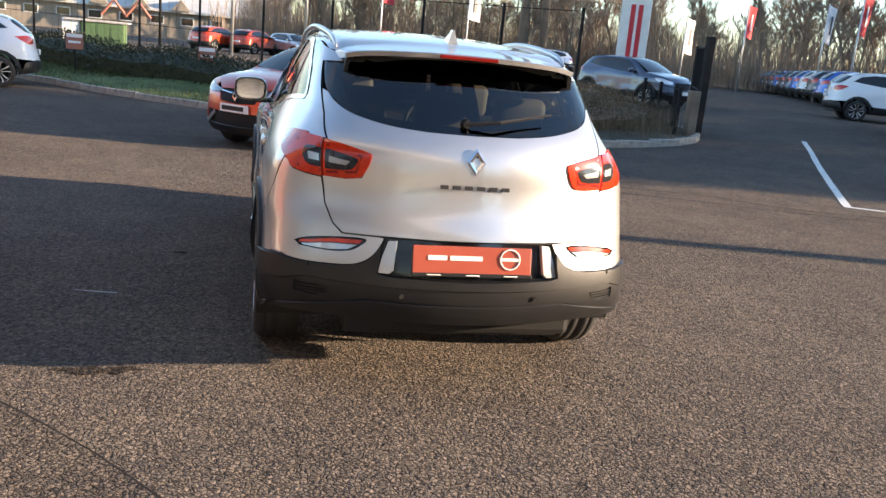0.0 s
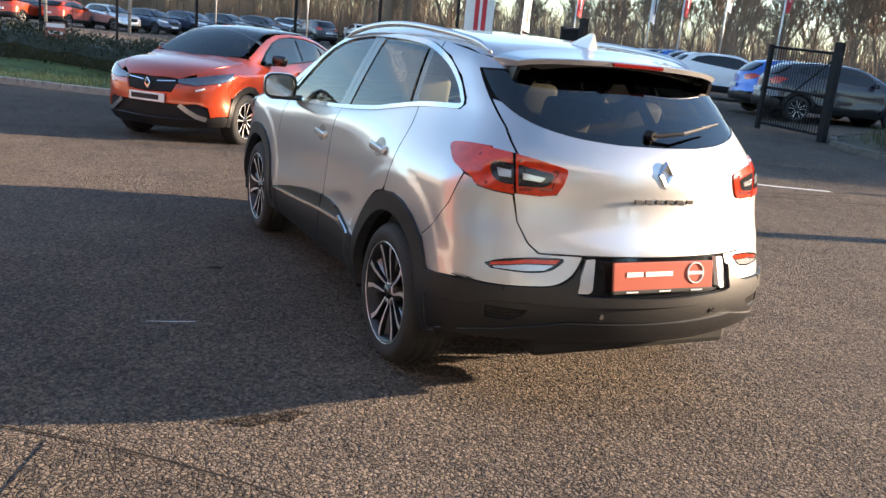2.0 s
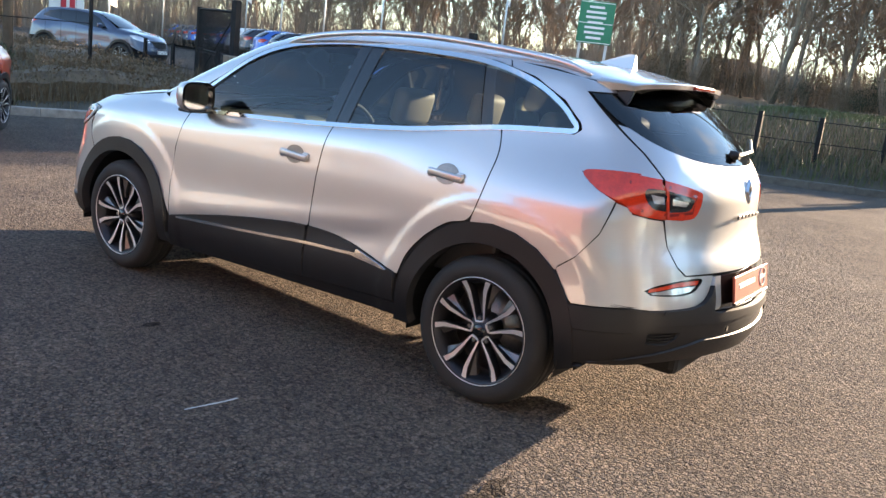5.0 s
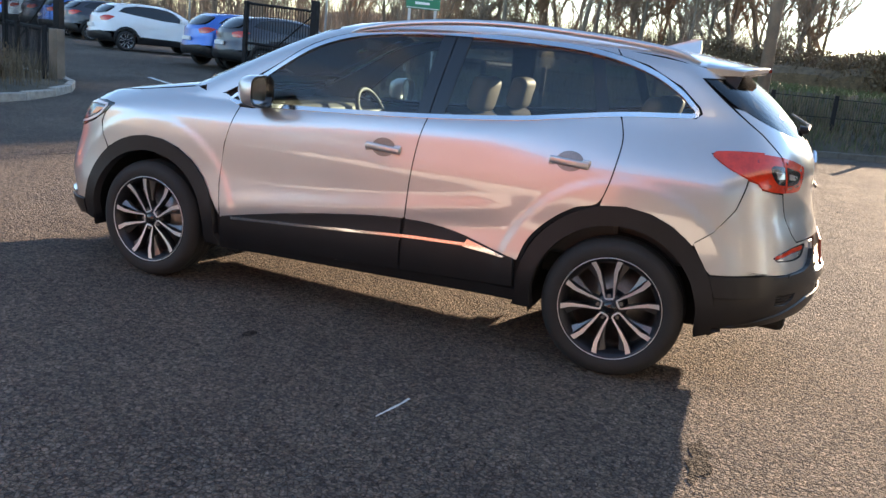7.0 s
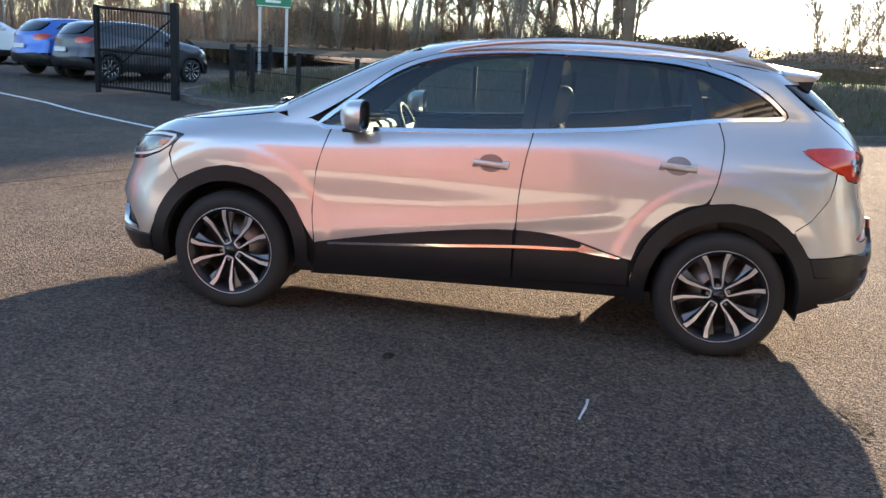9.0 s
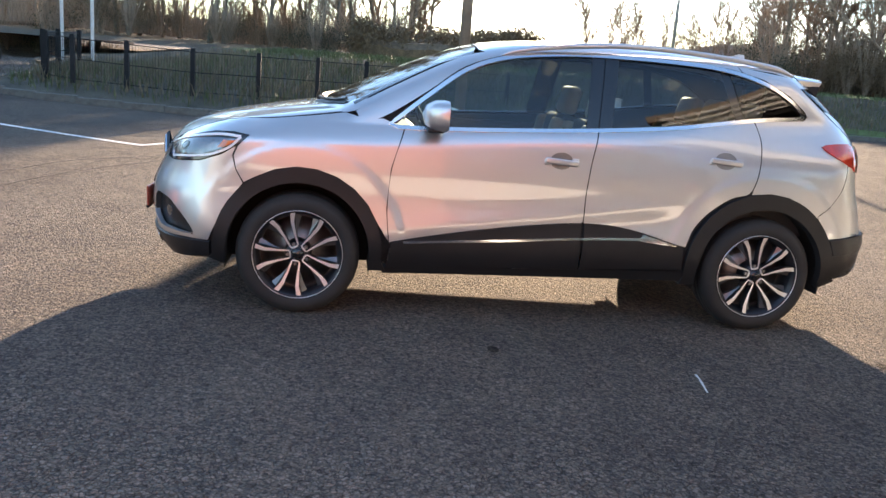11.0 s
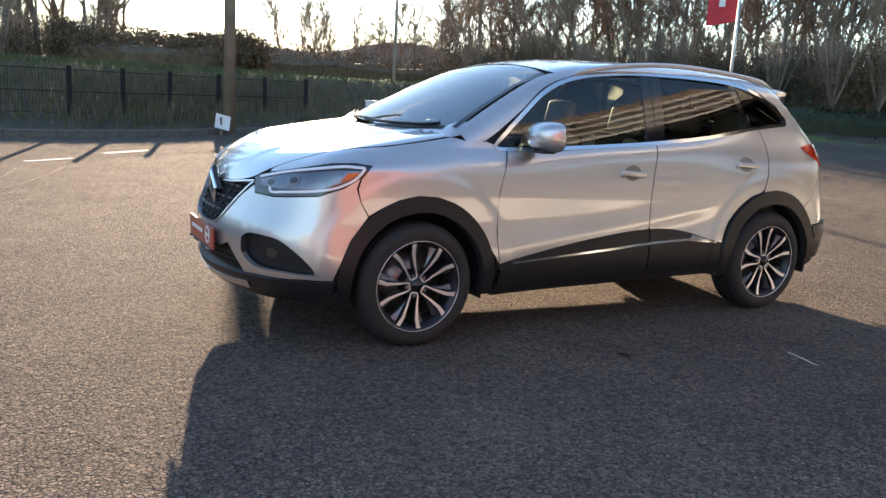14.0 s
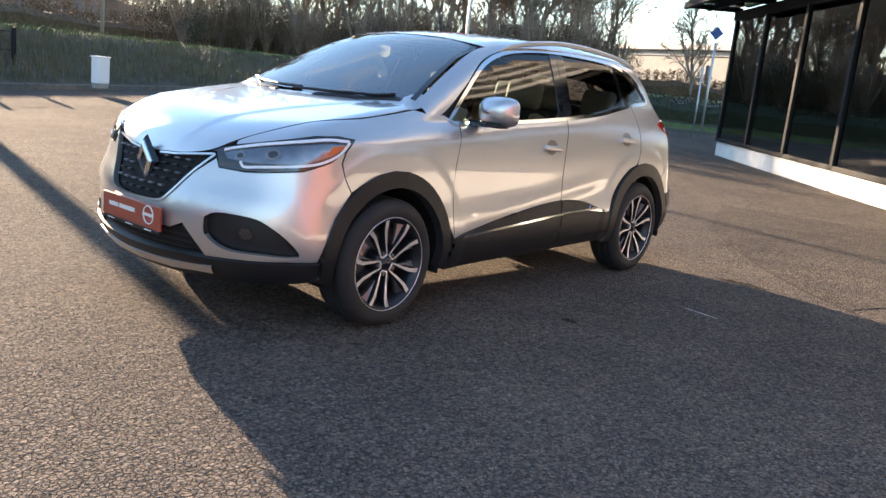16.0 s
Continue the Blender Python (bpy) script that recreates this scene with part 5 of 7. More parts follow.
def far_car(m, paint):
    """A crossover seen at some distance, with its main parts."""
    H = HERO
    car = empty("crossover", m)
    C = AX + RG * math.pi / 2
    S = lambda *p: [H.S(*q) for q in p]
    E_ = lambda w, *p: [H.E(x, z, w) for x, z in p]
    archf, archr = arc(1.323, 0.36, 0.43, -10, 190, 8), arc(-1.323, 0.36, 0.43, -10, 190, 8)
    roofline = [(1.06, 1.145), (0.84, 1.268), (0.54, 1.42), (0.33, 1.49), (0, 1.53), (-0.35, 1.54), (-0.8, 1.535), (-1.2, 1.51), (-1.5, 1.475), (-1.68, 1.44)]
    dlo = S((0.80, 1.065), (0.65, 1.22), (0.44, 1.375), (0.2, 1.46), (-0.3, 1.51), (-0.9, 1.5), (-1.3, 1.43), (-1.54, 1.27), (-0.95, 1.19), (0, 1.09))
    body = [(C, 0.42), (C, 0.86)] + E_(1, (0.3, 0.86), (0.6, 0.93)) + [H.T(0.72, 1.7), H.T(0.755, 1.4), H.T(0.745, 1.12)] + S(*roofline) + E_(-1, (0.6, 1.43), (0.58, 1.2), (0.3, 1.17)) + [(-C, 1.165), (-C, 0.55)] + E_(-1, (0.6, 0.6)) + S(*archr[::-1][2:-2]) + S((-0.8, 0.48), (0.8, 0.42)) + S(*archf[::-1][2:-2]) + E_(1, (0.6, 0.42))
    panel(H, "body_shell", body, paint, car, both=True, step=0.11, holes=[dlo], thick=0.02)
    low = [(C, 0.25), (C, 0.43)] + E_(1, (0.6, 0.43)) + S((1.85, 0.4)) + S(*arc(1.323, 0.36, 0.45, 0, 180, 8)) + S((0.8, 0.45), (-0.8, 0.5)) + S(*arc(-1.323, 0.36, 0.45, 0, 180, 8)) + S((-1.85, 0.55)) + E_(-1, (0.6, 0.62)) + [(-C, 0.56), (-C, 0.36)] + E_(-1, (0.6, 0.36)) + S((-1.7, 0.3)) + S(*arc(-1.323, 0.35, 0.38, 180, 0, 8)) + S((-0.93, 0.26), (0.93, 0.26)) + S(*arc(1.323, 0.35, 0.38, 180, 0, 8)) + S((1.72, 0.3)) + E_(1, (0.6, 0.26))
    panel(H, "lower_cladding", low, PLASTIC, car, both=True, step=0.14, off=0.012, thick=0.02)
    panel(H, "bonnet", [(0, 2.12), (0.38, 2.07), (0.6, 1.86), (0.75, 1.5), (0.745, 1.12), (0.45, 1.205), (0, 1.285)], paint, car, how="plan", both=True, step=0.12)
    panel(H, "roof", [(0, 0.345), (0.52, 0.365), (0.56, 0.15), (0.58, -0.35), (0.56, -1.2), (0.54, -1.66), (0, -1.74)], paint, car, how="plan", both=True, step=0.14)
    for s in (-1, 1):
        panel(H, "side_glass", dlo, PAINT_BLACK, car, side=s, off=-0.004, thick=0.0, step=0.12)
        panel(H, "tail_lamp", S((-1.66, 1.10), (-1.85, 1.13)) + E_(-1, (0.6, 1.12), (0.44, 1.06), (0.5, 0.95), (0.7, 0.95)) + S((-1.86, 0.985)), LENS_RED, car, side=s, off=0.006, thick=0.02, step=0.08)
        panel(H, "headlight", S((1.60, 0.957), (1.78, 0.962)) + E_(1, (0.55, 0.898), (0.43, 0.855), (0.47, 0.785), (0.68, 0.79)) + S((1.74, 0.855)), LENS_CLEAR, car, side=s, off=0.006, thick=0.02, step=0.08)
        mr = part("door_mirror", box(s * 0.92, 0.62, 1.135, 0.2, 0.1, 0.15, 0.04), paint, car)
    panel(H, "windscreen", [(0, 1.29), (0.45, 1.21), (0.64, 1.105), (0.6, 0.8), (0.55, 0.4), (0, 0.355)], PAINT_BLACK, car, how="plan", both=True, thick=0.0, step=0.15)
    panel(H, "rear_window", [(-C, 1.17)] + E_(-1, (0.36, 1.185), (0.54, 1.25), (0.57, 1.45)) + [(-C, 1.475)], PAINT_BLACK, car, both=True, thick=0.0, step=0.12, off=0.004)
    panel(H, "grille", [(C, 0.84)] + E_(1, (0.4, 0.84), (0.3, 0.66)) + [(C, 0.62)], DARK, car, both=True, thick=0.0, step=0.12, off=0.012)
    part("number_plate", box(0, -2.2, 0.78, 0.5, 0.03, 0.11), PLATE_WHITE, car)
    part("number_plate", box(0, 2.24, 0.52, 0.5, 0.03, 0.11), PLATE_WHITE, car)
    part("underbody", box(0, 0, 0.33, 1.3, 3.4, 0.14), DARK, car)
    for y in (1.323, -1.323):
        for s in (-1, 1):
            wheel(car, Matrix.Translation((s * 0.783, y, 0.335)) @ Matrix.Rotation(0 if s < 0 else math.pi, 4, "Z"), simple=True)
    return car


RED_HULL = Hull(
    width=[(-2.3, 0.74), (-2.0, 0.83), (-1.66, 0.885), (-1.35, 0.91), (-0.8, 0.89), (0, 0.88), (0.8, 0.885), (1.35, 0.912), (1.7, 0.9), (2.0, 0.84), (2.2, 0.76), (2.35, 0.66)],
    belt_w=[(-2.2, 0.62), (-1.57, 0.70), (-1, 0.765), (0, 0.79), (0.85, 0.79), (1.4, 0.79), (1.9, 0.75)],
    belt_z=[(-2.3, 1.2), (-1.57, 1.2), (-0.9, 1.16), (-0.3, 1.11), (0.6, 1.06), (1.4, 1.03), (2.0, 0.97)],
    rear=[(0.2, -2.1), (0.45, -2.24), (0.7, -2.22), (0.9, -2.18), (1.05, -2.17), (1.15, -2.05), (1.3, -1.7), (1.5, -1.2)],
    front=[(0.2, 2.1), (0.3, 2.2), (0.45, 2.25), (0.6, 2.25), (0.75, 2.23), (0.88, 2.17), (1.0, 2.06)],
    roof=[(1.75, 0.86), (1.4, 1.08), (1.1, 1.24), (0.8, 1.38), (0.5, 1.49), (0.2, 1.545), (-0.2, 1.56), (-0.6, 1.545), (-1.0, 1.48), (-1.4, 1.37), (-1.8, 1.25), (-2.15, 1.16)],
    hood=[(0.8, 1.16), (1.1, 1.14), (1.4, 1.105), (1.7, 1.06), (1.95, 1.0), (2.1, 0.94), (2.2, 0.87)],
    crown=[(1.3, 0.065), (0.5, 0.05), (-2, 0.04)],
    low=[(0.1, -0.1), (0.25, -0.05), (0.35, -0.02), (0.45, -0.01), (0.6, -0.025), (0.78, -0.01), (0.88, 0.0), (0.95, -0.002)],
    hood_drop=0.03)


def red_car(m):
    """An orange-red coupe crossover with a black roof."""
    H = RED_HULL
    car = empty("coupe_crossover", m)
    C = AX + RG * math.pi / 2
    S = lambda *p: [H.S(*q) for q in p]
    Ff = lambda *p: [H.E(x, z, 1) for x, z in p]
    Rr = lambda *p: [H.E(x, z, -1) for x, z in p]
    red = PAINT_RED
    wy = 1.36
    archf, archr = arc(wy, 0.36, 0.43, -8, 188, 12), arc(-wy, 0.36, 0.43, -8, 188, 12)
    P = lambda name, poly, material, **k: [panel(H, name, poly, material, car, side=s, **k) for s in (-1, 1)]
    roofline = [(1.1, 1.14), (0.8, 1.28), (0.5, 1.40), (0.2, 1.47), (-0.2, 1.495), (-0.6, 1.48), (-1.0, 1.42), (-1.4, 1.31), (-1.75, 1.2)]
    dlo_t = [(0.86, 1.07), (0.65, 1.22), (0.42, 1.345), (0.15, 1.42), (-0.2, 1.447), (-0.6, 1.432), (-0.95, 1.375), (-1.25, 1.28)]
    dlo_b = [(-1.32, 1.215), (-0.9, 1.165), (-0.3, 1.115), (0.3, 1.08), (0.84, 1.06)]
    dlo = S(*(sm(dlo_t, 3) + sm(dlo_b, 3)))
    g = 0.005
    P("inner_shell", S(*roofline) + S((-1.95, 0.9), (-1.95, 0.5)) + S(*archr[::-1]) + S((-0.8, 0.27), (0.8, 0.27)) + S(*archf[::-1]) + S((1.95, 0.45), (1.95, 0.9), (1.5, 0.98)), DARK, off=-0.022, thick=0, step=0.1, holes=[dlo])
    P("front_door", S((0.80, 1.045), (0.87, 0.83), (0.88, 0.6), (0.85, 0.44), (-0.22, 0.47), (-0.24, 0.8), (-0.28, 1.098), (0.3, 1.065)), red, step=0.06)
    P("rear_door", S((-0.28 - 2 * g, 1.098), (-0.24 - 2 * g, 0.8), (-0.22 - 2 * g, 0.47), (-0.87, 0.49), (-0.95, 0.66), (-1.1, 0.78), (-1.22, 0.84), (-1.27, 1.0), (-1.24, 1.19), (-0.9, 1.148)), red, step=0.06)
    P("rear_quarter", S((-1.255, 1.19), (-1.285, 1.0), (-1.235, 0.835)) + S(*[p for p in archr[::1] if p[0] < -1.22 and p[1] > 0.5]) + S((-1.85, 0.55)) + Rr((0.6, 0.6)) + [(-C, 0.6), (-C, 1.1)] + Rr((0.6, 1.1)) + S((-1.75, 1.2), (-1.4, 1.31), (-1.28, 1.345), (-1.3, 1.27), (-1.36, 1.215)), red, step=0.06)
    P("roof_frame", S(*roofline[:7]) + S((-1.28, 1.345), (-1.26, 1.3), (-0.96, 1.39), (-0.6, 1.447), (-0.2, 1.462), (0.15, 1.436), (0.42, 1.362), (0.66, 1.235), (0.9, 1.08), (1.04, 1.08)), red, step=0.06)
    P("front_wing", S((0.81, 1.05), (0.88, 0.83), (0.89, 0.6), (0.86, 0.46)) + S(*[p for p in archf[::-1] if p[1] > 0.5 and p[0] < 1.7]) + S((1.74, 0.66), (1.72, 0.9), (1.66, 0.958), (1.86, 0.938)) + Ff((0.56, 0.883)) + [H.T(0.54, 1.99), H.T(0.66, 1.8), H.T(0.735, 1.55), H.T(0.75, 1.3), H.T(0.74, 1.12)] + S((1.0, 1.09)), red, step=0.06)
    panel(H, "bonnet", [(0, 2.16), (0.38, 2.12), (0.55, 1.98), (0.66, 1.8), (0.73, 1.55), (0.745, 1.3), (0.73, 1.13), (0.45, 1.24), (0, 1.32)], red, car, how="plan", both=True, step=0.08)
    panel(H, "windscreen", [(0, 1.325), (0.45, 1.245), (0.66, 1.12), (0.62, 0.8), (0.56, 0.45), (0, 0.4)], GLASS_REAR, car, how="plan", both=True, thick=0.0, step=0.1)
    panel(H, "roof", [(0, 0.39), (0.56, 0.44), (0.585, 0.0), (0.58, -0.5), (0.55, -1.0), (0, -1.05)], PAINT_BLACK, car, how="plan", both=True, step=0.1)
    panel(H, "rear_window", [(0, -1.06), (0.55, -1.01), (0.6, -1.6), (0.5, -1.95), (0, -2.0)], GLASS_REAR, car, how="plan", both=True, step=0.1, thick=0.0)
    P("window_backing", dlo, PAINT_BLACK, off=-0.014, thick=0, step=0.08)
    P("side_window", S((0.80, 1.085), (0.65, 1.205), (0.42, 1.33), (0.15, 1.405), (-0.2, 1.43), (-0.24, 1.12), (0.3, 1.095)), GLASS_REAR, off=-0.004, thick=0, step=0.08)
    P("side_window", S((-0.34, 1.13), (-0.3, 1.43), (-0.6, 1.417), (-0.88, 1.37), (-0.98, 1.19), (-0.9, 1.18)), GLASS_REAR, off=-0.004, thick=0, step=0.08)
    P("side_window", S((-1.04, 1.2), (-0.95, 1.35), (-1.22, 1.27), (-1.28, 1.225)), GLASS_REAR, off=-0.004, thick=0, step=0.06)
    hl = Ff((0.36, 0.84), (0.55, 0.875)) + S((1.86, 0.935), (1.68, 0.955), (1.74, 0.885), (1.86, 0.845)) + Ff((0.6, 0.785), (0.38, 0.80))
    gr = [(C, 0.855)] + Ff((0.34, 0.845), (0.36, 0.79), (0.31, 0.69)) + [(C, 0.675)]
    fb = S((1.745, 0.66), (1.73, 0.88), (1.86, 0.838)) + Ff((0.6, 0.778), (0.37, 0.79), (0.32, 0.68)) + [(C, 0.665), (C, 0.54)] + Ff((0.5, 0.54), (0.62, 0.56), (0.74, 0.52), (0.76, 0.40)) + S((1.9, 0.42)) + S(*[p for p in archf if p[0] > 1.74 and p[1] > 0.4])
    panel(H, "front_bumper", fb, red, car, both=True, step=0.06, thick=0.03)
    panel(H, "lower_grille", [(C, 0.53)] + Ff((0.5, 0.53), (0.62, 0.55), (0.73, 0.51), (0.75, 0.39), (0.6, 0.36)) + [(C, 0.35)], DARK, car, both=True, off=-0.015, thick=0, step=0.08)
    panel(H, "front_lip", [(C, 0.35)] + Ff((0.6, 0.36), (0.76, 0.395)) + S((1.9, 0.41), (1.8, 0.40), (1.8, 0.29)) + Ff((0.6, 0.25)) + [(C, 0.24)], PLASTIC, car, both=True, off=0.01, thick=0.04, step=0.08)
    panel(H, "grille", gr, DARK, car, both=True, off=-0.012, thick=0, step=0.06)
    for s in (-1, 1):
        panel(H, "headlight", hl, HEAD_BOWL, car, side=s, off=0.004, thick=0.02, step=0.05, label="LED headlight with a bright C-shaped line")
        band(H, "day_light", S((1.9, 0.82)) + Ff((0.66, 0.74), (0.6, 0.72)), 0.02, PLATE_WHITE, car, side=s, off=0.006)
        band(H, "grille_bar", Ff((0.34, 0.82), (0.1, 0.80)), 0.014, CHROME, car, side=s, off=0.002)
        band(H, "bumper_blade", Ff((0.42, 0.53), (0.52, 0.46), (0.62, 0.40), (0.72, 0.37)), 0.05, SATIN, car, side=s, off=0.012)
        band(H, "sill_strip", S((0.8, 0.43), (0.2, 0.44), (-0.4, 0.46), (-0.8, 0.475)), 0.02, SATIN, car, side=s, off=0.014)
        tr = part("door_mirror", box(s * 0.93, 0.62, 1.135, 0.22, 0.12, 0.15, 0.05, 3), PAINT_BLACK, car, smooth=True)
        part("mirror_foot", box(s * 0.82, 0.64, 1.07, 0.12, 0.06, 0.03, 0.01), PAINT_BLACK, tr)
        for y, z in ((-0.12, 0.96), (-1.05, 1.0)):
            x = float(H.girth([(y, z)])[0][0])
            part("door_handle", box(s * (x + 0.02), y, z, 0.024, 0.19, 0.034, 0.008), red, car)
        panel(H, "tail_lamp", Rr((0.8, 0.98), (0.3, 0.99), (0.3, 0.93), (0.8, 0.92)), LENS_RED, car, side=s, off=0.006, step=0.08)
    for cy in (wy, -wy):
        out, inn = arc(cy, 0.36, 0.435, -10, 190, 18), arc(cy, 0.345, 0.37, -10, 190, 18)
        P("arch_trim", S(*out) + S(*inn[::-1]), PLASTIC if cy < 0 else PLASTIC, off=0.012, thick=0.04, step=0.06)
    P("sill", S((0.9, 0.44), (-0.9, 0.485), (-0.9, 0.27), (0.9, 0.25)), PLASTIC, off=0.006, thick=0.04, step=0.1)
    panel(H, "rear_bumper", [(-C, 0.59)] + Rr((0.6, 0.59)) + S((-1.86, 0.54), (-1.76, 0.3)) + Rr((0.6, 0.3)) + [(-C, 0.3)], PLASTIC, car, both=True, off=0.008, step=0.1)
    badge_at(car, pose(0, 2.245, 0.765, 96, 0, 180), 0.1, 0.15)
    pl = part("number_plate", box(0, 2.262, 0.60, 0.52, 0.014, 0.11, 0.004), PLATE_WHITE, car)
    part("writing_bar", box(0.02, 2.271, 0.60, 0.40, 0.004, 0.06), INK, pl)
    part("underbody", box(0, 0, 0.32, 1.3, 3.4, 0.14), DARK, car)
    part("dashboard", box(0, 0.85, 0.95, 1.3, 0.4, 0.2, 0.05), DASH, car)
    for x in (-0.36, 0.36):
        seat(car, x, -0.05)
    for y in (wy, -wy):
        for s in (-1, 1):
            wheel(car, Matrix.Translation((s * 0.79, y, 0.345)) @ Matrix.Rotation(0 if s < 0 else math.pi, 4, "Z"), R=0.345, rim=0.235, simple=True)
    return tagged(car, "dirty orange-red coupe crossover parked on the asphalt yard", "car")

# ---- ground, kerbs, banks ----
ASPHALT = asphalt_mat("asphalt", 0.185)
ASPHALT_DARK = asphalt_mat("dark_asphalt", 0.1)
GRASS = mat("grass_turf", (0.08, 0.115, 0.03), 0.9, var=0.45, scale=3, fine=60, bump=0.5)
GRASS_BLADE = mat("grass_blades", (0.06, 0.075, 0.022), 0.7, var=0.4, scale=2, fine=30)
SOIL = mat("rough_bank_soil", (0.06, 0.05, 0.033), 0.95, var=0.5, scale=2, fine=30, bump=0.6)
STRAW = mat("dry_stalks", (0.13, 0.1, 0.06), 0.8, var=0.4, scale=3, fine=20)
LEAF = mat("hedge_leaves", (0.022, 0.03, 0.011), 0.6, var=0.5, scale=5, fine=30)
LEAF_BROWN = mat("brown_leaves", (0.11, 0.07, 0.035), 0.7, var=0.5, scale=5, fine=30)
BARK = mat("grey_bark", (0.16, 0.13, 0.1), 0.9, var=0.35, scale=4, fine=40, bump=0.5)
TWIG = mat("brown_twigs", (0.23, 0.165, 0.12), 0.85, var=0.35, scale=2, fine=20)
CONCRETE = mat("kerb_concrete", (0.32, 0.29, 0.25), 0.85, var=0.3, scale=8, fine=90, bump=0.3)
# the same kerb concrete, darkened: the roadside kerb's shade is in the colour
CONCRETE_SHADED = mat("shaded_kerb_concrete", (0.11, 0.1, 0.085), 0.9, var=0.35, scale=8, fine=90, bump=0.3)
WHITE_LINE = mat("worn_road_paint", (0.6, 0.6, 0.57), 0.8, var=0.35, scale=12, fine=60)
OIL = mat("oil_stain", (0.03, 0.027, 0.025), 0.95, var=0.4, scale=10, spec=0.1)
FENCE = mat("dark_fence_steel", (0.014, 0.014, 0.015), 0.75, 0.0, var=0.3, spec=0.2)
WOOD_POLE = mat("weathered_pole_wood", (0.2, 0.15, 0.11), 0.85, var=0.3, scale=3, fine=60, bump=0.3)
GALV = mat("galvanised_steel", (0.5, 0.5, 0.5), 0.45, 0.7, var=0.15)
# warehouse wall: white darkened to grey, its shade put into the colour
SHADED_WALL = mat("shaded_white_wall", (0.24, 0.235, 0.225), 0.7, var=0.12, scale=1.5, fine=20)
WHITE_PAINTED = mat("white_painted_render", (0.72, 0.71, 0.68), 0.7, var=0.12, scale=1.5, fine=20)
RED_PANEL = mat("orange_red_cladding", (0.36, 0.135, 0.095), 0.55, 0.0, var=0.06)
GREEN_PANEL = mat("green_painted_steel", (0.09, 0.16, 0.07), 0.6, var=0.15)
GREEN_SIGN = mat("green_road_sign", (0.01, 0.2, 0.1), 0.5, var=0.05)
BLUE_SIGN = mat("blue_sign", (0.02, 0.06, 0.2), 0.5, var=0.05)
FLAG_RED = mat("red_flag_cloth", (0.55, 0.04, 0.05), 0.8, var=0.12)
FLAG_WHITE = mat("white_flag_cloth", (0.75, 0.75, 0.75), 0.8, var=0.08)
CLADDING = mat("grey_roof_sheet", (0.52, 0.51, 0.49), 0.6, var=0.15, scale=0.5, fine=8)
WALL_BROWN = mat("brown_shed_wall", (0.28, 0.235, 0.19), 0.8, var=0.2, scale=0.6, fine=10)
GLASS_SHOP = glass_mat("showroom_glass", (0.85, 0.9, 0.88), 0.0, ior=3.8)
GLASS_CANOPY = glass_mat("canopy_glass", (0.6, 0.65, 0.64), 0.0, ior=1.4)
TILE = mat("showroom_floor", (0.3, 0.3, 0.3), 0.6, var=0.1)
INNER_WALL = mat("showroom_inner_wall", (0.3, 0.3, 0.3), 0.8, var=0.1)
BLUE_DOOR = mat("blue_shutter", (0.05, 0.09, 0.14), 0.6, var=0.1)
HILL = mat("far_brown_hill", (0.12, 0.09, 0.07), 1.0, var=0.3, scale=0.02, fine=0.3)


STAIN = asphalt_mat("oil_stained_asphalt", 0.075)


def gz(x, y):
    """Height of the ground: level round the car, falling a little ahead of it and rising beyond."""
    c = lambda v, a, b: np.clip(v, a, b)
    return -0.02 * c(y - 3, 0, 6) + 0.035 * c(x - 4, 0, 14) * c((y - 4) / 6, 0, 1) + 0.02 * c(y - 14, 0, 15)


def put(x, y, heading_x, heading_y, lift=0.0):
    """The pose of a car that stands on the ground and faces a way."""
    return Matrix.Translation((x, y, float(gz(x, y)) + lift)) @ Matrix.Rotation(math.atan2(-heading_x, heading_y), 4, "Z")


def ground():
    a = np.unique(np.concatenate([np.linspace(-40, 60, 101), [-900, -500, -250, -120, -80, -60, 80, 120, 250, 500, 900]]))
    n = len(a)
    X, Y = np.meshgrid(a, a)
    Z = gz(X, Y)
    V = np.stack([X.ravel(), Y.ravel(), Z.ravel()], 1)
    F = [(j * n + i, j * n + i + 1, (j + 1) * n + i + 1, (j + 1) * n + i) for j in range(n - 1) for i in range(n - 1)]
    tagged(mesh_ob("ground", V, F, ASPHALT, smooth=True), "grey worn asphalt yard with loose stones", "ground", kind="structure")


ground()


def line_at(P, step):
    """Points and outward (right-hand) normals every step along a smooth plan line."""
    L = np.array(sm(P, 10))
    d = np.r_[0, np.cumsum(np.linalg.norm(np.diff(L, axis=0), axis=1))]
    s = np.arange(0, d[-1], step)
    x, y = np.interp(s, d, L[:, 0]), np.interp(s, d, L[:, 1])
    t = np.stack([np.gradient(x), np.gradient(y)], 1)
    t /= np.linalg.norm(t, axis=1, keepdims=True)
    return np.stack([x, y], 1), np.stack([t[:, 1], -t[:, 0]], 1), s


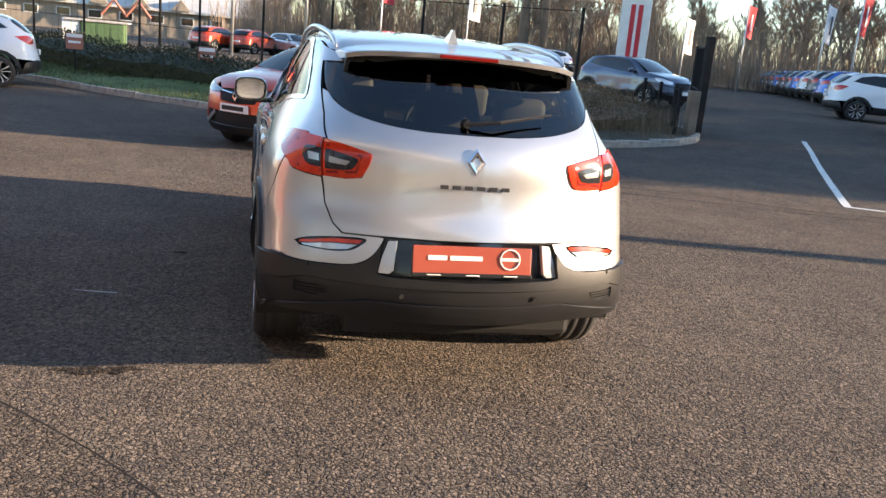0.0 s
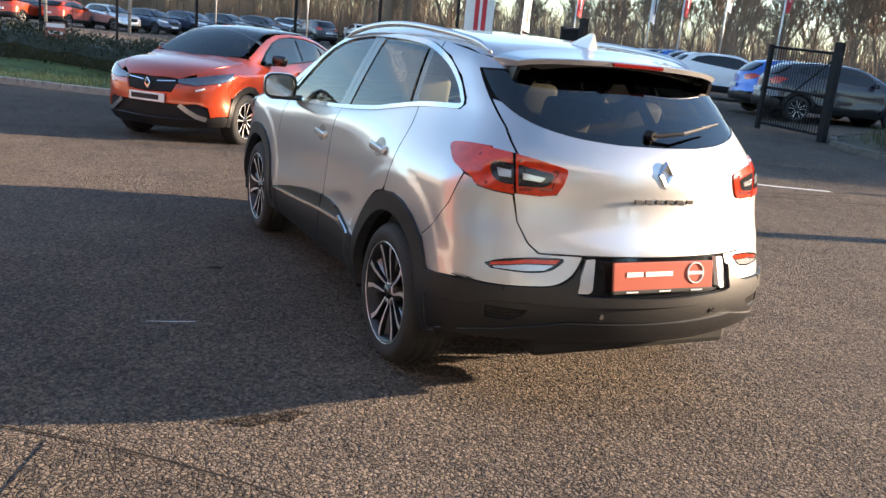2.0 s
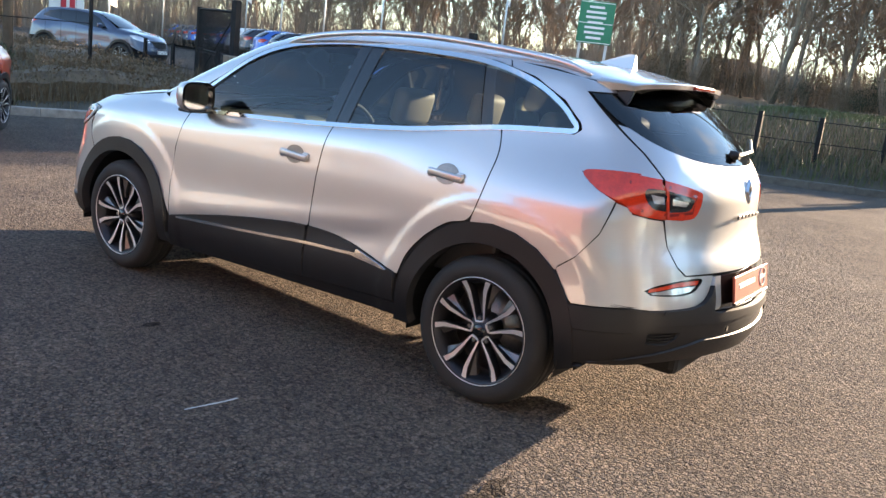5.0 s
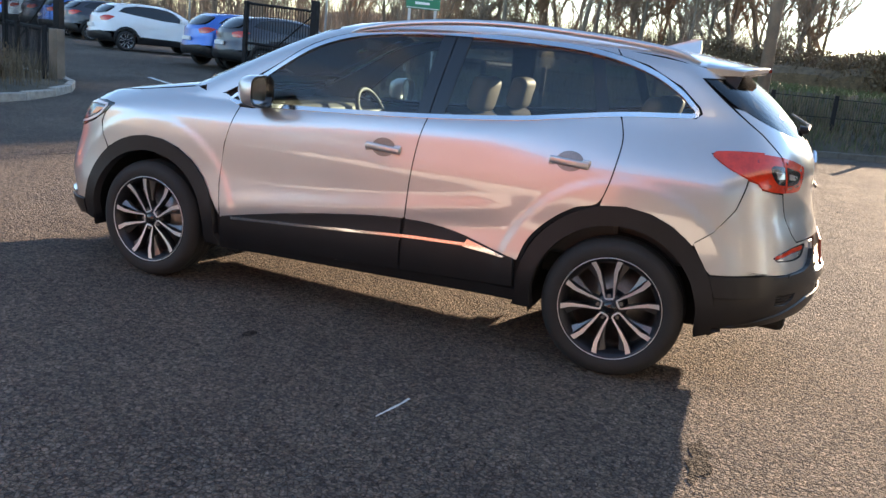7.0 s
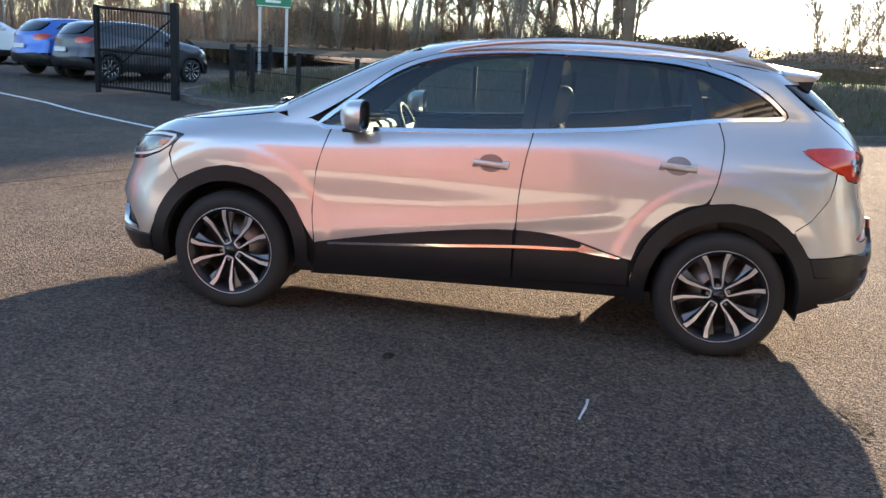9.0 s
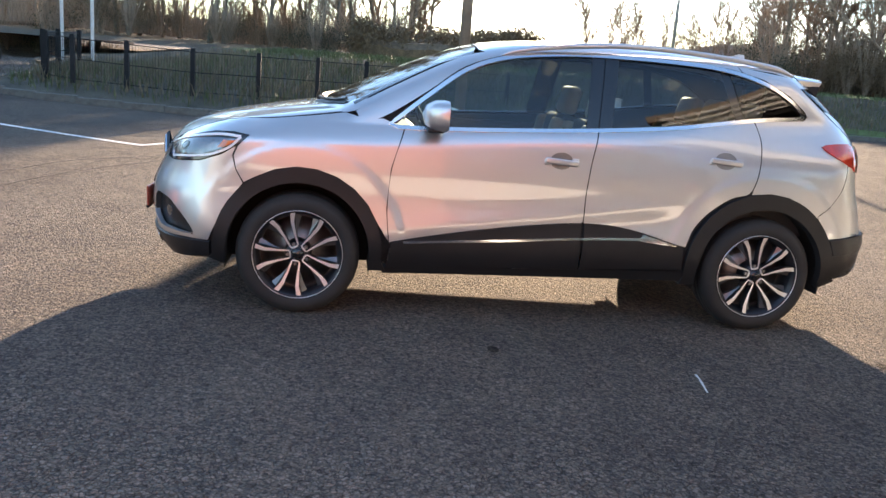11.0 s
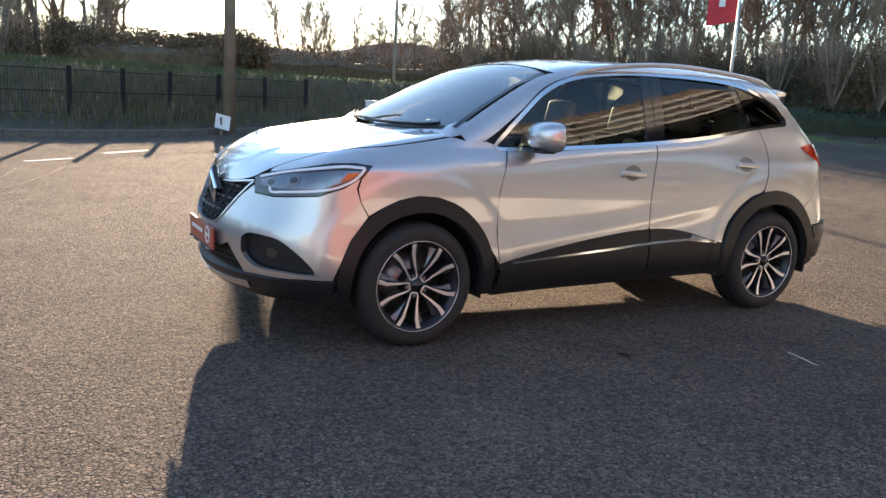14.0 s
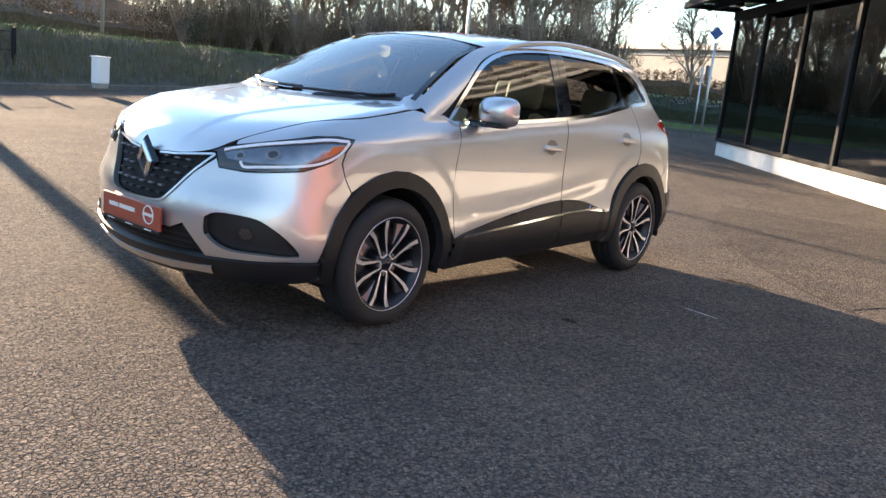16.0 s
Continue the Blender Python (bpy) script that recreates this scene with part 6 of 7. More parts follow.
def bank(name, P, profile, material, label, flip=1.0, level=False):
    """A strip of land beside a line: profile of (offset, height over the ground)."""
    pts, nrm, s = line_at(P, 0.5)
    n, k = len(pts), len(profile)
    V, F = [], []
    for i in range(n):
        for j, (o, h) in enumerate(profile):
            x, y = pts[i] + nrm[i] * flip * o
            w = 0.12 * min(1.0, o / 3) * math.sin(i * 0.37 + j) if 0.5 < o < 9 else 0
            V.append((x, y, (0.0 if level else float(gz(x, y))) + h + w))
    F = [(i * k + j, (i + 1) * k + j, (i + 1) * k + j + 1, i * k + j + 1) for i in range(n - 1) for j in range(k - 1)]
    ob = mesh_ob(name, V, F, material, smooth=True)
    bm = bmesh.new()
    bm.from_mesh(ob.data)
    if sum(f.normal.z for f in bm.faces) < 0:
        bmesh.ops.reverse_faces(bm, faces=bm.faces)
    bm.to_mesh(ob.data)
    bm.free()
    return tagged(ob, label, "ground", kind="structure")


KERB_STONE = None


def kerb(P, flip, label, material=None):
    """Kerb stones, each a piece of its own, along a line."""
    global KERB_STONE
    top = tagged(empty("kerb"), label, "kerb", kind="structure")
    if KERB_STONE is None:
        bm = box(0, 0, 0.04, 0.895, 0.14, 0.2, 0.018, 2)
        KERB_STONE = bpy.data.meshes.new("kerb_stone")
        bm.to_mesh(KERB_STONE)
        bm.free()
        KERB_STONE.materials.append(CONCRETE)
    stone = KERB_STONE
    if material:
        stone = KERB_STONE.copy()
        stone.materials[0] = material
    pts, nrm, s = line_at(P, 0.9)
    for i in range(len(pts) - 1):
        a, b = pts[i], pts[i + 1]
        m = (a + b) / 2 + nrm[i] * flip * 0.07
        o = new("kerb_stone", stone)
        o.parent = top
        o.matrix_basis = Matrix.Translation((m[0], m[1], float(gz(m[0], m[1])) + random.uniform(-0.008, 0.008))) @ Matrix.Rotation(math.atan2(b[1] - a[1], b[0] - a[0]) + random.uniform(-0.01, 0.01), 4, "Z")


# the roadside line runs from the gate past the pole to the far end of the yard (outside on its left)
ROADSIDE = [(44, 15.5), (30, 13.2), (22, 9.7), (18.2, 9.2), (15.2, 9.2), (13.2, 8.0), (12.7, 5.3), (12.8, 2.3), (13.2, 0.5), (14.2, -1.0), (15.5, -3.0), (17.2, -6.3), (19.6, -11.0), (21.0, -15.0), (20.8, -19.5), (18.5, -24.0), (14, -27.5), (8, -30), (0, -33), (-14, -38)]
# the island line runs from behind the gate round the corner to the far left (outside on its right)
ISLAND = [(11.4, 26), (10.9, 20), (10.2, 16), (9.6, 13.2), (8.9, 11.5), (7.7, 10.4), (6.1, 9.85), (4.5, 9.95), (3.0, 10.5), (0.6, 11.8), (-1.6, 12.9), (-3.8, 14.6), (-6.3, 17.0), (-12, 22.8), (-25, 36)]
# roadside stones take the darkened concrete, shade put in as colour
kerb(ROADSIDE[2:], -1, "concrete kerb along the roadside verge, coloured dark for its shade", CONCRETE_SHADED)
kerb(ISLAND, 1, "worn pale concrete kerb round the hedge island")
# the road's edge on top of the bank, point for point beside the roadside line
ROADLINE = [(46, 7.5), (32, 5.5), (26.5, 4.2), (24, 3.2), (22.6, 2.2), (21.6, 1.2), (21.0, 0.2), (20.7, -0.8), (20.8, -2.0), (21.3, -3.6), (22.2, -5.6), (23.8, -8.8), (26.2, -13), (28.2, -16.5), (28.4, -21.5), (25.5, -28), (19.5, -33), (11, -37), (2, -40.5), (-12, -45.5)]
SLOPE = [(0.012, 0.10), (0.06, 0.14), (0.13, 0.3), (0.21, 0.42), (0.4, 0.62), (0.66, 1.02), (0.87, 1.36), (1.0, 1.46), (1.04, 1.38)]


def between_lines(i, f):
    """A place on the bank: i along both lines, f from the kerb to the road."""
    k = min(int(i), len(LINE_A) - 2)
    u = i - k
    a, b = LINE_A[k] * (1 - u) + LINE_A[k + 1] * u, LINE_B[k] * (1 - u) + LINE_B[k + 1] * u
    x, y = a * (1 - f) + b * f
    return x, y, float(gz(x, y)) * max(0.0, 1 - f) + float(np.interp(f, [p[0] for p in SLOPE], [p[1] for p in SLOPE]))


LINE_A, LINE_B = np.array(sm(ROADSIDE, 10)), np.array(sm(ROADLINE, 10))


def slope_sheet(name, fractions, material, label, lift=0.0):
    n, k = len(LINE_A), len(fractions)
    V = [between_lines(i, f) for i in range(n) for f in fractions]
    V = [(x, y, z + lift + (0.05 * math.sin(q * 0.37) * math.sin(q * 1.3) if 0.2 < fractions[q % k] < 0.9 else 0)) for q, (x, y, z) in enumerate(V)]
    F = [(i * k + j, (i + 1) * k + j, (i + 1) * k + j + 1, i * k + j + 1) for i in range(n - 1) for j in range(k - 1)]
    ob = mesh_ob(name, V, F, material, smooth=True)
    if sum(p.normal.z for p in ob.data.polygons) < 0:
        ob.data.flip_normals()
    return tagged(ob, label, "ground", kind="structure")


slope_sheet("verge_roadside", [p[0] for p in SLOPE], SOIL, "rough grassy bank rising from the kerb to the road")
slope_sheet("verge_top", [0.86, 0.9, 0.95, 1.0, 1.035], GRASS, "sunlit green grass edge along the road", 0.012)
bank("road_above", ROADLINE, [(0.2, 1.33), (8.6, 1.33)], ASPHALT_DARK, "dark asphalt road on top of the bank", -1, level=True)
bank("verge_shoulder", ROADLINE, [(-1.6, 0.55), (-0.9, 1.05), (-0.35, 1.36), (0.1, 1.42), (0.45, 1.36)], GRASS, "sunlit grass shoulder along the road", -1, level=True)
V = []
for q in range(61):
    b = 64 + 98 * q / 60
    inner = float(np.interp(b, [64, 91, 113, 133, 162], [38, 31.5, 42.5, 48, 48]))
    for r, z in ((inner, 1.335), (inner + 1.5, 1.5), (inner + 14, 1.75), (inner + 60, 2.7)):
        V.append((-2 + r * math.sin(radians(b)), r * math.cos(radians(b)), z))
far = mesh_ob("verge_far", V, [(q * 4 + j, q * 4 + j + 1, q * 4 + j + 5, q * 4 + j + 4) for q in range(60) for j in range(3)], SOIL, smooth=True)
if far.data.polygons[0].normal.z < 0:
    far.data.flip_normals()
tagged(far, "rough ground under the trees beyond the road", "ground", kind="structure")
bank("verge_strip", ROADSIDE[9:], [(0.13, 0.115), (0.5, 0.155), (0.95, 0.30)], GRASS, "narrow mown grass strip behind the kerb", -1)
bank("verge_island", ISLAND[8:], [(0.12, 0.10), (1.0, 0.16), (2.4, 0.22), (4.2, 0.25), (6, 0.1)], GRASS, "green grass verge in front of the hedge", 1)
bank("island_bed", ISLAND[:9], [(0.12, 0.10), (0.8, 0.16), (3.5, 0.2), (5.0, 0.02)], SOIL, "planted bed with dry stalks behind the kerb", 1)


def flat_shape(name, poly, material, label, lift=0.004, category="marking"):
    cut = [(x, y, float(gz(x, y)) + lift) for x, y in poly]
    return tagged(mesh_ob(name, cut, [tuple(range(len(cut)))], material), label, category, kind="structure")


def stripe(name, P, width, material, label, lift=0.005, step=0.4):
    pts, nrm, s = line_at(P, step)
    V, F = [], []
    for i in range(len(pts)):
        for o in (-width / 2, width / 2):
            x, y = pts[i] + nrm[i] * (o + random.uniform(-0.004, 0.004))
            V.append((x, y, float(gz(x, y)) + lift))
    F = [(2 * i, 2 * i + 1, 2 * i + 3, 2 * i + 2) for i in range(len(pts) - 1)]
    ob = mesh_ob(name, V, F, material)
    if ob.data.polygons[0].normal.z < 0:
        ob.data.flip_normals()
    return tagged(ob, label, "marking", kind="structure")


stripe("line_marking", [(6.75, 3.8), (9.3, 7.8), (12.2, 12.4)], 0.11, WHITE_LINE, "long worn white line on the asphalt")
stripe("line_marking", [(6.8, 3.8), (7.2, 3.55), (7.75, 3.25)], 0.11, WHITE_LINE, "short worn white line on the asphalt", 0.007, 0.2)
stripe("line_marking", [(8.4, 2.75), (8.65, 2.4), (8.95, 2.0)], 0.1, WHITE_LINE, "worn white dash on the asphalt", 0.005, 0.2)
stripe("line_marking", [(9.75, 1.55), (10.0, 1.2), (10.4, 0.75)], 0.1, WHITE_LINE, "worn white dash on the asphalt", 0.005, 0.2)
stripe("paint_scratch", [(-1.88, -0.625), (-1.76, -0.65), (-1.63, -0.675)], 0.012, WHITE_LINE, "thin pale scratch in the asphalt", 0.004, 0.06)
flat_shape("oil_stain", [(-1.56 + 0.16 * math.cos(a) * (1 + 0.3 * math.sin(3 * a) + 0.15 * math.sin(9 * a)), -1.84 + 0.055 * math.sin(a) * (1 + 0.3 * math.cos(2 * a) + 0.25 * math.cos(7 * a))) for a in np.linspace(0, 6.28, 60)[:-1]], STAIN, "dark oil stain on the asphalt", category="stain")
flat_shape("oil_stain", [(-1.37 + 0.05 * math.cos(a), 0.3 + 0.03 * math.sin(a)) for a in np.linspace(0, 6.28, 14)[:-1]], STAIN, "small dark stain on the asphalt", category="stain")
flat_shape("asphalt_patch", [(-2.34, -1.82), (-1.94, -2.1), (-1.59, -2.44), (-1.28, -2.82), (-0.9, -3.3), (-0.3, -4.2), (0.5, -6.5), (-4.5, -7.5), (-3.2, -4)], asphalt_mat("patched_asphalt", 0.155), "darker asphalt patch beside an old joint", category="ground")
for k, P in enumerate([[(2.0, 5.3), (3.94, 4.54), (4.89, 4.17), (5.8, 3.3), (7.5, 2.9)], [(2.3, 4.4), (4.0, 3.9), (5.9, 2.9), (8.0, 2.2)], [(1.8, 1.35), (3.2, 1.0), (4.64, 0.63), (7, 0.2)], [(-5.2, -1.0), (-3.4, -1.2), (-2.6, -1.6), (-1.94, -2.1), (-1.28, -2.82), (-0.6, -3.8)]]):
    stripe("joint_line", P, 0.03 if k < 2 else 0.009, OIL, "dark worn joint line in the asphalt", 0.0045, 0.25)


# ---- planting ----
def blades(n, where, height, lean, width, seed):
    """Verts and faces of n thin upright stalks; where(rnd) gives a foot."""
    rnd = random.Random(seed)
    V, F = [], []
    for _ in range(n):
        x, y, z = where(rnd)
        h, a = height * rnd.uniform(0.4, 1.2), rnd.uniform(0, 6.28)
        lx, ly = lean * h * rnd.gauss(0, 1), lean * h * rnd.gauss(0, 1)
        dx, dy = math.cos(a) * width, math.sin(a) * width
        k = len(V)
        V += [(x - dx, y - dy, z - 0.03), (x + dx, y + dy, z - 0.03), (x + lx * 0.4 + dx * 0.6, y + ly * 0.4 + dy * 0.6, z + h * 0.6), (x + lx * 0.4 - dx * 0.6, y + ly * 0.4 - dy * 0.6, z + h * 0.6), (x + lx, y + ly, z + h)]
        F += [(k, k + 1, k + 2, k + 3), (k + 3, k + 2, k + 4)]
    return V, F


def beside(P, flip, o0, o1, heights, s0=0.0, s1=1.0):
    pts, nrm, s = line_at(P, 0.5)
    f = spline(heights)
    def where(rnd):
        i = int(rnd.uniform(s0, s1) * (len(pts) - 1))
        o = rnd.uniform(o0, o1)
        x, y = pts[i] + nrm[i] * flip * o + np.array([rnd.uniform(-0.3, 0.3), rnd.uniform(-0.3, 0.3)])
        return x, y, float(gz(x, y)) + float(f(o))
    return where


def on_slope(f0, f1, i0=30, i1=150):
    def where(rnd):
        x, y, z = between_lines(rnd.uniform(i0, i1), rnd.uniform(f0, f1))
        return x + rnd.uniform(-0.15, 0.15), y + rnd.uniform(-0.15, 0.15), z
    return where


tagged(mesh_ob("dry_grass", *blades(11000, on_slope(0.09, 0.75), 0.36, 0.3, 0.012, 3), STRAW), "pale dry grass and reeds on the bank", "grass", kind="stuff")
tagged(mesh_ob("bank_grass", *blades(11000, on_slope(0.06, 0.86), 0.24, 0.35, 0.012, 4), GRASS_BLADE), "rough green grass on the bank", "grass", kind="stuff")
tagged(mesh_ob("edge_grass", *blades(9000, on_slope(0.86, 1.03), 0.14, 0.4, 0.012, 5), GRASS_BLADE), "short bright grass along the road edge", "grass", kind="stuff")
tagged(mesh_ob("verge_grass", *blades(9000, beside(ISLAND[8:], 1, 0.15, 2.5, [(0.12, 0.1), (1, 0.16), (2.4, 0.22)], 0, 0.75), 0.07, 0.4, 0.01, 6), GRASS_BLADE), "short green grass on the verge", "grass", kind="stuff")
tagged(mesh_ob("bed_stalks", *blades(5000, beside(ISLAND[:10], 1, 0.5, 3.6, [(0.12, 0.1), (0.8, 0.16), (3.5, 0.2)]), 0.62, 0.25, 0.008, 7), STRAW), "dry brown stalks in the planted bed", "plants", kind="stuff")


def leaf_cloud(n, where, size, seed):
    """n small leaves, two triangles each."""
    rnd = random.Random(seed)
    V, F = [], []
    for _ in range(n):
        p = Vector(where(rnd))
        s = size * rnd.uniform(0.5, 1.3)
        q = Euler((rnd.uniform(0, 6.3), rnd.uniform(0, 6.3), rnd.uniform(0, 6.3))).to_matrix()
        k = len(V)
        V += [p + q @ Vector(c) * s for c in ((-0.5, 0, 0), (0, -0.3, 0.08), (0.6, 0, 0), (0, 0.3, 0.08))]
        F.append((k, k + 1, k + 2, k + 3))
    return V, F


def hedge(P, flip, o0, o1, z0, h, n, material, label, seed, size=0.07, s0=0.0, s1=1.0, name="hedge", core=0.9):
    pts, nrm, s = line_at(P, 0.4)
    rnd = random.Random(seed)
    i0, i1 = int(s0 * (len(pts) - 1)), int(s1 * (len(pts) - 1))
    ph = [rnd.uniform(0, 6.3) for _ in range(3)]
    def tall(i, o):
        u = (2 * (o - o0) / (o1 - o0) - 1)
        return h * (1 - 0.35 * abs(u) ** 3) * (0.9 + 0.1 * math.sin(i * 0.5 + ph[0]) + 0.06 * math.sin(i * 1.7 + ph[1]))
    def where(r):
        i = r.randrange(i0, i1)
        o = r.uniform(o0, o1)
        x, y = pts[i] + nrm[i] * flip * o + np.array([r.uniform(-0.2, 0.2), r.uniform(-0.2, 0.2)])
        t = tall(i, o)
        z = t * (r.random() ** 0.45 if abs(2 * (o - o0) / (o1 - o0) - 1) < 0.75 else r.random())
        return x, y, float(gz(x, y)) + z0 + z + r.gauss(0, 0.03)
    thing = tagged(empty(name), label, name.replace("_", " "))
    mesh_ob("leaves", *leaf_cloud(n, where, size, seed), material, thing)
    V, F = [], []
    prof = [(0.15, 0.0), (0.12, 0.62), (0.3, 0.82), (0.7, 0.82), (0.88, 0.62), (0.85, 0.0)]
    for i in range(i0, i1):
        for u, v in prof:
            o = o0 + (o1 - o0) * u
            x, y = pts[i] + nrm[i] * flip * o
            V.append((x, y, float(gz(x, y)) + z0 + tall(i, o) * v * core + rnd.uniform(-0.04, 0.04)))
    k = len(prof)
    F = [(a * k + j, a * k + j + 1, (a + 1) * k + j + 1, (a + 1) * k + j) for a in range(i1 - i0 - 1) for j in range(k - 1)]
    mesh_ob("hedge_core", V, F, material, thing)
    return thing


hedge(ISLAND[8:], 1, 2.1, 3.9, 0.2, 0.9, 34000, LEAF, "dark clipped hedge behind the grass verge", 11, 0.075, 0.0, 0.8)
hedge(ISLAND[:10], 1, 1.0, 3.2, 0.15, 0.75, 12000, LEAF_BROWN, "brown winter hedge with dry leaves on the island", 12, 0.06, 0.25, 1.0)
hedge(ROADLINE, -1, 9.5, 12.0, 1.4, 1.7, 60000, LEAF_BROWN, "brown roadside hedgerow beyond the road", 13, 0.12, 0.03, 0.85, "hedgerow", 0.75)
hedge(ROADSIDE[13:], -1, 1.2, 3.4, 0.3, 1.5, 16000, LEAF, "dark hedge along the end of the yard", 14, 0.1, 0.1, 0.9)


# ---- bare trees ----
def bare_tree(height, seed, spread=0.5, limbs=9):
    """Trunk and crown of a leafless tree: limbs, branches and many thin twigs."""
    rnd = random.Random(seed)
    trunk, crown = ([], []), ([], [])

    def limb(out, p, d, length, r0, r1, sides, bend, n=4):
        pts, rad = [p.copy()], [r0]
        for i in range(1, n + 1):
            d = (d + Vector((rnd.gauss(0, bend), rnd.gauss(0, bend), rnd.gauss(0, bend) + 0.05))).normalized()
            pts.append(pts[-1] + d * (length / n))
            rad.append(r0 + (r1 - r0) * i / n)
        V, F = tube(pts, rad, sides)
        k = len(out[0])
        out[0].extend(V)
        out[1].extend(tuple(k + i for i in f) for f in F)
        return pts, d

    tr, td = limb(trunk, Vector((0, 0, -0.2)), Vector((rnd.gauss(0, 0.04), rnd.gauss(0, 0.04), 1)), height * 0.88, height * 0.0115, height * 0.003, 6, 0.07, 7)

    def grow(pts, level, length):
        if level > 3:
            return
        kids = (limbs, 6, 5, 6)[level]
        for i in range(kids):
            t = rnd.uniform(0.1 if level == 0 else 0.15, 1.0)
            j = min(int(t * (len(pts) - 1)), len(pts) - 2)
            p = pts[j].lerp(pts[j + 1], t * (len(pts) - 1) - j)
            along = (pts[j + 1] - pts[j]).normalized()
            a = rnd.uniform(0, 6.28)
            side = along.orthogonal().normalized()
            side = (Matrix.Rotation(a, 3, along) @ side)
            d = (along * rnd.uniform(0.5, 1.0) + side * rnd.uniform(0.5, 1.0) * (spread * 2) + Vector((0, 0, 0.35))).normalized()
            ln = length * rnd.uniform(0.6, 1.1) * (1.15 - 0.5 * t if level == 0 else 1)
            r = (0.0055, 0.0032, 0.0022, 0.0019)[level] * height
            if level == 3:
                k, w, e = len(crown[0]), side * r, p + d * ln * 1.4
                crown[0].extend([p - w, p + w, e])
                crown[1].append((k, k + 1, k + 2))
                continue
            q, _ = limb(crown, p, d, ln, r, r * 0.45, 4 if level == 0 else 3, 0.16, (4, 3, 1)[level])
            grow(q, level + 1, ln * 0.5)
    grow(tr, 0, height * 0.36)
    ob = empty("bare_tree")
    mesh_ob("trunk", *trunk, BARK, ob, smooth=True)
    mesh_ob("crown", *crown, TWIG, ob)
    return tagged(ob, "leafless grey-brown winter tree with fine twigs", "tree", group="winter trees")


KINDS = [bare_tree(7.5, 21, 0.42, 16), bare_tree(8.5, 22, 0.32, 17), bare_tree(6.5, 23, 0.55, 15), bare_tree(9, 24, 0.36, 17)]


def plant(i, x, y, z, k=1.0, turn=0.0):
    m = Matrix.Translation((x, y, z)) @ Matrix.Rotation(turn, 4, "Z") @ Matrix.Scale(k, 4)
    ob = KINDS[i]
    if not ob.get("used"):
        ob["used"] = 1
        ob.matrix_basis = m
        return ob
    return copy_thing(ob, m)


rt = random.Random(5)
woods = []
for b in np.arange(1, 95, 0.7):                      # bearings in degrees from the yard's middle
    far = float(np.interp(b, [0, 30, 60, 75, 95], [74, 68, 58, 46, 44]))
    woods.append((b + rt.uniform(-0.7, 0.7), far + rt.uniform(-6, 16)))
for b in np.arange(107, 150, 0.8):
    woods.append((b + rt.uniform(-0.6, 0.6), float(np.interp(b, [107, 117, 120, 152], [72, 70, 44, 40])) + rt.uniform(-3, 10)))
for b in np.arange(-36, 1, 5):
    woods.append((b, 125 + rt.uniform(-10, 10)))
for b, d in woods:
    x, y = -2 + d * math.sin(radians(b)), d * math.cos(radians(b))
    z = float(gz(x, y)) + (1.6 if b > 72 else 0.1)
    plant(rt.randrange(4), x, y, z, rt.uniform(0.7, 0.85) if 105 < b < 119 else rt.uniform(0.75, 0.92) if 28 < b < 38 else rt.uniform(1.0, 1.45) if 22 < b < 95 else rt.uniform(1.0, 1.3) if b > 118 else rt.uniform(0.8, 1.2), rt.uniform(0, 6.28))
plant(2, 13.2, -33.5, 0.3, 0.95, 1.0)
plant(0, 52, -4.0, 1.7, 0.5, 2.0)


def bush(seed):
    rnd = random.Random(seed)
    c = [(rnd.uniform(-1.2, 1.2), rnd.uniform(-0.6, 0.6), rnd.uniform(0.5, 1.6), rnd.uniform(0.5, 0.95)) for _ in range(9)]
    def where(r):
        x, y, z, q = r.choice(c)
        v = Vector((r.gauss(0, 1), r.gauss(0, 1), r.gauss(0, 1))).normalized() * q * r.random() ** 0.33
        return x + v.x, y + v.y, max(0.02, z + v.z)
    ob = empty("shrub")
    mesh_ob("leaves", *leaf_cloud(2600, where, 0.065, seed), LEAF_BROWN if seed % 2 else LEAF, ob)
    V, F = [], []
    for i in range(45):
        a, t = rnd.uniform(0, 6.28), rnd.uniform(0.2, 0.9)
        v, f = tube([(0, 0, -0.1), (0.5 * math.cos(a) * t, 0.5 * math.sin(a) * t, 1.0), (1.1 * math.cos(a) * t, 0.9 * math.sin(a) * t, 2.4)], [0.03, 0.02, 0.006], 3)
        F += [tuple(len(V) + i for i in g) for g in f]
        V += v
    mesh_ob("brushwood", V, F, TWIG, ob)
    return tagged(ob, "dense winter shrub with brown and green leaves", "shrub", group="shrubs under the trees")


SHRUBS = [bush(31), bush(32), bush(33)]
first = [True] * 3
for b, d in [(b + rt.uniform(-1, 1), d - rt.uniform(1, 5)) for b, d in woods if b > 0 and not 100 < b < 118 for _ in range(2 if b > 118 else 1)]:
    i = rt.randrange(3)
    x, y = -2 + d * math.sin(radians(b)), d * math.cos(radians(b))
    m = Matrix.Translation((x, y, float(gz(x, y)) + (1.5 if b > 72 else 0.0))) @ Matrix.Rotation(rt.uniform(0, 6.28), 4, "Z") @ Matrix.Scale(rt.uniform(0.9, 1.5) if b > 118 else rt.uniform(0.6, 1.2), 4)
    if first[i]:
        SHRUBS[i].matrix_basis, first[i] = m, False
    else:
        copy_thing(SHRUBS[i], m)


def thicket(b0, b1, d0, d1, lift):
    """Feet of thin saplings in a ring of bearings and distances."""
    def where(r):
        b, d = radians(r.uniform(b0, b1)), r.uniform(d0, d1)
        x, y = -2 + d * math.sin(b), d * math.cos(b)
        return x, y, float(gz(x, y)) + lift
    return where


